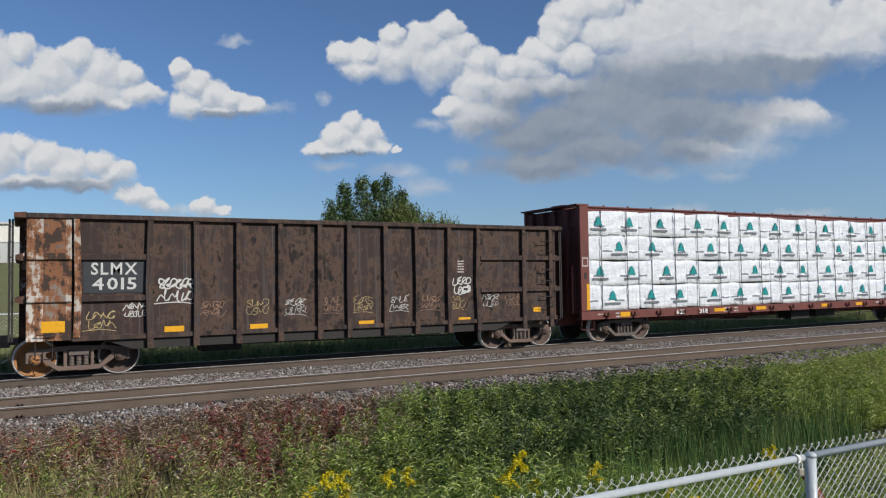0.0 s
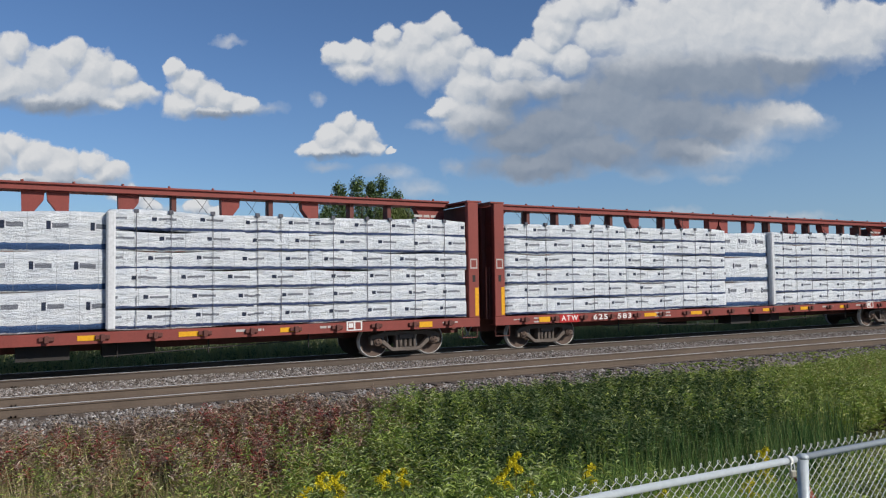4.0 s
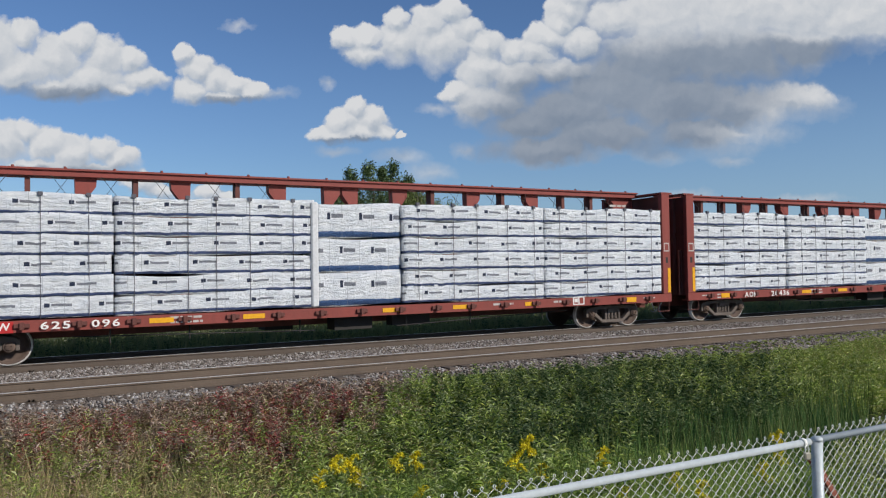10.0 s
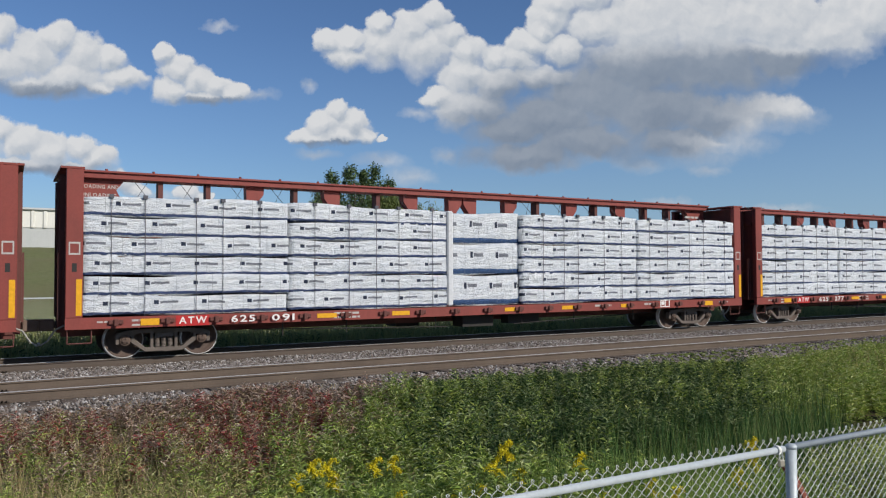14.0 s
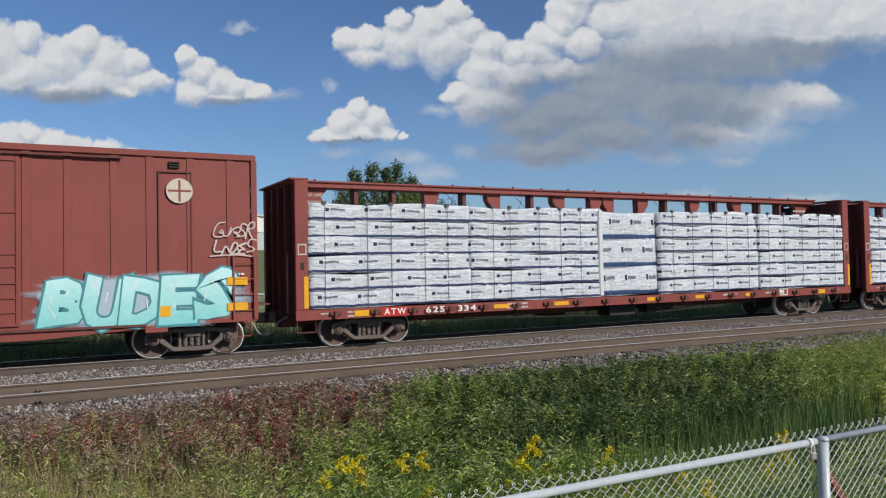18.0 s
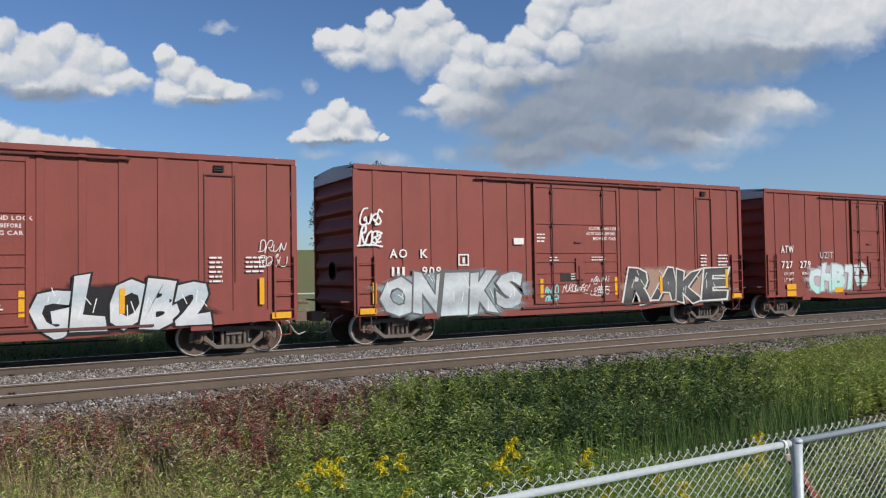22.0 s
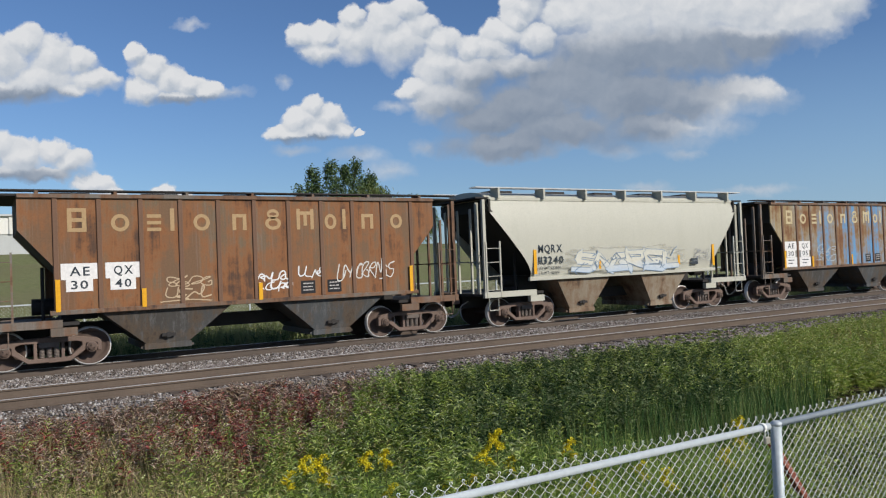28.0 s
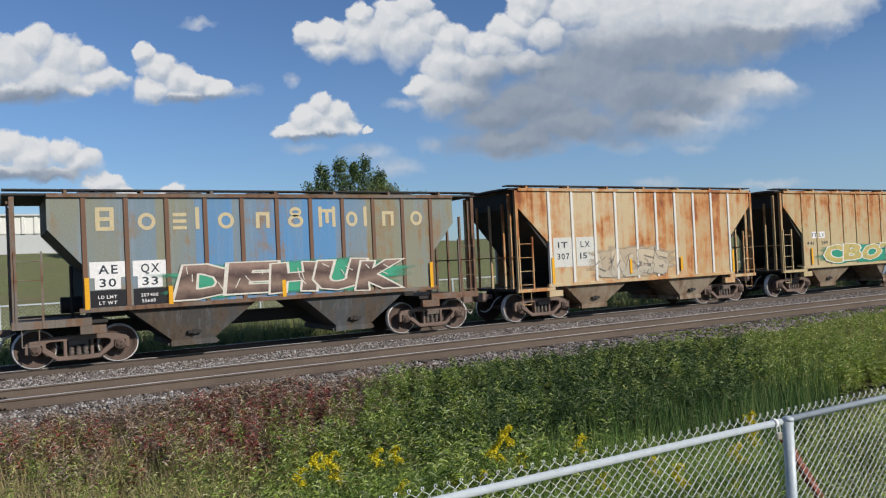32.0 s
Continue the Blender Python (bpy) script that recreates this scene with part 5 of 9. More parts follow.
    graffiti(c, -5.2, -1.4, 0.95, 2.15, 5, [("mid_grey", (0.33, 0.35, 0.37)), SIL, ("mint", (0.35, 0.66, 0.62)), WHT], 13, word="CHBTO", tones=[(0.30, 0.62, 0.54), (0.38, 0.56, 0.52), (0.50, 0.58, 0.60), (0.46, 0.56, 0.56)], halo=("pale_rose", (0.45, 0.36, 0.38)))
    graffiti(c, 2.7, 7.5, 1.0, 2.6, 5, [BLK, ("ash", (0.50, 0.47, 0.52)), ("lilac", (0.45, 0.42, 0.62)), WHT], 21, word="HONEY", tones=[(0.50, 0.47, 0.46), (0.62, 0.61, 0.60)], halo=("lilac", (0.45, 0.44, 0.62)), dots=True)
    lettering("UZIT", 0.38, -4.45, -W - 0.004, 2.38, M_GREYMARK, c, "tag", 0.85)
    for x, z in ((-6.3, 0.98), (-6.3, 1.25), (-3.3, 1.05), (6.3, 1.2)):
        reflector(c, x, z, 0.55, 0.22, -W - 0.012)
    lettering("CLOSE & LOCK", 0.13, 1.05, -W - 0.014, 4.04, M_WHITE, c)
    lettering("BOTH DOORS BEFORE", 0.12, 0.98, -W - 0.014, 3.86, M_WHITE, c, width=0.85)
    lettering("MOVING CAR", 0.13, 1.08, -W - 0.014, 3.68, M_WHITE, c)

    c = boxcar(RED_OX + "with single plug door and silver-black graffiti", -280.94, -265.38, RIBS_S, [(-1.77, 1.7)], 0.68)
    aok(c, "909")
    graffiti(c, -6.9, -2.2, 0.72, 2.1, 4, [("iron", (0.12, 0.12, 0.12)), SIL, ("pale_mint", (0.52, 0.60, 0.57)), WHT], 31, word="ONIKS", tones=[(0.46, 0.53, 0.55), (0.30, 0.32, 0.34), (0.48, 0.52, 0.54), (0.34, 0.36, 0.38)], halo=("dull_sky", (0.25, 0.30, 0.33)))
    graffiti(c, 2.0, 6.9, 0.80, 2.15, 4, [("pale", (0.62, 0.60, 0.56)), BLK, SIL, WHT], 33, word="RAKE", tones=[(0.04, 0.04, 0.045), (0.10, 0.10, 0.10), (0.05, 0.05, 0.055)], halo=("blush", (0.34, 0.22, 0.17)), drop=("coal", (0.06, 0.06, 0.065)))
    tag(c, -7.65, -7.0, 2.9, 3.9, 3, WHT, 5, -W - 0.03, 0.09)
    tag(c, -1.4, -0.9, 1.0, 1.6, 3, ("turquoise", (0.22, 0.56, 0.55)), 2, -W - 0.014, 0.07)
    tag(c, 0.4, 1.2, 1.2, 1.9, 4, WHT, 6, -W - 0.014)
    tag(c, -0.7, 0.3, 1.35, 1.65, 5, WHT, 7, -W - 0.014)
    solid("white_patch", [(-2.52, -2.15, -W - 0.01, -W, 2.9, 3.1)], M_WHITE, c)

    c = boxcar(RED_OX + "with single plug door and blue-orange graffiti", -298.22, -282.57, RIBS_S, [(-1.77, 1.7)], 0.68)
    aok(c, "945")
    wild(c, -6.7, 0.8, 0.60, 1.88, 7, BLK, [(0.07, 0.36, 0.60), (0.09, 0.42, 0.66), (0.12, 0.44, 0.66), (0.66, 0.42, 0.28)], 47, ("magenta_spray", (0.48, 0.16, 0.32)), WHT, WHT, fat=0.22, edge=0.055, back=("sky_spray", (0.12, 0.36, 0.56)))
    graffiti(c, 1.8, 5.6, 0.75, 2.1, 5, [BLK, SIL, ("pale_grey", (0.52, 0.53, 0.54)), WHT], 44, word="GLOB2", tones=[(0.42, 0.44, 0.46), (0.54, 0.55, 0.56), (0.36, 0.42, 0.45), (0.50, 0.50, 0.52)])
    tag(c, -7.6, -6.3, 2.4, 3.5, 4, ("dusty_pink", (0.62, 0.48, 0.46)), 9)
    tag(c, 6.8, 7.5, 2.3, 3.0, 3, WHT, 11)

    c = boxcar(RED_OX + "with single door and rainbow graffiti along the bottom", -315.12, -299.54, RIBS_S, [(-1.77, 1.7)], 0.68)
    for s, x, z in (("40", -6.75, 1.98), ("58", -5.5, 1.98), ("79", -4.45, 1.98)):
        lettering(s, 0.36, x, -W - 0.002, z, M_WHITE, c, width=0.5)
    lettering("CN", 0.36, -6.75, -W - 0.002, 2.52, M_WHITE, c, width=0.56)
    # broad rounded line emblem in white
    bm = bmesh.new()
    cpts = [(4.35 + 0.0, 3.72), (3.75, 3.72), (3.62, 3.60), (3.62, 3.28), (3.75, 3.16), (4.30, 3.16), (4.42, 3.28), (4.42, 3.60), (4.52, 3.72), (4.62, 3.66), (4.98, 3.22), (5.08, 3.16), (5.16, 3.26), (5.16, 3.72)]
    stroke(bm, cpts, 0.13, -W - 0.004, 0)
    me = bpy.data.meshes.new("line_emblem")
    bm.to_mesh(me)
    bm.free()
    me.materials.append(M_WHITE)
    part("line_emblem", me, None, c, "white rounded line emblem")
    for x, w in ((3.05, 0.14), (3.5, 0.32), (3.92, 0.05), (4.05, 0.24), (4.36, 0.05), (4.75, 0.24)):
        bars(c, x, 2.95, [w], 0.15, 0.1, M_WHITE)
    lettering("CLOSE AND LOCK", 0.13, 0.55, -W - 0.014, 3.2, M_WHITE, c)
    lettering("BOTH DOORS BEFORE", 0.12, 0.48, -W - 0.014, 3.02, M_WHITE, c, width=1.05)
    lettering("MOVING CAR", 0.13, 0.68, -W - 0.014, 2.84, M_WHITE, c)
    graffiti(c, -6.6, -1.5, 0.60, 1.92, 5, [BLK, SIL, SIL, BLK], 57, word="EKVAL", tones=[(0.10, 0.36, 0.22), (0.18, 0.44, 0.32), (0.50, 0.48, 0.34), (0.20, 0.48, 0.56), (0.07, 0.42, 0.62)], drop=("gold_yellow", (0.60, 0.40, 0.05)), halo=("magenta", (0.45, 0.12, 0.32)), calm=0.8)
    solid("magenta_panel", [(-7.62, -6.6, -W - 0.0525, -W - 0.048, 0.92, 1.25)], paint("magenta", (0.45, 0.12, 0.32)), c)
    wild(c, 1.7, 7.2, 0.75, 1.95, 5, ("burnt_orange", (0.50, 0.17, 0.04)), [(0.012, 0.012, 0.014), (0.028, 0.028, 0.032)], 55, ("strong_blue", (0.04, 0.22, 0.58)), None, ("orange", (0.66, 0.22, 0.04)), fat=0.36, edge=0.02, back=BLK)
    tag(c, 3.2, 4.4, 1.6, 2.3, 3, WHT, 13)
    bm = bmesh.new()
    lathe(bm, [(0.17, -W - 0.006), (0.205, -W - 0.006), (0.205, -W + 0.002)], 22, "y", (-3.2, 0, 2.3))
    em = part("round_emblem", bm, M_WHITE, c, "white ring emblem")
    bm = bmesh.new()
    lathe(bm, [(0.0, -W - 0.011), (0.168, -W - 0.011), (0.168, -W - 0.007)], 22, "y", (-3.2, 0, 2.3))
    part("emblem_middle", bm, M_OXIDE, em)
    bars(c, -3.29, 2.39, [0.18, 0.12, 0.06], 0.03, 0.04, M_WHITE, -W - 0.012)
    for x, z, ws in ((0.62, 2.5, [0.5, 0.62, 0.4]), (0.68, 1.55, [0.42, 0.5, 0.3]), (-1.5, 3.25, [0.36, 0.4]), (-1.5, 2.9, [0.3, 0.36, 0.3]), (-0.6, 2.55, [0.4]), (0.2, 1.25, [0.34, 0.3])):
        bars(c, x, z, ws, 0.045, 0.045, M_WHITE, -W - 0.047)
    for x, z, w, h in ((-2.55, 3.1, 0.42, 0.12), (-1.9, 2.75, 0.12, 0.2), (-0.3, 1.75, 0.2, 0.22), (-1.95, 3.05, 0.1, 0.16)):
        solid("worn_patch", [(x - w / 2, x + w / 2, -W - 0.048, -W - 0.044, z - h / 2, z + h / 2)], M_GREYMARK, c)
    lettering("ETM", 0.50, -0.72, -W - 0.014, 3.58, M_GREYMARK, c, "tag", 0.9)
    tag(c, -7.6, -6.9, 2.7, 3.3, 3, WHT, 15)
    reflector(c, -7.4, 1.9, 0.5, 0.2, -W - 0.05)
    reflector(c, 7.3, 1.9, 0.45, 0.18, -W - 0.05)
    for x in (-7.3, 7.35):
        reflector(c, x, 1.35, 0.16, 0.8, -W - 0.05)
    stencils(c, 5.9, 2.45)


def aok(c, num):
    for s, x, z, w in (("AO", -6.72, 2.5, 0.55), ("K", -5.75, 2.5, 0.24), ("111", -6.66, 1.98, 0.40), (num, -5.7, 1.98, 0.62)):
        lettering(s, 0.36, x, -W - 0.002, z, M_WHITE, c, width=w)
    bm = bmesh.new()
    for b in ((-4.5, -4.46, 2.25, 2.6), (-4.18, -4.14, 2.25, 2.6)):
        box(bm, b[0], b[1], -W - 0.006, -W, b[2], b[3])
    for z in (2.25, 2.56):
        box(bm, -4.46, -4.18, -W - 0.006, -W, z, z + 0.04)
    box(bm, -4.36, -4.28, -W - 0.006, -W, 2.32, 2.5)
    part("plate_square", bm, M_WHITE, c)
    lettering("CLOSE AND LOCK", 0.14, 0.45, -W - 0.014, 3.40, M_WHITE, c)
    lettering("BOTH DOORS BEFORE", 0.13, 0.35, -W - 0.014, 3.23, M_WHITE, c, width=1.2)
    lettering("MOVING CAR", 0.14, 0.62, -W - 0.014, 3.06, M_WHITE, c)
    for x, z, ws in ((0.5, 2.5, [0.5, 0.6]), (0.75, 1.5, [0.4, 0.45, 0.3]), (-1.2, 2.5, [0.3, 0.36]), (-0.1, 1.5, [0.3])):
        bars(c, x, z, ws, 0.045, 0.045, M_WHITE, -W - 0.047)
    bars(c, -1.65, 3.25, [0.34, 0.34, 0.3], 0.06, 0.05, M_WHITE, -W - 0.014)
    bars(c, 5.6, 2.55, [0.32, 0.32, 0.3, 0.32, 0.3, 0.32], 0.06, 0.06, M_WHITE)
    bars(c, 6.5, 2.55, [0.5, 0.5, 0.55, 0.45], 0.06, 0.06, M_WHITE)
    solid("door_plate", [(-0.75, 0.15, -W - 0.03, -W - 0.012, 1.7, 2.0)], M_BLACK, c)
    bars(c, -0.35, 1.95, [0.34, 0.3, 0.34], 0.04, 0.04, M_WHITE, -W - 0.031)
    for x in (-1.5, 1.55, -7.2, 3.6):
        reflector(c, x, 1.5, 0.12, 0.6, -W - 0.02)
    for x in (-7.4, 7.4):
        reflector(c, x, 1.0, 0.5, 0.16, -W - 0.05)
    reflector(c, 6.9, 1.65, 0.12, 0.7, -W - 0.02)


boxcars()


# -- centre-beam flat cars with wrapped building boards --
def wrap_material(name, band, line, mark, seed, rows=1, crinkle=1.0):
    """Printed white wrap: a band along the foot, a thin line, small marks in a row, soft creases with their shading in
    the colour.
    """
    m, n, l, b = shader(name, 0.42)
    co = n.new("ShaderNodeTexCoord").outputs["Object"]
    info = n.new("ShaderNodeObjectInfo")
    sep = n.new("ShaderNodeSeparateXYZ")
    l.new(co, sep.inputs[0])
    x, z = sep.outputs[0], sep.outputs[2]

    def op(kind, a, c=0.0):
        k = n.new("ShaderNodeMath")
        k.operation = kind
        for s, v in ((k.inputs[0], a), (k.inputs[1], c)):
            if hasattr(v, "links"):
                l.new(v, s)
            else:
                s.default_value = v
        return k.outputs[0]

    def inside(v, lo, hi):
        return op("MULTIPLY", op("GREATER_THAN", v, lo), op("LESS_THAN", v, hi))

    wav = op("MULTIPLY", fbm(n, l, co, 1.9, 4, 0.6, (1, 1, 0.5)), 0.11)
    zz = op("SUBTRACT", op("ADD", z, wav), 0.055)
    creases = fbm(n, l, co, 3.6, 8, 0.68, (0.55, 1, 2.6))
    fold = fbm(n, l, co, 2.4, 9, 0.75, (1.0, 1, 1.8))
    # grey-blue crease shading mixed into the white itself, besides the bump
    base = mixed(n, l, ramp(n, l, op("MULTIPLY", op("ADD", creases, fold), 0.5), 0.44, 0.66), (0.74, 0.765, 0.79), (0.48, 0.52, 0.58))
    c = mixed(n, l, inside(zz, 0.015, 0.085 * rows), base, band)
    c = mixed(n, l, inside(zz, -0.06, -0.02), c, line)
    u = op("FRACT", op("ADD", op("DIVIDE", x, 1.12 / rows ** 0.3), op("MULTIPLY", info.outputs["Random"], 7.0)))
    sq = op("MULTIPLY", inside(u, 0.10, 0.20), inside(zz, 0.25 * rows, 0.345 * rows))
    wd = op("MULTIPLY", inside(u, 0.23, 0.60), inside(zz, 0.268 * rows, 0.325 * rows))
    c = mixed(n, l, sq, c, mark)
    c = mixed(n, l, op("MULTIPLY", wd, 0.85), c, (0.10, 0.11, 0.14))
    ln = op("MULTIPLY", inside(u, 0.1, 0.9), inside(zz, 0.155 * rows, 0.165 * rows))
    c = mixed(n, l, op("MULTIPLY", ln, 0.5), c, (0.3, 0.32, 0.36))
    v = op("FRACT", op("ADD", op("DIVIDE", x, 0.86), op("MULTIPLY", info.outputs["Random"], 3.0)))
    c = mixed(n, l, op("MULTIPLY", inside(v, 0.0, 0.014), 0.6), c, (0.25, 0.27, 0.3))
    l.new(c, b.inputs["Base Color"])
    bumped(n, l, b, op("ADD", creases, fold), 0.85, 0.14 * crinkle)
    return m


NAVY = (0.055, 0.08, 0.17)
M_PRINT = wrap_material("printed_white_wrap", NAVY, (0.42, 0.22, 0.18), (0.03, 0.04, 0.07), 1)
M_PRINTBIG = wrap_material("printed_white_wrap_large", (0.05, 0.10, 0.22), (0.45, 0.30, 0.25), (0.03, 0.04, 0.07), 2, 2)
M_STRAP = plain("strap", (0.10, 0.10, 0.12), 0.5)


def pack_mesh(name, length, height, depth, mat, seed):
    """A wrapped bundle: front sheet creased and sagging, other sides plain."""
    rng = np.random.default_rng(seed)
    nx, nz = 44, 6
    bm = bmesh.new()
    ph = rng.uniform(0, 6.28, 6)
    grid = []
    for j in range(nz + 1):
        row = []
        for i in range(nx + 1):
            a, z = length * (i / nx - 0.5), height * j / nz
            e = min(i, nx - i, 2) / 2
            q = (a * 2.3 + ph[0] + z * 3.1 + 0.7 * math.sin(a * 1.7 + ph[4])) % 1.0
            y = 0.030 * abs(2 * q - 1) + 0.014 * math.sin(a * 7 + ph[1] - z * 15) + rng.uniform(-0.012, 0.012)
            dz = 0.020 * math.sin(a * 2.3 + ph[2]) + 0.034 * math.sin(a * 0.9 + ph[3]) * (j in (0, nz))
            row.append(bm.verts.new((a, -abs(y) * e - (0.0 if 0 < j < nz else -0.008), z + dz * (1 if j else 0.6))))
        grid.append(row)
    for j in range(nz):
        for i in range(nx):
            bm.faces.new((grid[j][i], grid[j][i + 1], grid[j + 1][i + 1], grid[j + 1][i]))
    back = [[bm.verts.new((v.co.x, depth, v.co.z)) for v in grid[j]] for j in (0, nz)]
    for i in range(nx):
        bm.faces.new((grid[nz][i], grid[nz][i + 1], back[1][i + 1], back[1][i]))
        bm.faces.new((grid[0][i + 1], grid[0][i], back[0][i], back[0][i + 1]))
        bm.faces.new((back[0][i + 1], back[0][i], back[1][i], back[1][i + 1]))
    for i in (0, nx):
        bm.faces.new([grid[j][i] for j in range(nz + 1)] + [back[1][i], back[0][i]])
    return mesh_of(name, bm, mat, 0, True)


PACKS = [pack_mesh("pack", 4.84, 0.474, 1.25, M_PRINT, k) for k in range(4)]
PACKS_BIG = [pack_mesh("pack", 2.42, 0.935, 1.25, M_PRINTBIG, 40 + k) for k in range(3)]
STACKS = [-8.58, -3.70, 3.73, 8.53]


def printed_load(car, seed, pillar):
    """Boards in wrapped bundles: four stacks of six and a stack of three large bundles on each side."""
    rng = random.Random(seed)
    ld = thing("lumber_load", "stacked siding bundles in white printed wrap on a flat car", "lumber load", "loads of the train")
    ld["u"], ld.scale = car["u"], STRETCH
    LOADS.append(ld)
    mid = 0.08 if pillar < 0 else 0.02
    for side in (0, 180):
        for x in STACKS:
            out = rng.uniform(-0.05, 0.03)
            for k in range(6):
                p = part("wrapped_pack", PACKS[rng.randrange(4)], None, ld)
                p.matrix_local = pose(0, 0, 0, 0, 0, side) @ pose(x + rng.uniform(-0.03, 0.03), -1.50 + out + rng.uniform(-0.015, 0.015), 1.10 + k * 0.478, 0, 0, rng.uniform(-0.35, 0.35))
            for dx in (-1.8, -0.9, 0.0, 0.9, 1.8):
                bm = bmesh.new()
                xx = dx + rng.uniform(-0.2, 0.2)
                box(bm, xx - 0.007, xx + 0.007, -0.012, -0.006, 0.0, 2.9)
                box(bm, xx - 0.05, xx + 0.05, -0.03, 0.05, 2.84, 2.93)
                s = part("strap", bm, M_STRAP, ld)
                s.matrix_local = pose(0, 0, 0, 0, 0, side) @ pose(x, -1.535 + out, 1.08)
        for k in range(3):
            p = part("large_pack", PACKS_BIG[rng.randrange(3)], None, ld, "taller bundle with larger print")
            p.matrix_local = pose(0, 0, 0, 0, 0, side) @ pose(mid, -1.36 + rng.uniform(-0.02, 0.02), 1.10 + k * 0.945, 0, 0, rng.uniform(-0.3, 0.3))
        bm = bmesh.new()
        box(bm, -0.10, 0.10, -0.05, 0.5, 0.0, 2.85)
        p = part("dunnage_bag", bm, M_WRAP, ld, "upright white filler between the stacks", 0.04)
        p.matrix_local = pose(0, 0, 0, 0, 0, side) @ pose(pillar, -1.52, 1.10)
    return ld


def centrebeam(label, left, right, first=None, mat=None, dark=None):
    """A bulkhead flat with a truss spine along the middle. Copies the first one built."""
    if first is not None:
        car = copy_thing(first, pose(0, 0, 0))
        tagged(car, label)
        for t in car.children:
            if t.name.split(".")[0] == "truck":
                for w in t.children:
                    if w.name.split(".")[0] == "wheelset":
                        WHEELS.append((w, w.location.x, t.location.x))
        return enlist(car, left, right)
    mat, dark = mat or M_CBRED, dark or M_DARKRED
    car = thing("centrebeam_flat_car", label, "flat car", "centre-beam cars of the train")
    h = 11.36
    for s in (-1, 1):
        solid("side_sill", [(-h, h, *sorted((s * (W - 0.12), s * W)), 0.80, 1.07), (-h, h, *sorted((s * (W - 0.3), s * (W - 0.125))), 0.80, 0.83)], mat, car)
        bm = bmesh.new()
        box(bm, -0.16, 0.16, *sorted((s * (W + 0.004), s * (W + 0.07))), 0.90, 1.0)
        box(bm, -0.05, 0.05, *sorted((s * (W + 0.068), s * (W + 0.12))), 0.86, 1.03)
        winch = mesh_of("winch", bm, dark, 0.012)
        for k in range(19 if s < 0 else 0):
            part("winch", winch, None, car).location.x = -10.3 + k * 1.145
    solid("deck", [(-h, h, -W + 0.13, W - 0.13, 0.98, 1.065)], dark, car)
    solid("centre_sill", [(-h, h, -0.25, 0.25, 0.55, 0.97)], dark, car)
    solid("spine_chord", [(-h + 0.3, h - 0.3, -0.3, 0.3, 4.52, 4.70), (-h + 0.3, h - 0.3, -0.36, 0.36, 4.66, 4.715)], mat, car, "", 0.01)
    bm = bmesh.new()
    lathe(bm, [(0, 4.76), (0.03, 4.76), (0.04, 4.71)], 8, "z", (0, -0.33, 0))
    bolt = mesh_of("bolt", bm, mat)
    for k in range(20):
        part("bolt", bolt, None, car).location.x = -10.4 + k * 1.1
    solid("spine_web", [(-h + 0.35, h - 0.35, -0.03, 0.03, 1.065, 3.9)], dark, car)
    for x in (2.95, 5.5, 7.9, 9.1):
        for s in (-1, 1):
            solid("spine_post", [(s * x - 0.06, s * x + 0.06, -0.16, 0.16, 1.065, 4.52)], dark, car)
    for x, d in ((0.38, -1), (1.75, 1), (4.3, 1), (6.75, -1)):
        for s in (-1, 1):
            bm = bmesh.new()
            q = [(-0.12, 1.07), (0.12, 1.07), (0.12, 3.9), (0.16, 4.05), (0.34, 4.3), (0.36, 4.52), (-0.14, 4.52), (-0.12, 3.9)]
            q = [(s * x + d * s * a, z) for a, z in q]
            prism(bm, q if d * s > 0 else q[::-1], -0.14, 0.14)
            part("spine_gusset", bm, mat, car)
    for s in (-1, 1):
        bm = bmesh.new()
        q = [(9.95, 4.52), (10.15, 4.25), (9.95, 3.85), (11.0, 3.85), (11.0, 4.52)]
        prism(bm, [(s * a, z) for a, z in q][::1 if s > 0 else -1], -0.12, 0.12)
        part("end_gusset", bm, mat, car)
        solid("bulkhead", [(*sorted((s * (h - 0.10), s * (h - 0.04))), -W + 0.1, W - 0.1, 1.0, 4.5)], dark, car, "ribbed end bulkhead")
        for z in (1.5, 2.3, 3.1, 3.9):
            solid("bulkhead_rail", [(*sorted((s * (h - 0.04), s * (h + 0.0))), -W + 0.2, W - 0.2, z, z + 0.12)], dark, car)
        for y in (-0.95, -0.3, 0.3, 0.95):
            solid("bulkhead_rib", [(*sorted((s * (h - 0.035), s * (h + 0.10))), y - 0.05, y + 0.05, 1.0, 4.48)], dark, car)
        for a in (-1, 1):
            solid("bulkhead_post", [(*sorted((s * (h - 0.36), s * (h + 0.0))), *sorted((a * (W - 0.16), a * W)), 1.07, 4.57)], mat, car, "", 0.015)
            # no opening is cut: a black plate paints the dark inside of the hole
            solid("hand_hole", [(s * (h - 0.18) - 0.05, s * (h - 0.18) + 0.05, *sorted((a * (W - 0.02), a * (W + 0.003))), 2.15, 2.35)], M_BLACK, car)
        solid("bulkhead_cap", [(*sorted((s * (h - 0.38), s * (h + 0.12))), -W, W, 4.572, 4.62)], mat, car)
        reflector(car, s * (h - 0.28 if s < 0 else h - 0.09), 1.55, 0.12, 0.85)
        reflector(car, s * 9.55, 0.93, 0.42, 0.16, -W - 0.01)
        stirrup(car, s * (h - 0.3), -W + 0.08, 0.82, dark, 0.5, 0.35)
        ladder(car, s * (h + 0.07) - 0.05, s * (h + 0.07) + 0.05, -W + 0.3, 1.0, 2.6, 4, dark)
        coupler(car, s * h, s, 0.42)
        solid("draft_gear", [(*sorted((s * (h - 0.7), s * (h + 0.1))), -0.3, 0.3, 0.66, 1.0)], dark, car)
        truck(car, s * 9.15)
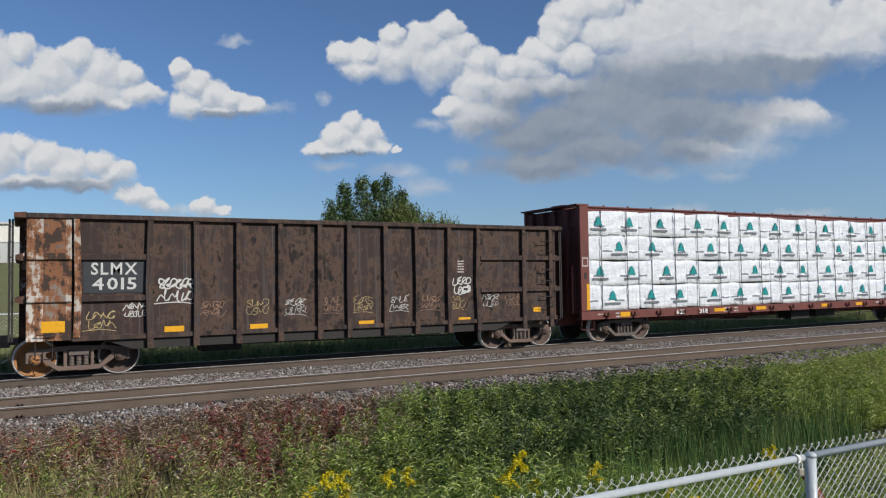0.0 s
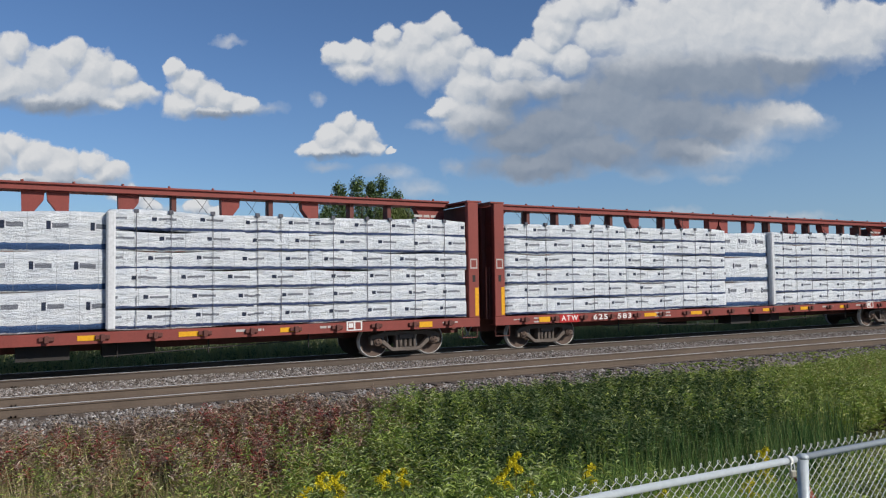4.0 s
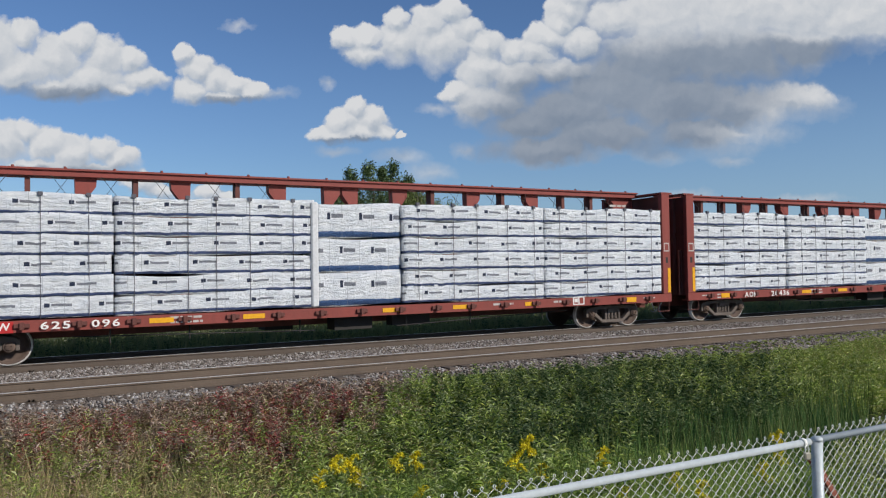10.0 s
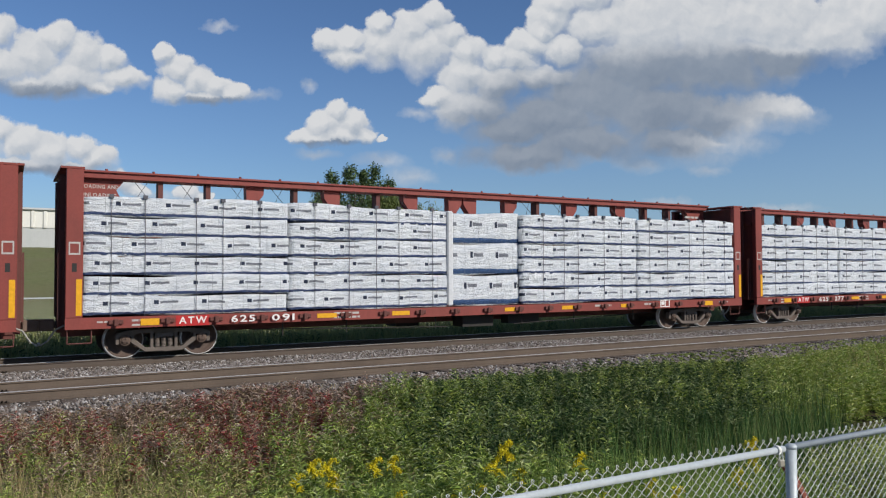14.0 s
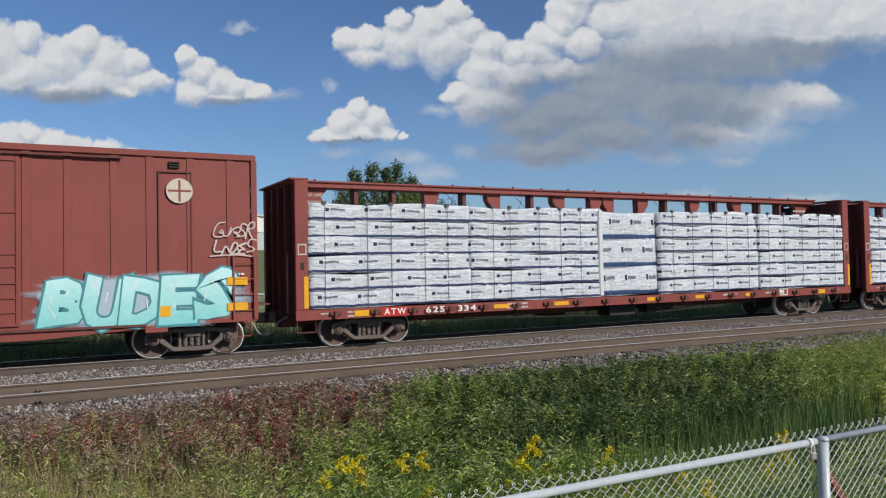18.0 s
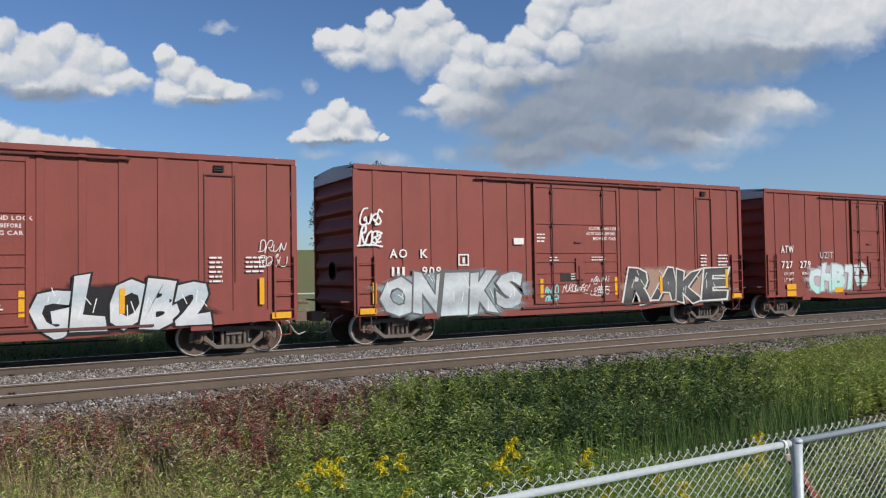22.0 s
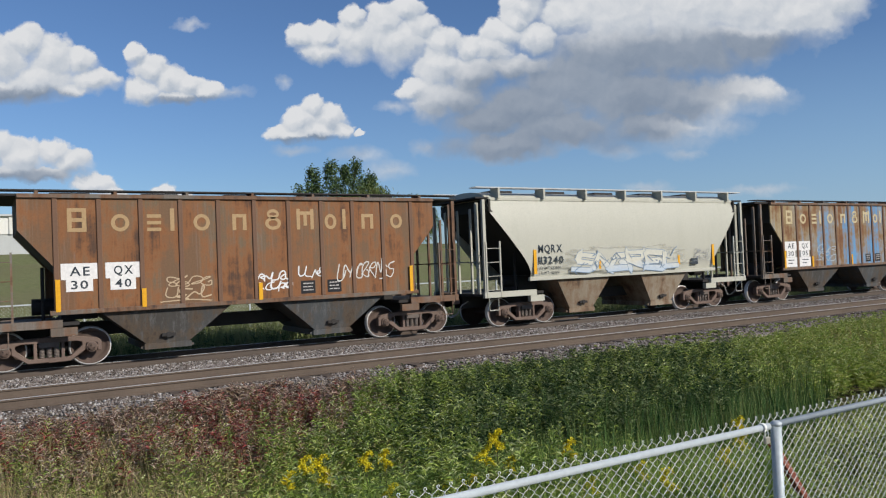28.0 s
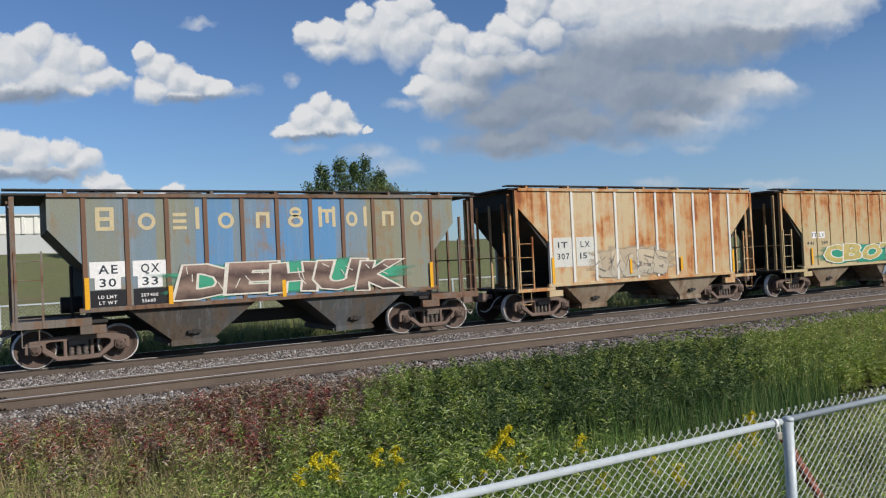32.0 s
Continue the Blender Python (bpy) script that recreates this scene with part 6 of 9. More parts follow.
        bars(car, s * 10.4 - 0.3, 0.98, [0.5], 0.05, 0.05, M_GREYMARK)
    for x in (-5.1, -2.9, 0.9, 3.1, 5.6):
        reflector(car, x, 0.94, 0.55, 0.12, -W - 0.004)
    bars(car, -9.95, 1.0, [0.55, 0.5], 0.06, 0.05, M_GREYMARK)
    bars(car, -4.9, 1.02, [0.75, 0.75], 0.07, 0.04, M_GREYMARK)
    bars(car, 4.2, 1.0, [0.7], 0.08, 0.05, M_GREYMARK)
    bars(car, 6.4, 1.0, [0.6], 0.08, 0.05, M_GREYMARK)
    bm = bmesh.new()
    for a, b in ((7.15, 7.19), (7.36, 7.4), (7.56, 7.6)):
        box(bm, a, b, -W - 0.008, -W, 0.84, 1.1)
    box(bm, 7.19, 7.56, -W - 0.007, -W, 0.84, 0.87)
    box(bm, 7.19, 7.56, -W - 0.007, -W, 1.07, 1.1)
    box(bm, 7.21, 7.34, -W - 0.006, -W, 0.92, 1.04)
    part("consolidated_stencil", bm, M_WHITE, car)
    bars(car, 9.95, 4.28, [0.75, 0.2, 0.7], 0.1, 0.06, M_GREYMARK, -0.12)
    lettering("LOADING AND", 0.14, -10.95, -0.125, 4.28, M_GREYMARK, car, width=0.85)
    lettering("UNLOADING", 0.14, -10.95, -0.125, 4.06, M_GREYMARK, car, width=0.8)
    for x in (-9.6, -8.5, -7.2, -6.1, -4.9, -3.6, -2.3, 2.3, 3.6, 4.9, 6.1, 7.3, 8.5, 9.6):
        for d in (-0.2, 0.2):
            bm = bmesh.new()
            rod(bm, (x - d, -0.62, 3.92), (x + d, -0.3, 4.54), 0.007, 4)
            part("tie_wire", bm, M_BLACK, car, "thin crossed tie-down wire")
    bm = bmesh.new()
    for x in (-6.2, -4.4, -1.6, 1.5, 3.6, 6.2):
        rod(bm, (x, -1.2, 0.82), (x, -1.2, 0.42), 0.02)
    rod(bm, (-7.0, -1.2, 0.62), (-1.2, -1.2, 0.46), 0.016)
    rod(bm, (1.2, -1.2, 0.46), (7.2, -1.2, 0.66), 0.016)
    box(bm, -0.6, 0.5, -1.1, -0.5, 0.42, 0.8)
    box(bm, 1.2, 2.4, -0.9, -0.5, 0.45, 0.75)
    box(bm, -2.1, -1.3, 0.4, 1.1, 0.4, 0.8)
    part("brake_rigging", bm, M_BLACK, car)
    for s in (-1, 1):
        solid("plate_square", [(s * (h - 0.18) - 0.12, s * (h - 0.18) + 0.12, -W - 0.005, -W - 0.001, 2.55, 2.59), (s * (h - 0.18) - 0.12, s * (h - 0.18) + 0.12, -W - 0.005, -W - 0.001, 2.81, 2.85),
                               (s * (h - 0.18) - 0.12, s * (h - 0.18) - 0.09, -W - 0.005, -W - 0.001, 2.59, 2.81), (s * (h - 0.18) + 0.09, s * (h - 0.18) + 0.12, -W - 0.005, -W - 0.001, 2.59, 2.81)], M_GREYMARK, car)
    return enlist(car, left, right)


M_TREEMARK = plain("teal_print", (0.02, 0.27, 0.27), 0.5)
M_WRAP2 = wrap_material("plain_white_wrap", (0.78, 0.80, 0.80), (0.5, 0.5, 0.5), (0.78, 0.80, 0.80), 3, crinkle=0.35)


def fir_mesh():
    """A printed fir tree: one stepped outline."""
    half = [(0.0, 0.64), (0.11, 0.53), (0.06, 0.53), (0.16, 0.42), (0.09, 0.42), (0.20, 0.28), (0.03, 0.31)]
    bm = bmesh.new()
    for s in (-1, 1):
        vs = [bm.verts.new((s * x, -0.046, z)) for x, z in half] + [bm.verts.new((0, -0.046, 0.30))]
        for k in range(1, len(vs) - 1):
            bm.faces.new((vs[0], vs[k], vs[k + 1]))
    bmesh.ops.remove_doubles(bm, verts=bm.verts[:], dist=0.0005)
    return mesh_of("fir_mark", bm, M_TREEMARK)


def lumber_load_plain(car):
    ld = thing("lumber_load", "lumber packs in white wrap printed with teal fir trees", "lumber load", "loads of the train")
    ld["u"], ld.scale = car["u"], STRETCH
    LOADS.append(ld)
    L = 2.22
    meshes = [pack_mesh("pack", L - 0.015, 0.828, 1.25, M_WRAP2, 70 + k) for k in range(3)]
    fir = fir_mesh()
    bm = bmesh.new()
    box(bm, -0.33, 0.33, -0.048, -0.044, 0.14, 0.22)
    word = mesh_of("print_bar", bm, paint("print_grey", (0.16, 0.17, 0.18)))
    rng = random.Random(77)
    for side in (0, 180):
        for i in range(10):
            for k in range(4):
                p = part("lumber_pack", meshes[rng.randrange(3)], None, ld)
                p.matrix_local = pose(0, 0, 0, 0, 0, side) @ pose(-9.92 + i * 2.2 + rng.uniform(-0.02, 0.02), -1.47 + rng.uniform(-0.02, 0.02), 1.10 + k * 0.83, 0, 0, rng.uniform(-0.3, 0.3))
                d = rng.uniform(-0.2, 0.2)
                for x in (-0.62, 0.72) if (i + k) % 2 else (0.05,):
                    mk = part("fir_mark", fir, None, p, "teal printed fir tree")
                    mk.location, mk.scale = (x + d, 0, 0.06), (0.9, 1, 0.92)
                    part("print_bar", word, None, p).location = (x + d, 0, 0.02)
            for dx in (-0.55, 0.55):
                bm = bmesh.new()
                box(bm, dx - 0.012, dx + 0.012, -0.06, -0.05, 0.0, 3.36)
                s = part("strap", bm, M_STRAP, ld)
                s.matrix_local = pose(0, 0, 0, 0, 0, side) @ pose(-9.92 + i * 2.2, -1.47, 1.08)
    return ld


def flat_cars():
    lab = "red centre-beam flat car with bulkheads"
    c1 = centrebeam("dark brown-red centre-beam flat car with bulkheads", 11.70, 34.42, None, M_CBBROWN, M_DARKRED)
    for s, x in (("623", -7.3), ("318", -6.2)):
        lettering(s, 0.22, x, -W - 0.075, 0.86, M_WHITE, c1, width=0.45)
    lumber_load_plain(c1)
    plan = [(-42.56, -20.05, "625", "583", 1.32, "ATW"), (-65.74, -43.42, "625", "154", 1.32, "ATW"), (-89.1, -66.57, "625", "310", -1.28, "ATW"), (-112.6, -89.91, "28", "436", 1.32, "AOK"), (-136.1, -113.43, "625", "096", -1.28, "ATW"),
            (-159.8, -136.98, "625", "277", 1.32, "ATW"), (-183.3, -160.63, "625", "091", -1.28, "ATW"), (-207.11, -184.17, "625", "312", -1.28, "ATW"), (-230.75, -208.03, "625", "334", -1.28, "ATW")]
    first = None
    cars = []
    for a, b, n1, n2, pil, mark in plan:
        c = centrebeam(lab, a, b, first)
        first = first or c
        cars.append((c, n1, n2, pil, mark))
    for i, (c, n1, n2, pil, mark) in enumerate(cars):
        if mark == "ATW":
            solid("mark_plate", [(-8.96, -8.17, -W - 0.012, -W - 0.001, 0.80, 1.06)], paint("mark_red", (0.42, 0.03, 0.03)), c)
            lettering(mark, 0.24, -8.89, -W - 0.013, 0.86, M_WHITE, c, width=0.66)
            lettering(n1, 0.24, -7.65, -W - 0.075, 0.86, M_WHITE, c, width=0.6)
            lettering(n2, 0.24, -6.62, -W - 0.075, 0.86, M_WHITE, c, width=0.6)
        else:
            lettering(mark, 0.27, -8.62, -W - 0.075, 0.84, M_WHITE, c, width=0.66)
            lettering(n1 + n2, 0.27, -7.2, -W - 0.075, 0.84, M_WHITE, c, width=1.0)
        printed_load(c, 100 + i, pil)


M_CBBROWN = worn("brown_red_flatcar_paint", (0.15, 0.050, 0.042), (0.08, 0.04, 0.034), 0.6, 0.7, 0.5)
flat_cars()


# -- gondola --
def gondola():
    h = 7.28
    car = thing("gondola_car", "rusty brown open gondola with peeling white end panels", "gondola")
    for s in (-1, 1):
        solid("side_wall", [(-h + 0.9, h, *sorted((s * (W - 0.16), s * (W - 0.11))), 0.95, 3.72)], M_GOND, car)
        solid("top_rail", [(-h, h, *sorted((s * (W - 0.20), s * (W + 0.0))), 3.72, 3.84)], M_GOND, car, "", 0.015)
        solid("side_sill", [(-h + 0.9, h, *sorted((s * (W - 0.17), s * (W - 0.03))), 0.86, 0.98)], M_GOND, car, "", 0.01)
        bm = bmesh.new()
        prism(bm, [(-h + 1.6, 0.86), (-h + 2.2, 0.62), (h - 2.2, 0.62), (h - 1.6, 0.86)], *sorted((s * (W - 0.16), s * (W - 0.12))))
        part("fish_belly", bm, M_BLACK, car)
        solid("peeled_panel", [(-h, -h + 0.9, *sorted((s * (W - 0.10), s * (W - 0.05))), 0.90, 3.72)], M_GONDPEEL, car, "panel with peeling white paint")
        for z in (1.84, 2.82):
            solid("cross_rail", [(-h, -h + 0.9, *sorted((s * (W - 0.05), s * (W + 0.02))), z - 0.06, z + 0.10)], M_GONDPEEL, car, "", 0.02)
            solid("cross_rail", [(-h + 1.0, -h + 2.5, *sorted((s * (W - 0.11), s * (W - 0.02))), z - 0.06, z + 0.08)], M_GOND, car, "", 0.01)
            solid("cross_rail", [(4.5, h, *sorted((s * (W - 0.11), s * (W - 0.02))), z - 0.06, z + 0.08)], M_GOND, car, "", 0.01)
    rng = random.Random(2)
    for x in (-6.28, -4.70, -3.65, -2.62, -1.55, -0.49, 0.34, 1.41, 2.37, 3.43, 4.42, 6.04, 7.05):
        for s in (-1, 1):
            bm = bmesh.new()
            k = rng.uniform(-0.04, 0.04)
            foot = 0.95 if x == -6.28 else 0.62
            prism(bm, [(x - 0.075, foot), (x + 0.075, foot), (x + 0.075 + k, 2.1), (x + 0.065, 3.72), (x - 0.065, 3.72), (x - 0.075 + k, 2.1)], *sorted((s * (W - 0.11), s * (W + 0.005))))
            part("side_post", bm, M_GONDPEEL if x == -6.28 else M_GOND, car, "", 0.012)
    solid("floor", [(-h, h, -W + 0.16, W - 0.16, 0.92, 1.0)], M_BLACK, car)
    for s in (-1, 1):
        steel = M_GONDEND if s < 0 else M_GOND
        solid("end_wall", [(*sorted((s * (h - 0.06), s * h)), -W + 0.1, W - 0.1, 0.95, 3.72)], steel, car, "rusty end wall with flaking paint")
        for z in (1.84, 2.82):
            bm = bmesh.new()
            prism(bm, [(s * h, z - 0.1), (s * (h + 0.22), z - 0.04), (s * (h + 0.22), z + 0.06), (s * h, z + 0.12)][::1 if s > 0 else -1], -W + 0.12, W - 0.12)
            part("end_rail", bm, steel, car)
        for y in (-0.7, 0.0, 0.7):
            solid("end_post", [(*sorted((s * h, s * (h + 0.14))), y - 0.06, y + 0.06, 0.95, 3.7)], steel, car)
        bm = bmesh.new()
        prism(bm, [(s * h, 3.72), (s * (h + 0.25), 3.74), (s * (h + 0.25), 3.84), (s * h, 3.86)][::1 if s > 0 else -1], -W + 0.02, W - 0.02)
        part("end_cap", bm, steel, car)
        ladder(car, s * (h + 0.30) - 0.03, s * (h + 0.30) + 0.03, -W + 0.25, 0.9, 3.7, 8, M_BLACK)
        grabs(car, s * (h - 0.6), s * (h - 0.2), -W - 0.0, [1.3, 1.6, 2.1, 2.45, 3.05, 3.35] if s > 0 else [1.05], M_BLACK)
        stirrup(car, s * (h - 0.35), -W + 0.1, 0.9, M_BLACK)
        coupler(car, s * h, s, 0.6)
        solid("draft_gear", [(*sorted((s * (h - 0.7), s * (h + 0.15))), -0.3, 0.3, 0.66, 0.95)], M_BLACK, car)
        t = truck(car, s * 6.2, "orange" if s < 0 else "rust")
    solid("centre_sill", [(-h, h, -0.22, 0.22, 0.6, 0.92)], M_BLACK, car)
    bm = bmesh.new()
    box(bm, -3.4, -2.4, -0.9, -0.3, 0.42, 0.85)
    rod(bm, (-4.4, -0.9, 0.6), (4.4, -0.9, 0.5), 0.018)
    part("brake_rigging", bm, M_BLACK, car)
    solid("number_board", [(-6.14, -4.80, -W + 0.095, -W + 0.105, 1.98, 2.76)], paint("slate", (0.045, 0.05, 0.055)), car, "dark number panel")
    lettering("SLMX", 0.40, -5.98, -W + 0.092, 2.42, paint("chalk", (0.55, 0.55, 0.53)), car, width=1.0)
    lettering("4015", 0.40, -5.95, -W + 0.092, 2.06, paint("chalk", (0.55, 0.55, 0.53)), car, width=0.95)
    for x, z, w in ((-6.75, 1.22, 0.48), (-4.15, 1.06, 0.45), (-2.1, 1.03, 0.45), (0.85, 1.0, 0.45), (3.95, 0.98, 0.4), (6.55, 1.2, 0.28)):
        reflector(car, x, z, w, 0.14 if w != 0.48 else 0.26, -W + 0.1 if w != 0.48 else -W + 0.05)
    chalk = ("chalk", (0.55, 0.55, 0.53))
    tag(car, -4.55, -3.75, 1.75, 2.35, 5, chalk, 1, -W + 0.11, 0.05)
    tag(car, -6.1, -5.5, 1.15, 1.6, 3, ("straw", (0.42, 0.33, 0.16)), 4, -W + 0.11, 0.03)
    tag(car, -5.3, -4.8, 1.4, 1.75, 4, chalk, 6, -W + 0.11, 0.03)
    for i, x in enumerate((-3.3, -2.2, -1.2, -0.2, 0.7, 1.8, 2.8, 3.6, 4.8, 5.6)):
        tag(car, x - 0.25, x + 0.3, 1.35, 1.75, 3, [("rust_chalk", (0.30, 0.18, 0.12)), ("straw", (0.42, 0.33, 0.16)), chalk][i % 3], 20 + i, -W + 0.11, 0.02)
    tag(car, 3.55, 4.15, 1.75, 2.3, 3, chalk, 8, -W + 0.11, 0.06)
    bars(car, 3.75, 2.75, [0.2] * 5, 0.05, 0.03, M_GREYMARK, -W + 0.11)
    return enlist(car, -3.80, 10.76)


# -- coil car --
def coil_car():
    h = 6.93
    car = thing("coil_car", "red steel-coil car under a long grey-green hood", "coil car")
    for s in (-1, 1):
        bm = bmesh.new()
        prism(bm, [(-h, 1.04), (h, 1.04), (h, 1.17), (-h, 1.17)], *sorted((s * (W - 0.10), s * W)))
        part("lower_sill", bm, M_CBBROWN, car)
        solid("side_girder", [(-h + 0.75, h - 0.55, *sorted((s * (W - 0.12), s * (W - 0.06))), 1.17, 1.70)], M_CBBROWN, car)
        solid("girder_rail", [(-h + 0.4, h - 0.4, *sorted((s * (W - 0.13), s * W)), 1.66, 1.74)], M_CBBROWN, car, "", 0.01)
        for k in range(9 if s > 0 else 0):
            x = -5.6 + k * 1.4
            solid("girder_rib", [(x - 0.03, x + 0.03, *sorted((s * (W - 0.06), s * (W - 0.01))), 1.17, 1.66)], M_CBBROWN, car)
    solid("deck", [(-h, h, -W + 0.10, W - 0.10, 0.95, 1.10)], M_DARKRED, car)
    # hood
    n = 14
    prof = [(-1.46, 1.76), (-1.46, 2.42)]
    for k in range(n + 1):
        a = math.pi * (1 - k / n)
        prof.append((1.46 * math.copysign(abs(math.cos(a)) ** 0.5, math.cos(a)) if 0 < k < n else (-1.46 if k == 0 else 1.46), 2.46 + 1.04 * math.sin(a) ** 0.85))
    prof += [(1.46, 2.42), (1.46, 1.76)]
    bm = bmesh.new()
    prism(bm, prof[::-1], -6.45, 6.45, "x")
    part("hood", bm, M_HOOD, car, "long grey-green rounded cover", 0.0)
    bm = bmesh.new()
    box(bm, -6.46, 6.46, -1.49, -1.45, 2.36, 2.43)
    for k in range(11):
        x = -6.2 + k * 1.24
        box(bm, x - 0.025, x + 0.025, -1.505, -1.45, 2.34, 2.47)
    part("hood_seam", bm, M_HOOD, car)
    solid("ridge", [(-3.6, 3.6, -0.35, 0.35, 3.46, 3.58)], M_HOOD, car, "", 0.02)
    for x in (-3.45, 3.4):
        bm = bmesh.new()
        prism(bm, [(x - 0.12, 3.55), (x + 0.12, 3.55), (x + 0.05, 2.95), (x - 0.05, 2.95)][::-1], -1.36, -1.28)
        beam(bm, (x - 0.25, -0.8, 3.6), (x + 0.1, -0.8, 3.78), 0.06, 0.05)
        rod(bm, (x - 0.1, -1.25, 3.45), (x + 0.05, -0.9, 3.85), 0.03)
        part("lifting_lug", bm, M_HOOD, car)
    bm = bmesh.new()
    for a, b in ((-0.60, -0.25), (0.42, 0.07)):
        beam(bm, (a, -0.25, 3.55), (b, -0.25, 4.22), 0.1, 0.09)
        beam(bm, (a, 0.25, 3.55), (b, 0.25, 4.22), 0.1, 0.09)
    box(bm, -0.36, 0.18, -0.32, 0.32, 4.16, 4.30)
    part("lifting_frame", bm, M_HOOD, car, "lifting yoke on the ridge")
    for s in (-1, 1):
        coupler(car, s * h, s, 0.62)
        solid("draft_gear", [(*sorted((s * (h - 0.9), s * (h + 0.12))), -0.3, 0.3, 0.66, 0.96)], M_DARKRED, car)
        solid("end_platform", [(*sorted((s * 6.5, s * h)), -W + 0.1, W - 0.1, 1.10, 1.14)], M_DARKRED, car)
        truck(car, s * 5.34 + 0.1)
        stirrup(car, s * (h - 0.3), -W + 0.06, 1.0, M_CBRED)
        grabs(car, s * (h - 0.5), s * (h - 0.15), -W + 0.0, [1.3, 1.5], M_CBRED)
    solid("mark_plate", [(-4.72, -3.62, -W + 0.055, -W + 0.062, 1.36, 1.66)], M_WHITE, car, "white mark panel")
    solid("number_plate", [(-3.6, -2.55, -W + 0.055, -W + 0.062, 1.36, 1.66)], paint("plate_black", (0.02, 0.02, 0.022)), car, "black number panel")
    lettering("ITFX", 0.30, -4.62, -W + 0.052, 1.41, paint("plate_black", (0.02, 0.02, 0.022)), car, width=0.9)
    lettering("805067", 0.30, -3.54, -W + 0.052, 1.41, M_WHITE, car, width=0.94)
    lettering("LD LMT 226100", 0.12, -2.4, -W + 0.058, 1.54, M_GREYMARK, car)
    lettering("LT WT 59900", 0.12, -2.4, -W + 0.058, 1.38, M_GREYMARK, car)
    bars(car, 1.6, 1.6, [0.8, 0.7], 0.06, 0.06, M_GREYMARK, -W + 0.058)
    bars(car, 2.9, 1.6, [0.5, 0.5, 0.5], 0.05, 0.04, M_GREYMARK, -W + 0.058)
    bars(car, 4.2, 1.63, [0.56, 0.56, 0.56], 0.06, 0.03, M_WHITE, -W + 0.058)
    tag(car, 0.2, 1.0, 1.3, 1.62, 4, ("chalk", (0.55, 0.55, 0.53)), 3, -W + 0.058, 0.03)
    for x, z in ((-6.3, 1.32), (6.05, 1.42), (-3.3, 1.10), (-0.9, 1.10), (1.7, 1.10), (3.6, 1.10), (-6.0, 1.80)):
        reflector(car, x, z, 0.5, 0.10 if abs(x) < 5 else 0.20, -W - 0.004)
    return enlist(car, -19.19, -5.33)


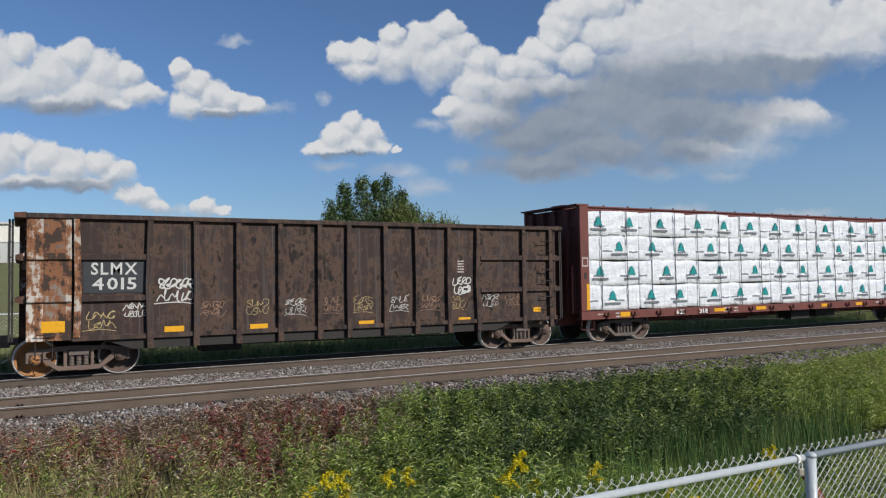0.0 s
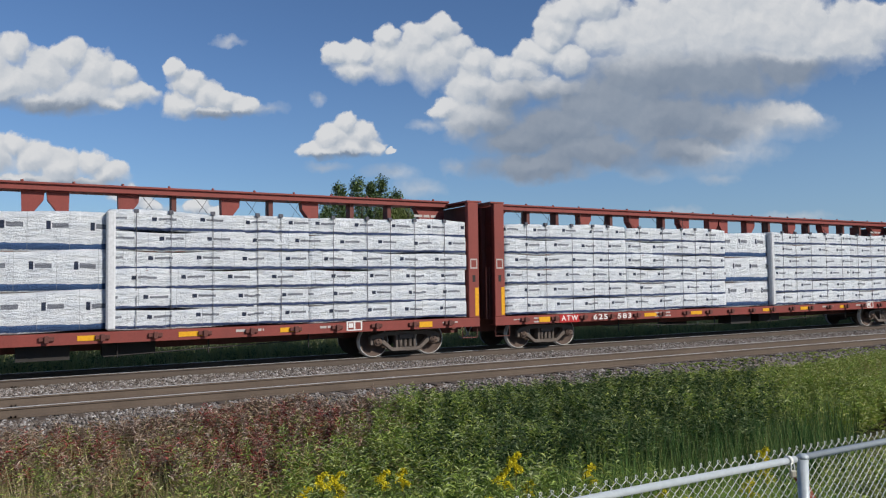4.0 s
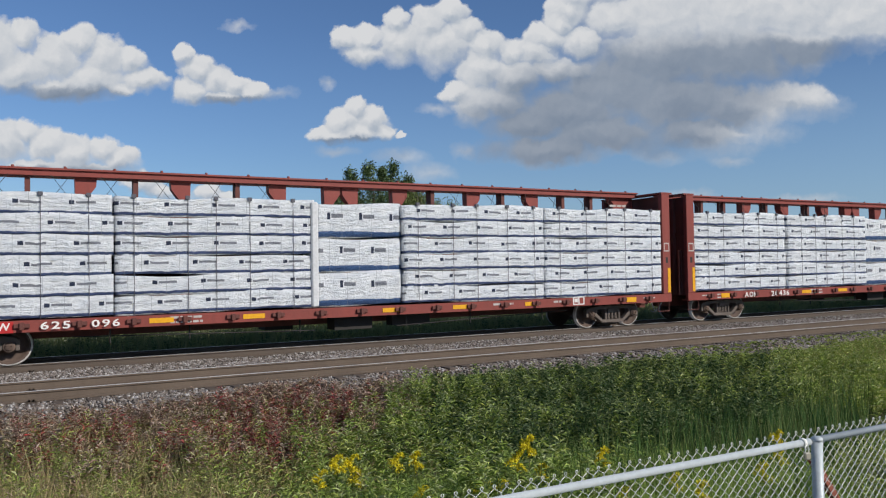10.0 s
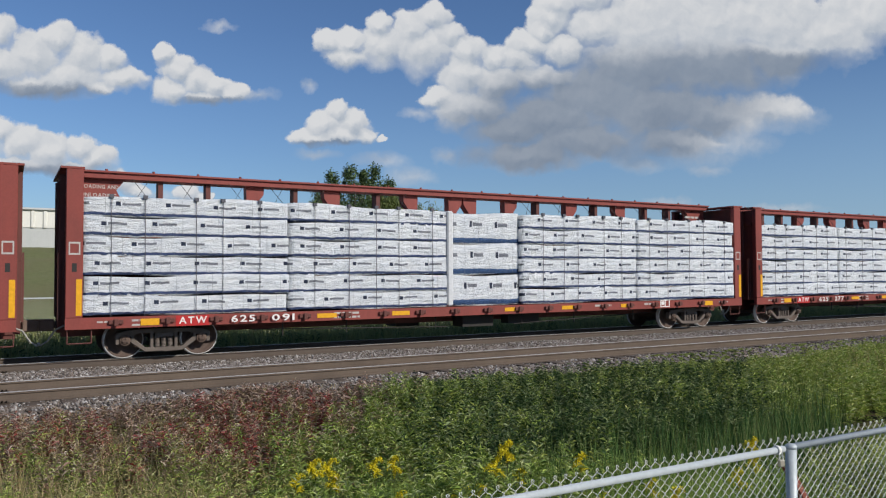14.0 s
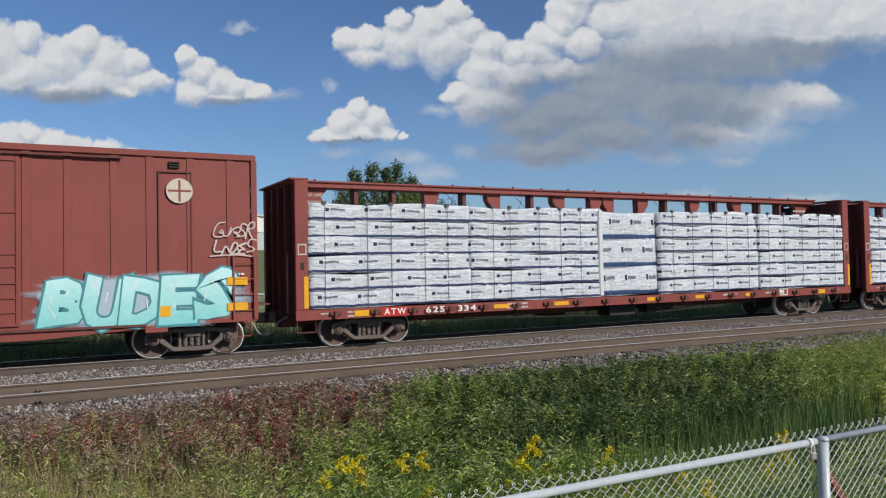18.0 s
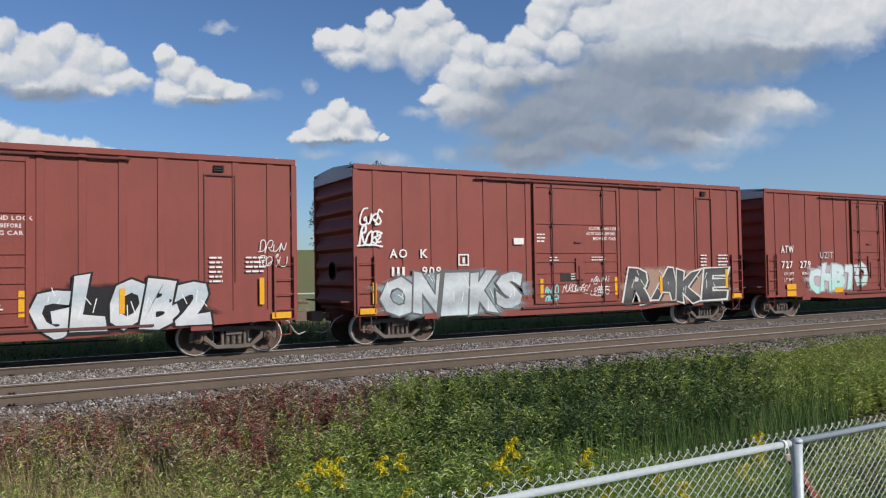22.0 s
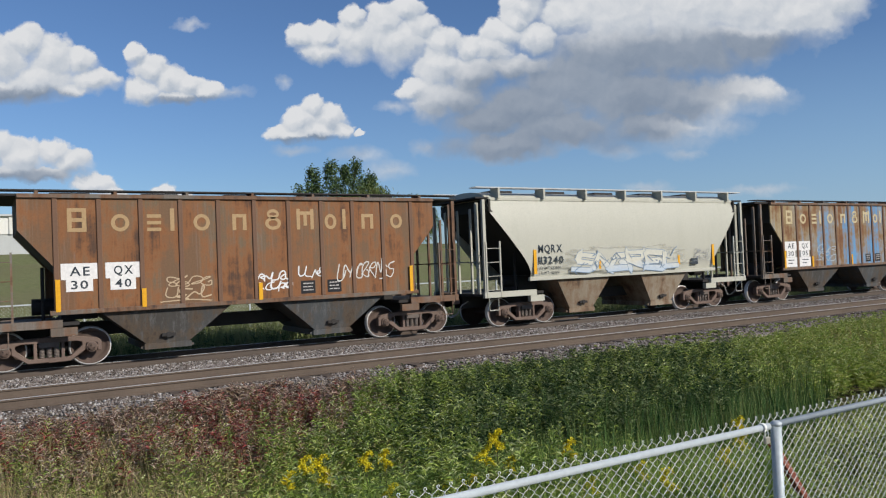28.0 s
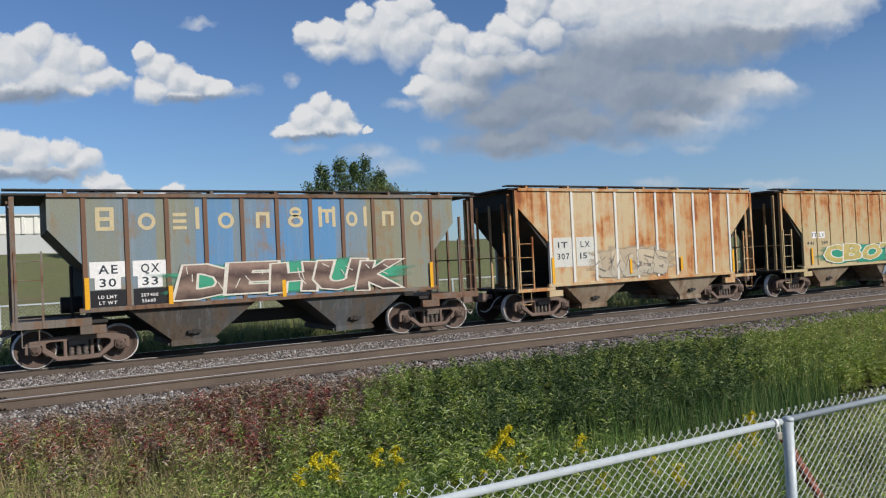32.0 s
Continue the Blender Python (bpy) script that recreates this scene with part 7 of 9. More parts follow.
# -- covered hoppers --
def hopper(label, left, right, mat, ribmat, g):
    """A covered hopper. g: zt eave, xt half length at the eave, ze height of the end sheet's foot, xs half length of the lower side, zs top of the lower side edge, zb side foot, ribs, bays, round."""
    h = (right - left) / 2
    car = thing("covered_hopper", label, "hopper car", "covered hoppers of the train")
    zt, xt, ze, xs, zs, zb = g["zt"], g["xt"], g["ze"], g["xs"], g["zs"], g["zb"]
    dark = g.get("dark", M_BLACK)
    frame_mat = g.get("frame", mat)
    left_edge = [(-xt, zt), (-xt, ze), (-xs, zs), (-xs, zb)]
    if g.get("round"):
        left_edge = [(-xt, zt), (-xt, ze)] + [(-xt + (xt - xs) * math.sin(k * math.pi / 12), zs + (ze - zs) * (1 - k / 6) ** 1.6 * 1.0) for k in range(1, 6)] + [(-xs, zs), (-xs, zb)]
    poly = left_edge + [(-x, z) for x, z in left_edge[::-1]]
    for s in (-1, 1):
        bm = bmesh.new()
        if g.get("round"):
            # side bulges: rows of the outline at several heights
            rows = []
            for k in range(13):
                z = zb + (zt - zb) * k / 12
                xa = xs if z <= zs else xt
                for (x0, z0), (x1, z1) in zip(left_edge, left_edge[1:]):
                    if min(z0, z1) <= z <= max(z0, z1) and z0 != z1:
                        xa = -(x0 + (x1 - x0) * (z - z0) / (z1 - z0))
                y = W - 0.22 * abs((k - 5) / 7) ** 2.2
                rows.append([bm.verts.new((xa * f, s * y, z)) for f in (-1, -0.5, 0, 0.5, 1)])
            for a, b in zip(rows, rows[1:]):
                for i in range(4):
                    bm.faces.new((a[i], a[i + 1], b[i + 1], b[i]))
            part("side_sheet", bm, mat, car, "smooth curved side", 0.0, True)
        else:
            prism(bm, poly, *sorted((s * (W - 0.10), s * (W - 0.05))))
            part("side_sheet", bm, mat, car)
        solid("side_sill", [(-xs - 0.1, xs + 0.1, *sorted((s * (W - 0.11), s * (W + 0.005))), zb - 0.06, zb + 0.05)], frame_mat, car, "", 0.01)
        solid("eave_rail", [(-xt, xt, *sorted((s * (W - 0.13 - (0.2 if g.get("round") else 0)), s * (W + 0.01 - (0.2 if g.get("round") else 0)))), zt - 0.04, zt + 0.06)], frame_mat, car, "", 0.01)
        if g["ribs"]:
            n = g["ribs"]
            bm = bmesh.new()
            prism(bm, [(-0.062, 0.06), (-0.052, -0.036), (0.052, -0.036), (0.062, 0.06)], zb + 0.05, zt - 0.04, "z")
            rib = mesh_of("rib", bm, ribmat, 0.008)
            for k in range(n):
                x = -xs + 0.05 + k * (2 * xs - 0.1) / (n - 1)
                r = part("rib", rib, None, car)
                r.matrix_local = pose(x, s * (W - 0.052), 0)
    # ends: upper sheet and slope sheet
    for s in (-1, 1):
        bm = bmesh.new()
        yw = W - 0.11
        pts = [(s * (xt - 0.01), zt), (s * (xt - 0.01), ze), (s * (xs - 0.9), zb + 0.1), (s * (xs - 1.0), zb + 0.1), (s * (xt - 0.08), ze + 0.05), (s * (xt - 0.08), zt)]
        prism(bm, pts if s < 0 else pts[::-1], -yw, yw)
        part("slope_sheet", bm, g.get("slope", dark), car, "sloping hopper end with its shade put into the dark colour")
        xe = s * (h - 0.08)
        bm = bmesh.new()
        box(bm, *sorted((s * (xs - 0.5), s * h)), -W + 0.1, W - 0.1, 1.02, 1.10)
        box(bm, *sorted((s * (xs - 0.5), s * h)), -0.25, 0.25, 0.62, 1.02)
        box(bm, *sorted((s * (xs - 1.0), s * (xs - 0.2))), -0.5, 0.5, 1.1, 1.6)
        part("end_floor", bm, dark, car)
        for a in (-1, 1):
            solid("corner_post", [(xe - 0.05, xe + 0.05, *sorted((a * (W - 0.12), a * (W - 0.02))), 1.0, zt - 0.02)], frame_mat, car)
            solid("sill_step", [(*sorted((s * (xs - 0.15), s * h)), *sorted((a * (W - 0.12), a * (W - 0.0))), 0.98, zb - 0.065 if zb < 1.25 else 1.16)], frame_mat, car)
            solid("bolster_end", [(*sorted((s * (xs - 0.45), s * (xs + 0.1))), *sorted((a * (W - 0.15), a * (W + 0.002))), 0.78, 0.975)], frame_mat, car)
        for y in (-0.75, 0.0, 0.75):
            solid("end_post", [(xe - 0.03, xe + 0.03, y - 0.035, y + 0.035, 1.1, ze + (zt - ze) * 0.3)], frame_mat, car)
        ladder(car, s * (h - 0.62) - 0.0, s * (h - 0.10), -W + 0.02, 1.0, 2.75, 4, frame_mat)
        ladder(car, xe + s * 0.06 - 0.03, xe + s * 0.06 + 0.03, -W + 0.35, 1.1, zt - 0.1, 8, frame_mat)
        solid("end_rail", [(xe - 0.02, xe + 0.02, -W + 0.12, W - 0.12, 2.1, 2.14)], frame_mat, car)
        stirrup(car, s * (h - 0.36), -W + 0.06, 1.0, frame_mat)
        coupler(car, s * h, s, 0.58)
        truck(car, s * g["tc"], "rust")
        bm = bmesh.new()
        rod(bm, (s * (xs + 0.2), -0.9, 1.1), (s * (xs + 0.2), -0.9, 2.4), 0.04, 8)
        lathe(bm, [(0.0, -0.16), (0.2, -0.16), (0.2, 0.3), (0.0, 0.3)], 12, "x", (s * (xs + 0.25), -0.4, 1.45))
        part("brake_cylinder", bm, dark, car)
        solid("roof_overhang", [(*sorted((s * (xt - 0.05), s * (h + 0.12))), -W + 0.15, W - 0.15, zt + 0.02, zt + 0.07)], dark, car)
    # roof, hatches, running boards
    bm = bmesh.new()
    rh = 0.30 if g.get("round") else 0.12
    inset = 0.2 if g.get("round") else 0.0
    pr = [(-W + 0.06 + inset, zt), (W - 0.06 - inset, zt)] + [((W - 0.06 - inset) * math.cos(k * math.pi / 8), zt + 0.02 + rh * math.sin(k * math.pi / 8)) for k in range(0, 9)]
    prism(bm, pr, -xt, xt, "x")
    part("roof", bm, g.get("roof", mat), car)
    for k in range(5):
        x = -xt * 0.78 + k * xt * 0.39
        solid("roof_hatch", [(x - 0.45, x + 0.45, -0.38, 0.38, zt + rh, zt + rh + 0.09)], dark, car, "", 0.02)
    for a in (-1, 1):
        y = a * (W - 0.32)
        bm = bmesh.new()
        zr = zt + (0.36 if g.get("round") else 0.14)
        for k in range(4):
            box(bm, -h - 0.1, h + 0.1, y - 0.17 + k * 0.095, y - 0.12 + k * 0.095, zr, zr + 0.035)
        part("running_board", bm, g.get("board", dark), car, "steel grating walkway along the roof")
        for k in range(7):
            x = -xt + 0.4 + k * (2 * xt - 0.8) / 6
            solid("board_bracket", [(x - 0.035, x + 0.035, y - 0.24, y + 0.2, zt + 0.02, zr - 0.002)], frame_mat, car)
    # discharge bays
    for x in g["bays"]:
        bm = bmesh.new()
        w1, w0, z1, z0 = g["bw"], 0.5, zb - 0.065, 0.30
        top = [bm.verts.new((x + a, b, z1)) for a, b in ((-w1, -W + 0.12), (w1, -W + 0.12), (w1, W - 0.12), (-w1, W - 0.12))]
        bot = [bm.verts.new((x + a, b, z0 + 0.12)) for a, b in ((-w0, -W + 0.32), (w0, -W + 0.32), (w0, W - 0.32), (-w0, W - 0.32))]
        for i in range(4):
            j = (i + 1) % 4
            bm.faces.new((bot[i], bot[j], top[j], top[i]))
        bm.faces.new(bot[::-1])
        part("discharge_bay", bm, g.get("bay", mat), car)
        solid("outlet_gate", [(x - 0.55, x + 0.55, -W + 0.30, W - 0.30, z0 - 0.02, z0 + 0.12), (x - 0.62, x + 0.62, -W + 0.36, -W + 0.42, z0 + 0.0, z0 + 0.06)], g.get("bay", mat), car)
        bm = bmesh.new()
        lathe(bm, [(0.0, -0.06), (0.07, -0.06), (0.07, 0.0)], 8, "y", (x, -W + 0.24, 0.62))
        box(bm, x - 0.16, x + 0.16, -W + 0.19, -W + 0.24, 0.58, 0.66)
        part("gate_crank", bm, dark, car)
    solid("centre_sill", [(-h, h, -0.22, 0.22, 0.66, 1.0)], dark, car)
    return enlist(car, left, right)


def faded(name, blue, tan, at, shift):
    return rusty(name, blue, tan, (0.22, 0.145, 0.075), (0.15, 0.065, 0.03), at, shift, ends=0.12)


M_BMBLUE = faded("faded_blue_a", (0.085, 0.21, 0.38), (0.20, 0.20, 0.145), 0.56, 3.0)
M_BMGREY = rusty("faded_grey_blue", (0.13, 0.20, 0.245), (0.175, 0.155, 0.11), (0.175, 0.13, 0.08), (0.12, 0.065, 0.038), 0.555, 9.0, grain=1.2, ends=0.13)
M_BMBLUE2 = faded("faded_blue_b", (0.10, 0.24, 0.42), (0.30, 0.23, 0.12), 0.50, 17.0)
M_BMRUST = rusty("all_rust_brown", (0.15, 0.080, 0.043), (0.135, 0.102, 0.065), (0.22, 0.092, 0.036), (0.078, 0.045, 0.030), 0.50, 6.0)
M_RIBRUST = worn("rib_rust", (0.15, 0.085, 0.055), (0.10, 0.065, 0.045), 0.7, 0.7, 0.5)
M_RIBWHITE = worn("rib_pale", (0.58, 0.57, 0.53), (0.42, 0.33, 0.22), 0.6, 0.5, 0.4)
M_BAYBLUE = rusty("bay_slate", (0.075, 0.085, 0.092), (0.06, 0.055, 0.05), (0.09, 0.065, 0.045), (0.04, 0.034, 0.03), 0.53, 12.0, 1.4, grain=1.5)
M_BAYTAN = rusty("bay_tan", (0.25, 0.205, 0.15), (0.17, 0.135, 0.095), (0.16, 0.10, 0.06), (0.075, 0.055, 0.042), 0.50, 15.0, 1.4, grain=1.5)
# shade below the hopper ends put into a near-black base, with some streaks
M_SHADESLOPE = worn("slope_shade", (0.035, 0.033, 0.03), (0.06, 0.05, 0.04), 0.7, 0.6, 0.4)
M_FRAMEBM = rusty("frame_brown_grey", (0.15, 0.13, 0.11), (0.105, 0.08, 0.062), (0.16, 0.085, 0.048), (0.07, 0.046, 0.036), 0.51, 5.0, 0.7, grain=2.0)
M_TANB = rusty("tan_hopper_rust_b", (0.40, 0.32, 0.185), (0.36, 0.27, 0.14), (0.38, 0.16, 0.055), (0.21, 0.07, 0.025), 0.535, 21.0, 0.86, 0.65, top=0.05, grain=1.6)

G_BM = dict(zt=4.03, xt=5.32, ze=3.25, xs=4.62, zs=2.40, zb=1.33, ribs=11, bays=(-2.15, 2.15), bw=1.5, tc=4.73, frame=M_FRAMEBM, bay=M_BAYBLUE, dark=M_BLACK, slope=M_SHADESLOPE, roof=M_FRAMEBM)
G_PS = dict(zt=4.27, xt=5.75, ze=3.70, xs=4.68, zs=2.55, zb=1.15, ribs=12, bays=(-2.3, 2.3), bw=1.35, tc=4.72, dark=M_BLACK, slope=M_SHADESLOPE)
# the faded line name: place, kind of shape, width
NAMES = [(-4.12, "slab", 0.40), (-3.2, "ring", 0.40), (-2.44, "pair", 0.32), (-2.02, "post", 0.12), (-1.32, "ring", 0.40), (-0.38, "arch", 0.36), (0.5, "knot", 0.42), (1.38, "gate", 0.48), (2.10, "ring", 0.34), (2.50, "post", 0.11), (3.2, "arch", 0.36), (4.1, "ring", 0.38)]


def name_blocks(car, mat):
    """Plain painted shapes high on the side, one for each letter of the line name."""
    y0, y1, z = -W + 0.043, -W + 0.047, 3.20
    for x, kind, w in NAMES:
        h, t, q = (0.56 if kind in ("slab", "gate", "knot", "post") else 0.42), 0.095, w / 2
        bm = bmesh.new()
        if kind in ("ring", "knot"):
            n = 24
            for cz, r in ((z + h / 2, h / 2),) if kind == "ring" else ((z + 0.17, 0.17), (z + 0.42, 0.13)):
                rings = [[bm.verts.new((x + (q - k) * (1 if kind == "ring" else r / 0.17) * math.cos(a * 2 * math.pi / n), y0, cz + (r - k) * math.sin(a * 2 * math.pi / n))) for a in range(n)] for k in (0.0, t * 0.9)]
                for a in range(n):
                    bm.faces.new((rings[0][a], rings[0][(a + 1) % n], rings[1][(a + 1) % n], rings[1][a]))
        elif kind == "post":
            box(bm, x - t / 2, x + t / 2, y0, y1, z, z + h)
        elif kind == "pair":
            for k in (0, 0.165, 0.33):
                box(bm, x - q, x + q, y0, y1, z + k, z + k + 0.085)
        else:
            box(bm, x - q, x - q + t, y0, y1, z, z + h)
            box(bm, x + q - t, x + q, y0, y1, z, z + h)
            for k in {"slab": (0, 0.235, 0.47), "arch": (h - 0.09,), "gate": (h - 0.16,)}[kind]:
                box(bm, x - q + t, x + q - t, y0, y1, z + k, z + k + 0.09)
            if kind == "gate":
                box(bm, x - t / 2, x + t / 2, y0, y1, z + 0.1, z + h - 0.16)
        part("name_block", bm, mat, car)


def bm_marks(c, num, dark_panel):
    white = M_WHITE
    for i, (a, b) in enumerate((("AE", "30"), ("QX", num))):
        x = -4.1 + i * 0.93
        solid("mark_panel", [(x - 0.38, x + 0.38, -W + 0.042, -W + 0.047, 2.08, 2.46), (x - 0.28, x + 0.28, -W + 0.042, -W + 0.047, 1.80, 2.08)], white, c, "white stencil panel")
        lettering(a, 0.30, x - 0.20, -W + 0.041, 2.17, paint("ink", (0.04, 0.05, 0.06)), c, width=0.42)
        lettering(b, 0.28, x - 0.18, -W + 0.041, 1.86, paint("ink", (0.04, 0.05, 0.06)), c, width=0.36)
        if dark_panel == "dark":
            solid("weight_panel", [(x - 0.38, x + 0.38, -W + 0.042, -W + 0.047, 1.36, 1.78)], paint("plate_black", (0.02, 0.02, 0.022)), c, "black weight panel")
            lettering("LD LMT" if i == 0 else "207400", 0.11, x - 0.22, -W + 0.040, 1.58, M_WHITE, c)
            lettering("LT WT" if i == 0 else "55600", 0.11, x - 0.2, -W + 0.040, 1.44, M_WHITE, c)
        elif dark_panel == "white":
            solid("weight_panel", [(x - 0.38, x + 0.38, -W + 0.042, -W + 0.047, 1.4, 1.795)], white, c, "white weight panel")
            bars(c, x - 0.2, 1.70, [0.4, 0.3], 0.05, 0.08, paint("ink", (0.04, 0.05, 0.06)), -W + 0.042)
    for x in (-4.55, -2.72, 0.1, 4.5):
        reflector(c, x, 1.72 if abs(x) > 4 else 1.58, 0.10, 0.75 if abs(x) > 4 else 0.45, -W - 0.004)
    for x in (1.4, 2.15):
        solid("data_box", [(x - 0.2, x + 0.2, -W + 0.043, -W + 0.047, 1.45, 1.8)], paint("plate_black", (0.02, 0.02, 0.022)), c)
        bars(c, x - 0.14, 1.74, [0.28, 0.26, 0.28], 0.04, 0.05, M_GREYMARK, -W + 0.042)


def hoppers():
    cream = paint("aged_cream", (0.52, 0.43, 0.26))
    c = hopper("weathered grey-blue covered hopper with white graffiti", -328.46, -316.30, M_BMGREY, M_RIBRUST, G_BM)
    name_blocks(c, cream)
    bm_marks(c, "22", "none")
    graffiti(c, -2.6, 1.3, 1.40, 2.2, 4, [BLK, WHT, WHT, WHT], 61, word="NORD", tones=[(0.52, 0.50, 0.44), (0.58, 0.56, 0.50), (0.52, 0.42, 0.14)], halo=("mustard", (0.45, 0.33, 0.06)), y=-W + 0.014)
    lettering("BRAL", 0.36, -0.1, -0.226, 0.68, M_GREYMARK, c, "tag", 1.1)
    graffiti(c, 2.1, 4.6, 1.55, 2.5, 4, [BLK, WHT, WHT, WHT], 64, word="ENOS", tones=[(0.46, 0.56, 0.60), (0.58, 0.64, 0.65)], y=-W + 0.014)

    c = hopper("faded blue covered hopper with rust streaks", -341.90, -329.90, M_BMBLUE2, M_RIBRUST, G_BM)
    name_blocks(c, cream)
    bm_marks(c, "05", "white")
    wild(c, 2.9, 4.2, 1.45, 2.1, 2, ("pale_grey", (0.52, 0.53, 0.54)), [(0.34, 0.40, 0.33), (0.42, 0.48, 0.40)], 66, None, None, WHT, y=-W + 0.03, fat=0.3, edge=0.02)
    tag(c, -2.4, -1.2, 1.6, 2.3, 2, ("dusty_blue", (0.36, 0.42, 0.46)), 5, -W + 0.045, 0.05)

    g = dict(zt=4.10, xt=5.75, ze=3.72, xs=4.25, zs=1.75, zb=1.50, ribs=0, bays=(-2.0, 1.75), bw=1.15, tc=4.18, round=True, dark=M_BLACK, slope=M_SHADESLOPE, board=M_ROOFGREY, bay=M_BAYTAN)
    c = hopper("cream smooth-sided covered hopper with blue-white graffiti", -355.10, -342.95, M_CREAM, M_CREAM, g)
    ink = paint("ink", (0.04, 0.05, 0.06))
    lettering("MQRX", 0.36, -3.98, -W - 0.012, 2.35, ink, c, width=0.98)
    lettering("113240", 0.34, -3.98, -W - 0.012, 1.98, ink, c, width=1.02)
    lettering("LD LMT 233000", 0.12, -3.98, -W + 0.004, 1.80, ink, c)
    lettering("LT WT  53000", 0.12, -3.98, -W + 0.010, 1.64, ink, c)
    wild(c, -2.5, 2.3, 1.62, 2.35, 6, ("steel_blue", (0.16, 0.24, 0.34)), [(0.40, 0.46, 0.52), (0.52, 0.50, 0.42), (0.48, 0.47, 0.40)], 71, ("pale_stone", (0.47, 0.46, 0.39)), None, ("steel_blue", (0.16, 0.24, 0.34)), y=-W - 0.012, fat=0.26, edge=0.02)
    tag(c, 3.2, 4.0, 1.9, 2.35, 4, ("pencil", (0.25, 0.26, 0.28)), 12, -W - 0.012, 0.025)
    for x in (-4.12, 4.25):
        reflector(c, x, 2.05, 0.12, 0.8, -W - 0.012)
    for x in (-1.4, 0.8, 2.4):
        reflector(c, x, 1.9, 0.10, 0.36, -W - 0.012)
    solid("data_box", [(3.05, 3.4, -W - 0.012, -W - 0.004, 1.72, 1.95)], ink, c)

    c = hopper("rust-brown covered hopper with white tags", -368.20, -356.05, M_BMRUST, M_RIBRUST, G_BM)
    name_blocks(c, paint("rusty_cream", (0.40, 0.27, 0.14)))
    bm_marks(c, "40", "none")
    tag(c, -2.3, -1.2, 1.5, 2.1, 3, ("sand", (0.50, 0.38, 0.25)), 1, -W + 0.045, 0.05)
    tag(c, 0.0, 0.9, 1.6, 2.1, 4, WHT, 2, -W + 0.045, 0.06)
    tag(c, 1.1, 1.8, 1.9, 2.2, 3, WHT, 3, -W + 0.045, 0.05)
    tag(c, 2.2, 3.9, 1.8, 2.35, 6, ("bone_white", (0.60, 0.58, 0.54)), 4, -W + 0.045, 0.05)

    c = hopper("pale grey-green ribbed covered hopper with small tags", -381.68, -369.55, M_MINT, M_MINT, dict(G_PS, board=M_BLACK, bay=M_BAYTAN))
    for i, (a, b) in enumerate((("MW", "302"), ("CX", "261"))):
        x = -3.47 + i * 0.88
        solid("mark_panel", [(x - 0.33, x + 0.33, -W + 0.042, -W + 0.047, 1.75, 2.62)], paint("pale_cream", (0.55, 0.55, 0.46)), c)
        lettering(a, 0.28, x - 0.2, -W + 0.041, 2.20, ink, c, width=0.42)
        lettering(b, 0.26, x - 0.22, -W + 0.041, 1.88, ink, c, width=0.44)
    tag(c, 0.0, 0.75, 1.6, 2.2, 3, ("violet_ink", (0.12, 0.10, 0.30)), 1, -W + 0.045, 0.05)
    tag(c, 1.75, 2.4, 1.4, 1.9, 3, WHT, 3, -W + 0.045, 0.06)
    tag(c, 3.3, 3.95, 1.75, 2.1, 3, ("ink_black", (0.03, 0.03, 0.035)), 4, -W + 0.045, 0.05)
    for i, x in enumerate((-3.6, -2.75, -1.9)):
        tag(c, x - 0.35, x + 0.35, 1.25, 1.6, 3, WHT, 30 + i, -W + 0.045, 0.05)
    for x in (-4.3, -2.5, -0.9, 0.8, 2.55, 4.3):
        reflector(c, x, 1.32 if abs(x) < 4 else 1.42, 0.42, 0.10 if abs(x) < 4 else 0.22, -W - 0.004 + 0.05)
    solid("data_box", [(2.5, 2.85, -W + 0.04, -W + 0.047, 1.55, 1.78)], ink, c)

    c = hopper("rust-streaked tan covered hopper with green-white graffiti", -394.35, -383.15, M_TANB, M_TANB, dict(G_PS, xt=5.35, xs=4.22, ribs=10, tc=4.35, board=M_BLACK, bay=M_BAYTAN))
    for i, x in enumerate((-3.42, -2.95)):
        solid("mark_panel", [(x - 0.2, x + 0.2, -W + 0.042, -W + 0.047, 2.35, 2.62)], M_WHITE, c)
        lettering("IT" if i == 0 else "LX", 0.24, x - 0.16, -W + 0.041, 2.40, ink, c, width=0.32)
    lettering("441", 0.20, -3.95, -W + 0.045, 2.08, ink, c, width=0.44)
    lettering("289", 0.20, -3.0, -W + 0.045, 2.08, ink, c, width=0.44)
    graffiti(c, -2.9, 3.9, 1.22, 2.05, 5, [("off_white", (0.66, 0.64, 0.58)), WHT, WHT, ("bottle_green", (0.03, 0.26, 0.17))], 81, word="CBOTS", tones=[(0.34, 0.27, 0.09), (0.42, 0.34, 0.12), (0.40, 0.32, 0.12)], halo=("bottle_green", (0.03, 0.26, 0.17)), y=-W + 0.014, drop=("bottle_green", (0.03, 0.26, 0.17)))
    tag(c, 4.2, 5.0, 3.0, 3.6, 4, ("ink_black", (0.03, 0.03, 0.035)), 7, -W + 0.045, 0.03)
    reflector(c, -3.7, 1.6, 0.1, 0.7, -W - 0.0)
    graffiti(c, 1.65, 2.95, -0.26, 0.26, 3, [BLK, SIL, SIL, WHT], 83, word="PBK", tones=[(0.16, 0.21, 0.25), (0.24, 0.29, 0.33)], y=0.0, label="small blue-grey tag on the discharge bay").matrix_local = pose(0, -W + 0.20, 0.78, 17, 0, 0)

    c = hopper("tan covered hopper with pale ribs and heavy rust streaks", -407.22, -396.02, M_TAN, M_RIBWHITE, dict(G_PS, xt=5.45, xs=4.30, ribs=10, tc=4.35, board=M_BLACK, bay=M_BAYTAN))
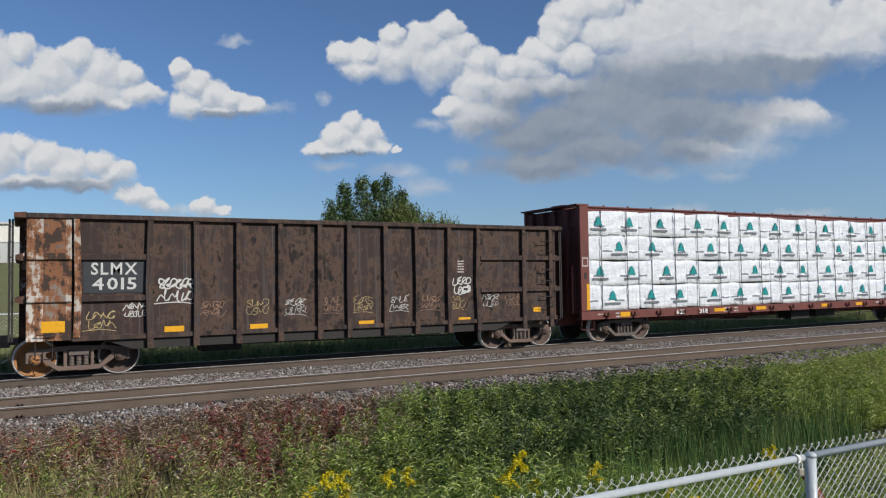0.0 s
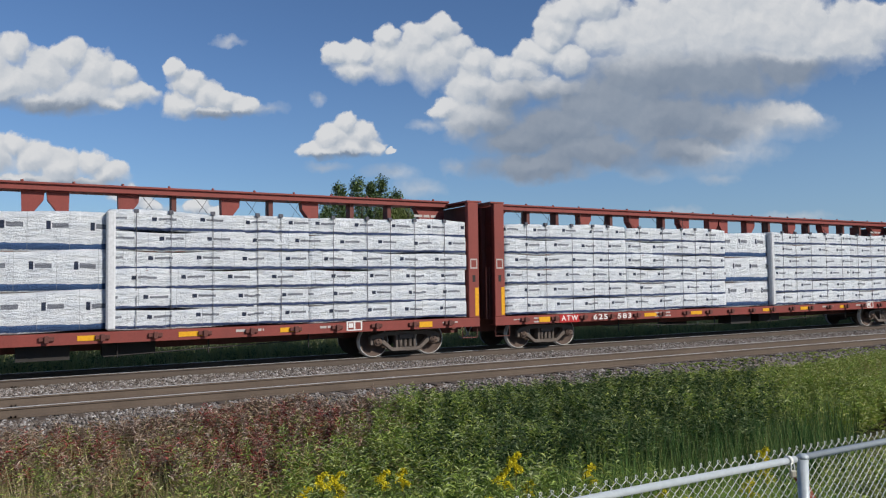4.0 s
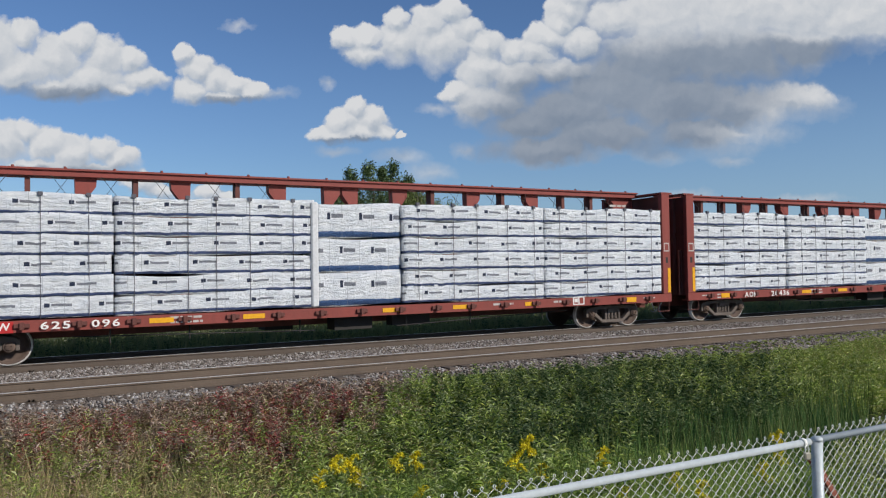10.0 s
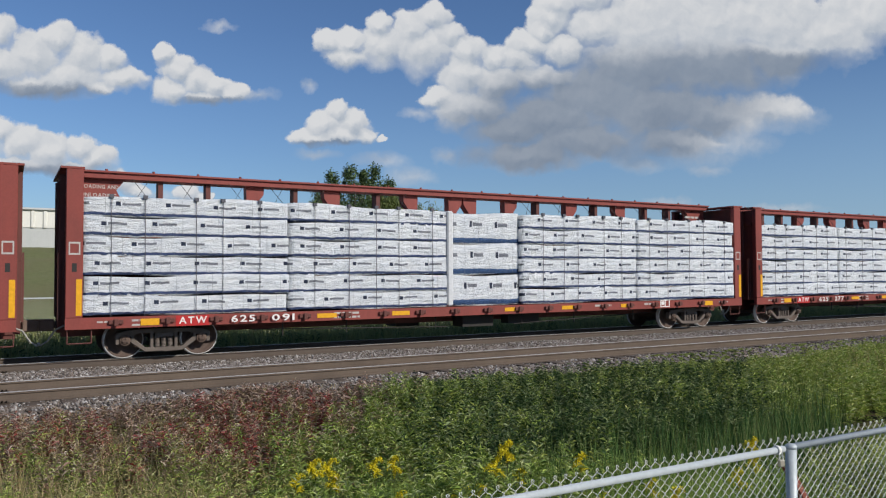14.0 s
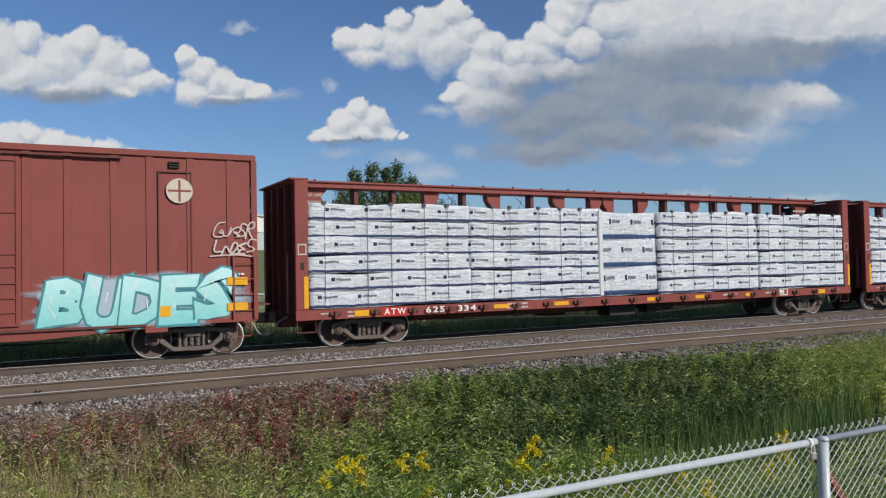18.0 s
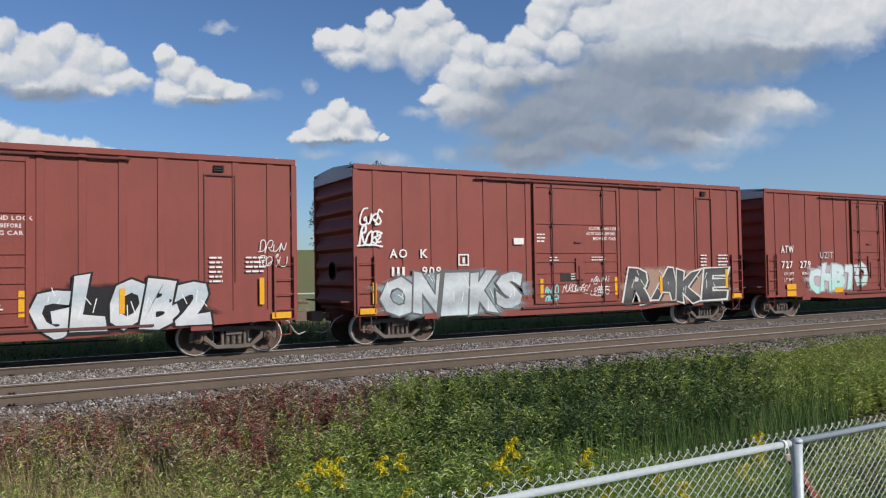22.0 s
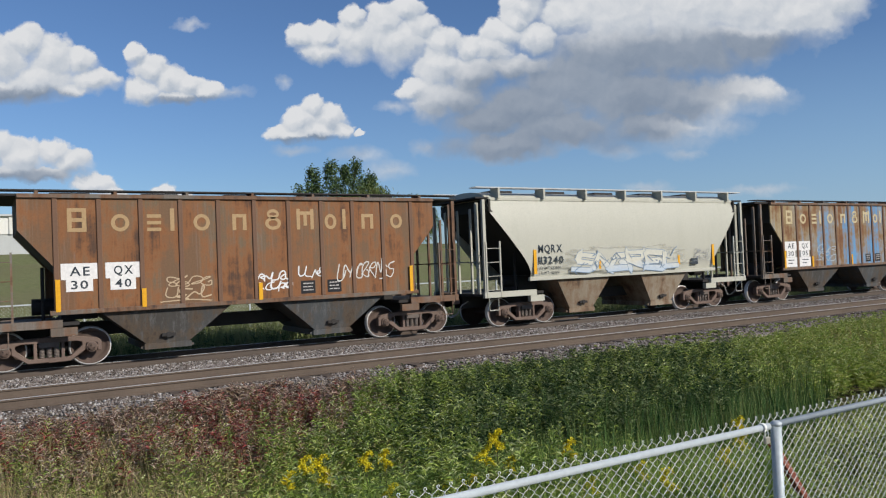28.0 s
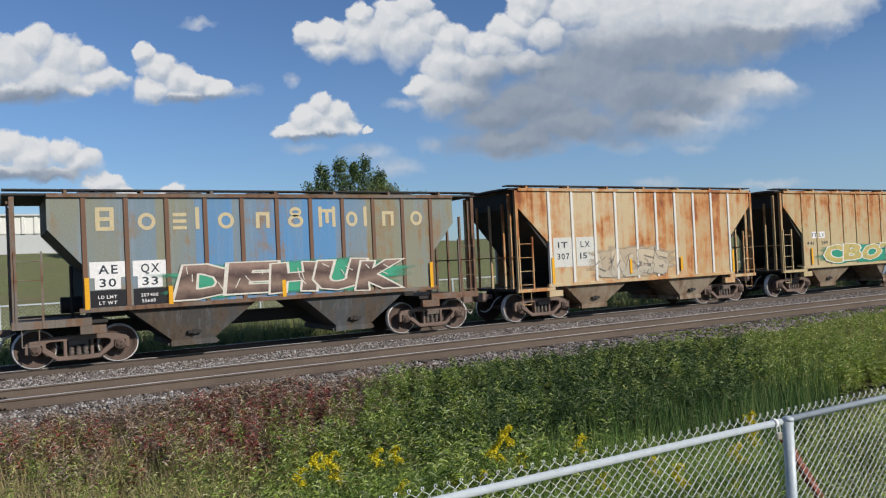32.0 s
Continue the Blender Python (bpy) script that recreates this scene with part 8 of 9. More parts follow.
    for i, (a, b) in enumerate((("IT", "307"), ("LX", "15"))):
        x = -3.72 + i * 0.94
        solid("mark_panel", [(x - 0.40, x + 0.40, -W + 0.042, -W + 0.047, 1.72, 2.70)], paint("chalk_panel", (0.56, 0.55, 0.50)), c, "pale repainted panel")
        lettering(a, 0.28, x - 0.22, -W + 0.041, 2.36, ink, c, width=0.4)
        lettering(b, 0.28, x - 0.26, -W + 0.041, 1.98, ink, c, width=0.5 if i == 0 else 0.3)
    wild(c, -2.3, 0.9, 1.3, 2.2, 5, ("smoke", (0.20, 0.18, 0.16)), [(0.36, 0.32, 0.25), (0.44, 0.36, 0.25)], 85, ("fog", (0.42, 0.34, 0.24)), None, ("smoke", (0.20, 0.18, 0.16)), y=-W + 0.03, fat=0.26, edge=0.02)
    for x in (-4.2, -0.85, 1.6, 4.35):
        reflector(c, x, 1.62, 0.10, 0.85 if abs(x) > 4 else 0.5, -W - 0.004)

    c = hopper("blue and rust covered hopper with brown-green graffiti", -420.85, -408.70, M_BMBLUE, M_RIBRUST, G_BM)
    name_blocks(c, cream)
    bm_marks(c, "33", "dark")
    graffiti(c, -2.5, 3.4, 1.42, 2.3, 5, [("ivory", (0.62, 0.58, 0.50)), WHT, WHT, ("ivory", (0.62, 0.58, 0.50))], 91, word="DEHUK", tones=[(0.06, 0.04, 0.035), (0.22, 0.15, 0.115), (0.07, 0.045, 0.04), (0.24, 0.16, 0.13)], halo=("jade", (0.05, 0.30, 0.18)), y=-W + 0.014)


gondola()
coil_car()
hoppers()

# ---- plants ----
M_FORB = leafy("forb_leaf", [(0.12, 0.19, 0.035), (0.27, 0.37, 0.065), (0.43, 0.52, 0.13), (0.56, 0.60, 0.31), (0.20, 0.30, 0.065), (0.40, 0.43, 0.105), (0.17, 0.26, 0.07)], trans=0.35)
# the palest tone paints sunlit highlights onto some of the dark leaves
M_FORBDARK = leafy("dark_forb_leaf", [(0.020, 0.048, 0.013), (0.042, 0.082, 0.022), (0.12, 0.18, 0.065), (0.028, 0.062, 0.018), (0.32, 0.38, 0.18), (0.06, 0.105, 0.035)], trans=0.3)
M_FORBLIT = leafy("light_forb_leaf", [(0.18, 0.27, 0.05), (0.34, 0.43, 0.085), (0.50, 0.51, 0.17), (0.23, 0.33, 0.06), (0.58, 0.60, 0.30)], trans=0.3)
M_OLIVE = leafy("olive_leaf", [(0.21, 0.20, 0.075), (0.34, 0.32, 0.115), (0.48, 0.43, 0.21), (0.25, 0.17, 0.095), (0.22, 0.27, 0.08)], trans=0.3)
M_REDLEAF = leafy("red_leaf", [(0.19, 0.045, 0.045), (0.30, 0.065, 0.06), (0.40, 0.20, 0.17), (0.36, 0.042, 0.04), (0.50, 0.38, 0.32), (0.22, 0.09, 0.07), (0.27, 0.042, 0.04), (0.26, 0.22, 0.09)], trans=0.3)
M_DUSTY = leafy("dusty_leaf", [(0.22, 0.135, 0.095), (0.37, 0.26, 0.19), (0.52, 0.41, 0.33), (0.29, 0.14, 0.10), (0.64, 0.54, 0.45), (0.28, 0.23, 0.11), (0.19, 0.11, 0.08)], trans=0.25)
M_REED = leafy("reed_blade", [(0.028, 0.07, 0.02), (0.055, 0.12, 0.032), (0.105, 0.165, 0.045), (0.17, 0.19, 0.07)], trans=0.25)
M_LIME = leafy("lime_grass", [(0.15, 0.25, 0.045), (0.24, 0.36, 0.075), (0.36, 0.45, 0.13), (0.20, 0.29, 0.06)], trans=0.35)
M_DRY = leafy("dry_grass", [(0.22, 0.185, 0.075), (0.36, 0.29, 0.135), (0.52, 0.41, 0.235), (0.17, 0.225, 0.062), (0.20, 0.12, 0.08)], trans=0.3)
M_STRAW = leafy("straw_grass", [(0.461, 0.358, 0.166), (0.57, 0.435, 0.218), (0.298, 0.307, 0.102)], trans=0.3)
M_BANK = leafy("bank_grass", [(0.17, 0.21, 0.075), (0.26, 0.29, 0.105), (0.33, 0.31, 0.15)], trans=0.3)
M_GOLD = leafy("goldenrod_flower", [(0.62, 0.50, 0.02), (0.75, 0.64, 0.03), (0.50, 0.45, 0.04)])
M_TREELEAF = leafy("poplar_leaf", [(0.07, 0.115, 0.045), (0.11, 0.165, 0.07), (0.16, 0.215, 0.10)])
M_WILLOW = leafy("willow_leaf", [(0.10, 0.14, 0.04), (0.15, 0.19, 0.06), (0.20, 0.22, 0.09)])
M_BARK = worn("bark", (0.12, 0.095, 0.075), (0.06, 0.05, 0.04), 0.9, 0.8, 0.5)
M_STEM = plain("plant_stem", (0.10, 0.11, 0.04), 0.7)


def leaned_on(x, y, h, rng):
    """Plants stay lower towards the tracks, where the ballast is kept clear, and more so further along."""
    slope = np.interp(x / np.maximum(y, 0.1), [0.17, 0.28, 0.40, 0.58, 0.80, 1.06, 1.38, 1.66], [0.164, 0.155, 0.156, 0.169, 0.173, 0.178, 0.184, 0.172])
    most = (2.09 - y * slope - ground_z(x, y)) * rng.uniform(0.80, 1.4, len(x)) + 0.03
    return np.where((y > 6) & (y < 15.9), np.minimum(h, np.maximum(most, 0.04)), h)


def blade_mesh(name, x, y, z, h, w, mat, label, rng, lean=0.35):
    """Grass blades: narrow bent strips of three triangles."""
    n = len(x)
    h = leaned_on(x, y, h, rng)
    a, b = rng.uniform(0, 6.28, n), rng.uniform(0, 6.28, n)
    k = rng.uniform(0.05, lean, n) * h
    base = np.stack([x, y, z], -1)
    side = np.stack([np.cos(a), np.sin(a), np.zeros(n)], -1) * (w / 2)[:, None]
    off = np.stack([np.cos(b) * k, np.sin(b) * k, np.zeros(n)], -1)
    up = np.stack([np.zeros(n), np.zeros(n), h], -1)
    mid = base + up * 0.55 + off * 0.35
    v = np.stack([base - side, base + side, mid - side * 0.8, mid + side * 0.8, base + up * 0.97 + off], 1).reshape(-1, 3)
    f = (np.array([(0, 1, 3), (0, 3, 2), (2, 3, 4)])[None] + 5 * np.arange(n)[:, None, None]).reshape(-1, 3)
    return from_arrays(name, v, f, mat, label)


def leaf_arrays(p, d, length, width, rng, droop=0.25):
    """Pointed leaves folded along the middle, from points p along directions d."""
    n = len(p)
    s = np.cross(d, np.array([0.0, 0.0, 1.0]) + rng.normal(0, 0.35, (n, 3)))
    s /= np.linalg.norm(s, axis=1)[:, None] + 1e-9
    tip = p + d * length[:, None]
    tip[:, 2] -= droop * length
    m = p + d * (length * 0.45)[:, None]
    up = np.zeros((n, 3))
    up[:, 2] = width * 0.35
    v = np.stack([p, m + s * (width / 2)[:, None] + up, tip, m - s * (width / 2)[:, None] + up], 1).reshape(-1, 3)
    f = (np.array([(0, 1, 2), (0, 2, 3)])[None] + 4 * np.arange(n)[:, None, None]).reshape(-1, 3)
    return v, f


def forb_mesh(name, x, y, z, h, k, leaf, mat, label, rng, spread=0.5, up=0.55):
    """Leafy stems: k leaves up each one, larger towards the top third, turning round the stem."""
    n = len(x)
    h = h * (0.80 + 0.30 * np.sin(5.3 * x + 2.1 * np.sin(2.7 * y)) * np.sin(5.9 * y + 1.7 * np.sin(3.3 * x)))
    h = leaned_on(x, y, h, rng)
    t = np.tile((np.arange(k) + 0.5) / k, (n, 1))
    t = 0.30 + 0.70 * t ** 0.75
    a = rng.uniform(0, 6.28, (n, 1)) + np.arange(k)[None] * 2.4
    lx, ly = rng.normal(0, 0.10, n), rng.normal(0, 0.10, n)
    p = np.stack([x[:, None] + lx[:, None] * t * h[:, None], y[:, None] + ly[:, None] * t * h[:, None], z[:, None] + t * h[:, None]], -1).reshape(-1, 3)
    e = rng.normal(up, 0.25, (n, k))
    d = np.stack([np.cos(a) * np.cos(e), np.sin(a) * np.cos(e), np.sin(e)], -1).reshape(-1, 3)
    size = np.minimum(leaf, 0.04 + 0.25 * h)[:, None] * (0.65 + 0.6 * np.sin(np.pi * t)) * rng.uniform(0.7, 1.25, (n, k))
    v, f = leaf_arrays(p, d, size.ravel(), size.ravel() * 0.21, rng, 0.2)
    return from_arrays(name, v, f, mat, label)


def field(rng, n, x0, x1, y0, y1, keep):
    """n random places in a box, thinned by keep(x, y) between 0 and 1, and gathered in clumps."""
    x, y = rng.uniform(x0, x1, n), rng.uniform(y0, y1, n)
    c = 0.5 + 0.5 * np.sin(x * 1.9 + 1.3 * np.sin(y * 1.1)) * np.cos(y * 1.6 + x * 0.7)
    ok = rng.random(n) < keep(x, y) * (0.45 + 0.75 * c)
    return x[ok], y[ok]


def smooth(v, lo, hi):
    return np.clip((v - lo) / (hi - lo), 0, 1)


def verge():
    rng = np.random.default_rng(11)
    r = lambda x, y: x / np.maximum(y, 0.1)

    # dusty brown-mauve weeds along the foot of the ballast, with clumps of dark red
    edge = lambda x, y, a, b: 1 - smooth(y + 0.5 * np.sin(x * 1.3) + 0.3 * np.sin(x * 3.7 + 1), a, b)
    x, y = field(rng, 5200, -1.0, 9.0, 9.6, 15.0, lambda x, y: (1 - smooth(r(x, y) - 0.03 * (y - 11), 0.30, 0.52)) * smooth(x, -0.9, 0.6) * smooth(y, 9.6, 11.4) * 0.9 * edge(x, y, 14.0, 15.0))
    forb_mesh("dusty_weeds", x, y, ground_z(x, y), rng.uniform(0.45, 0.95, len(x)) * np.where(y > 13.6, 0.7, 1), 28, 0.11, M_DUSTY, "dusty mauve-brown autumn weeds gone to seed", rng)
    clump = lambda x, y: sum(k * np.exp(-((r(x, y) - a) / w) ** 2 - ((y - b) / d) ** 2) for a, b, w, d, k in ((0.245, 11.9, 0.075, 1.1, 1.0), (0.06, 12.0, 0.05, 0.9, 0.75), (0.15, 11.4, 0.04, 0.7, 0.5), (0.35, 12.6, 0.05, 0.9, 0.55), (0.27, 10.3, 0.025, 0.8, 0.7)))
    x, y = field(rng, 6500, -0.6, 8.0, 9.4, 14.4, lambda x, y: np.minimum(0.9, 0.85 * clump(x, y)))
    forb_mesh("red_weeds", x, y, ground_z(x, y), rng.uniform(0.5, 1.0, len(x)), 26, 0.11, M_REDLEAF, "dark red and purple autumn weeds", rng)
    x, y = field(rng, 3600, 0.5, 8.5, 7.0, 13.4, lambda x, y: smooth(r(x, y), 0.02, 0.16) * (1 - smooth(r(x, y), 0.36, 0.60)) * 0.8 * edge(x, y, 12.4, 13.6))
    forb_mesh("olive_weeds", x, y, ground_z(x, y), rng.uniform(0.4, 0.85, len(x)), 26, 0.115, M_OLIVE, "brownish olive weeds going to seed", rng)
    # olive and dry grass
    x, y = field(rng, 23000, -1.8, 3.8, 5.5, 13.2, lambda x, y: (1 - smooth(r(x, y), 0.20, 0.34)) * (1 - 0.5 * smooth(x, 0.2, 1.6) * smooth(y, 8.6, 10.4)) * (1 - 0.75 * smooth(y, 11.0, 12.8)))
    blade_mesh("dry_grass", x, y, ground_z(x, y), rng.uniform(0.5, 1.05, len(x)), rng.uniform(0.006, 0.013, len(x)), M_DRY, "tall dry olive-brown grass", rng, 0.45)
    x, y = field(rng, 4800, -1.5, 5.5, 5.5, 12.5, lambda x, y: (1 - smooth(r(x, y), 0.34, 0.56)) * 0.6)
    forb_mesh("pale_weeds", x, y, ground_z(x, y), rng.uniform(0.5, 0.95, len(x)), 20, 0.10, M_FORBLIT, "pale green weeds among dry grass", rng)
    # green forbs in the middle
    x, y = field(rng, 7500, 1.0, 13.0, 4.8, 14.6, lambda x, y: smooth(r(x, y) - 0.03 * (y - 9), 0.26, 0.46) * (1 - smooth(r(x, y), 0.75, 1.0)) * edge(x, y, 14.0, 14.8))
    forb_mesh("green_weeds", x, y, ground_z(x, y), rng.uniform(0.6, 1.15, len(x)) * np.where(y > 13.4, 0.7, 1), 34, 0.115, M_FORB, "dense green leafy weeds", rng)
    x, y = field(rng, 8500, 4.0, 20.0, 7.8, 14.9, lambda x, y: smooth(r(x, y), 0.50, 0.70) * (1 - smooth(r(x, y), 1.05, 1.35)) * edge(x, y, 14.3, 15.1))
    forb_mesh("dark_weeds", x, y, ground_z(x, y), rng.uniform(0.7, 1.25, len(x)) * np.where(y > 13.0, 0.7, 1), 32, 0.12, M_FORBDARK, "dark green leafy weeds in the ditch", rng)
    x, y = field(rng, 9500, 8.0, 34.0, 8.6, 15.1, lambda x, y: smooth(r(x, y), 0.82, 1.05))
    forb_mesh("light_weeds", x, y, ground_z(x, y), rng.uniform(0.6, 1.15, len(x)) * np.where(y > 13.6, 0.7, 1), 28, 0.12, M_FORBLIT, "yellow-green weeds on the ditch side", rng)
    # reeds
    x, y = field(rng, 24000, 3.5, 18.0, 5.2, 10.4, lambda x, y: smooth(r(x, y), 0.58, 0.85) * (1 - smooth(r(x, y), 1.35, 1.6)) * (1 - 0.9 * smooth(y, 8.4, 10.2)))
    blade_mesh("reeds", x, y, ground_z(x, y), rng.uniform(0.6, 1.15, len(x)), rng.uniform(0.010, 0.02, len(x)), M_REED, "dark green reeds standing in the ditch", rng, 0.2)
    x, y = field(rng, 22000, 1.4, 6.5, 4.2, 7.6, lambda x, y: smooth(r(x, y), 0.26, 0.45))
    blade_mesh("green_grass", x, y, ground_z(x, y), rng.uniform(0.5, 0.95, len(x)), rng.uniform(0.006, 0.013, len(x)), M_LIME, "tall green grass before the weeds", rng, 0.35)
    # straw-coloured tufts on the far side
    x, y = field(rng, 14000, 17.0, 45.0, 10.5, 14.6, lambda x, y: smooth(r(x, y), 1.35, 1.6))
    blade_mesh("straw_tufts", x, y, ground_z(x, y), rng.uniform(0.5, 1.1, len(x)), rng.uniform(0.01, 0.02, len(x)), M_STRAW, "straw-coloured grass tufts by the tracks", rng, 0.5)
    # under the fence
    x, y = field(rng, 4200, 1.6, 16.0, 3.3, 6.5, lambda x, y: smooth(r(x, y), 0.55, 0.8))
    forb_mesh("fence_weeds", x, y, ground_z(x, y), rng.uniform(0.35, 0.75, len(x)), 24, 0.10, M_FORBLIT, "yellow-green weeds behind the fence", rng)
    x, y = field(rng, 12000, 1.6, 16.0, 3.3, 6.5, lambda x, y: smooth(r(x, y), 0.55, 0.8))
    blade_mesh("fence_grass", x, y, ground_z(x, y), rng.uniform(0.3, 0.75, len(x)), rng.uniform(0.005, 0.011, len(x)), M_FORBLIT, "bright grass behind the fence", rng, 0.45)
    # sparse dry stalks on the shoulder
    x, y = field(rng, 900, -1.0, 20.0, 13.4, 15.3, lambda x, y: np.full_like(x, 0.6))
    blade_mesh("dry_stalks", x, y, ground_z(x, y), rng.uniform(0.2, 0.6, len(x)), rng.uniform(0.006, 0.012, len(x)), M_STRAW, "thin dry stalks on the ballast shoulder", rng, 0.6)
    # behind the train
    x, y = field(rng, 60000, -6.0, 75.0, 24.2, 31.0, lambda x, y: np.full_like(x, 1.0))
    blade_mesh("bank_grass", x, y, ground_z(x, y), rng.uniform(0.5, 1.25, len(x)), rng.uniform(0.015, 0.03, len(x)), M_BANK, "green grass beyond the tracks", rng, 0.5)
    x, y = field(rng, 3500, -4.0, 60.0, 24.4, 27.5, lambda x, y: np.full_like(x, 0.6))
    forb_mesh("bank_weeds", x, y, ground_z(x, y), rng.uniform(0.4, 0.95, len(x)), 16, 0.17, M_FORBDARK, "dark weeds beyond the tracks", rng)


def goldenrod(x, y, top, seed):
    """A goldenrod: leafy stem under arching plumes of small yellow flowers."""
    rng = np.random.default_rng(seed)
    z0 = float(ground_z(np.array([x]), np.array([y]))[0])
    g = thing("goldenrod", "goldenrod with bright yellow flower plumes", "wildflower", "goldenrods in the verge", pose(x, y, z0))
    h = top - z0
    bm = bmesh.new()
    rod(bm, (0, 0, 0), (0.02, 0.01, h * 0.9), 0.006, 5)
    part("stem", bm, M_STEM, g)
    k = 26
    t = rng.uniform(0.35, 0.85, k)
    a = rng.uniform(0, 6.28, k)
    v, f = leaf_arrays(np.stack([0.02 * t, 0.01 * t, t * h], -1), np.stack([np.cos(a) * 0.8, np.sin(a) * 0.8, np.full(k, 0.6)], -1), rng.uniform(0.06, 0.12, k), np.full(k, 0.018), rng)
    ob = from_arrays("leaves", v, f, M_FORB, "")
    ob.parent = g
    vs, fs, n = [], [], 0
    for i in range(8):
        a = i * 0.9 + rng.uniform(-0.3, 0.3)
        L, m = rng.uniform(0.05, 0.11), 60
        s = rng.random(m)
        p = np.stack([np.cos(a) * L * s, np.sin(a) * L * s, h * 0.86 + 0.10 * (1 - s * 0.3) * np.sin(s * 2.2 + 0.3) - i * 0.020 + 0.06], -1) + rng.normal(0, 0.008, (m, 3))
        d = rng.normal(0, 1, (m, 3)) + np.array([0, 0, 0.5])
        d /= np.linalg.norm(d, axis=1)[:, None]
        v, f = leaf_arrays(p, d, rng.uniform(0.016, 0.03, m), rng.uniform(0.013, 0.022, m), rng, 0.0)
        vs.append(v)
        fs.append(f + n)
        n += len(v)
    ob = from_arrays("flower_plume", np.concatenate(vs), np.concatenate(fs), M_GOLD, "")
    ob.parent = g
    return g


verge()
for i, (x, y, top) in enumerate([(4.13, 6.0, 0.55), (4.0, 6.0, 0.39), (4.28, 6.0, 0.22), (3.63, 6.0, 0.14), (3.82, 6.0, 0.12), (5.02, 6.0, 0.29), (2.58, 7.5, 0.08), (2.77, 7.5, 0.23), (2.93, 7.5, 0.21), (3.46, 7.5, 0.15),
                                 (3.68, 7.5, 0.14), (2.99, 7.5, 0.01), (5.2, 5.2, 0.15), (5.9, 4.8, 0.25), (4.9, 4.6, 0.28), (6.4, 5.0, 0.3), (6.1, 4.4, 0.1), (5.5, 4.5, 0.05), (6.9, 5.4, 0.35), (3.2, 6.4, 0.05), (4.6, 5.2, 0.12), (4.3, 5.0, 0.05)]):
    goldenrod(x, y, top - 0.05, 300 + i)


# ---- trees on the bank ----
def tree(name, label, x, y, height, lobes, mat, leaf, seed, droop=False, count=900):
    """Tapered trunk, limbs to each lobe, and a crown of small leaves gathered in uneven clumps. lobes: offset x, y, base and top height, radius."""
    rng = np.random.default_rng(seed)
    z0 = float(ground_z(np.array([float(x)]), np.array([float(y)]))[0])
    t = thing(name, label, "tree", "trees on the bank", pose(x, y, z0))
    bm = bmesh.new()
    prof = [(0.42, 0.0), (0.30, 0.8), (0.24, height * 0.35), (0.10, height * 0.7), (0.03, height * 0.92)]
    lathe(bm, prof, 10, "z")
    part("trunk", bm, M_BARK, t, "", 0, True)
    vs, fs, n = [], [], 0
    for lx, ly, zb, zt, rad in lobes:
        bm = bmesh.new()
        rod(bm, (0, 0, zb * 0.7), (lx * 0.6, ly * 0.6, zb + 0.3 * (zt - zb)), 0.09, 6)
        rod(bm, (lx * 0.6, ly * 0.6, zb + 0.3 * (zt - zb)), (lx, ly, zt * 0.95), 0.04, 5)
        part("limb", bm, M_BARK, t)
        for c in range(64):
            s = rng.random()
            rr = rad * (0.35 + 0.75 * math.sin(math.pi * min(1, s * 0.9 + 0.12))) * rng.random() ** 0.5
            a = rng.uniform(0, 6.28)
            centre = np.array([lx + rr * math.cos(a), ly + rr * math.sin(a), zb + (zt - zb) * s])
            m = count // 64
            p = centre + rng.normal(0, 0.27 * rad ** 0.5, (m, 3)) * ([1, 1, 1.1] if not droop else [0.8, 0.8, 1.8])
            d = rng.normal(0, 1, (m, 3)) + (np.array([0, 0, -1.6]) if droop else np.array([0, 0, 0.2]))
            d /= np.linalg.norm(d, axis=1)[:, None]
            L = leaf * rng.uniform(0.6, 1.3, m)
            v, f = leaf_arrays(p, d, L, L * (0.16 if droop else 0.62), rng, 0.2)
            vs.append(v)
            fs.append(f + n)
            n += len(v)
    crown = from_arrays("crown", np.concatenate(vs), np.concatenate(fs), mat, "")
    crown.parent = t
    return t


tree("poplar_tree", "tall dark green poplar with several upright crowns", 34.4, 80, 9.3, [(-4.4, 0, 2.5, 6.6, 0.95), (-2.7, 0.3, 2.5, 8.7, 0.95), (-0.6, -0.3, 2.5, 9.5, 1.0), (1.2, 0.1, 2.5, 9.0, 0.8), (2.7, 0.2, 2.5, 9.8, 1.0), (4.2, 0, 2.0, 8.2, 0.9), (5.3, 0.4, 2.0, 6.2, 0.9), (0.8, 0, 1.5, 6.0, 1.6), (-2.2, 0, 1.5, 5.5, 1.4), (3.2, 0, 1.5, 6.0, 1.4)], M_TREELEAF, 0.27, 3, count=2600)
tree("willow_tree", "pale green willow with drooping twigs", 37.6, 76, 6.2, [(-2.2, 0, 2.0, 5.6, 1.3), (-0.8, -0.2, 2.0, 6.4, 1.4), (0.8, 0, 2.0, 5.8, 1.4), (2.6, 0.2, 2.0, 4.9, 1.3), (4.6, 0, 1.5, 4.6, 1.3), (6.2, 0, 1.5, 4.0, 1.1)], M_WILLOW, 0.55, 4, True, 1500)
for i, (x, y, hh, r) in enumerate([(4.9, 60, 1.9, 0.9), (9.2, 60, 2.0, 1.0), (13.0, 59, 1.4, 0.9), (-3.0, 60, 1.8, 1.1), (24.5, 62, 2.4, 1.6)]):
    tree("bush", "rounded green bush on the grassy bank", x, y, hh, [(0, 0, 0.3, hh, r * 0.7), (r * 0.5, 0.1, 0.2, hh * 0.75, r * 0.6), (-r * 0.5, 0, 0.2, hh * 0.8, r * 0.6)], M_FORB if i % 2 else M_WILLOW, 0.24, 20 + i, False, 700)


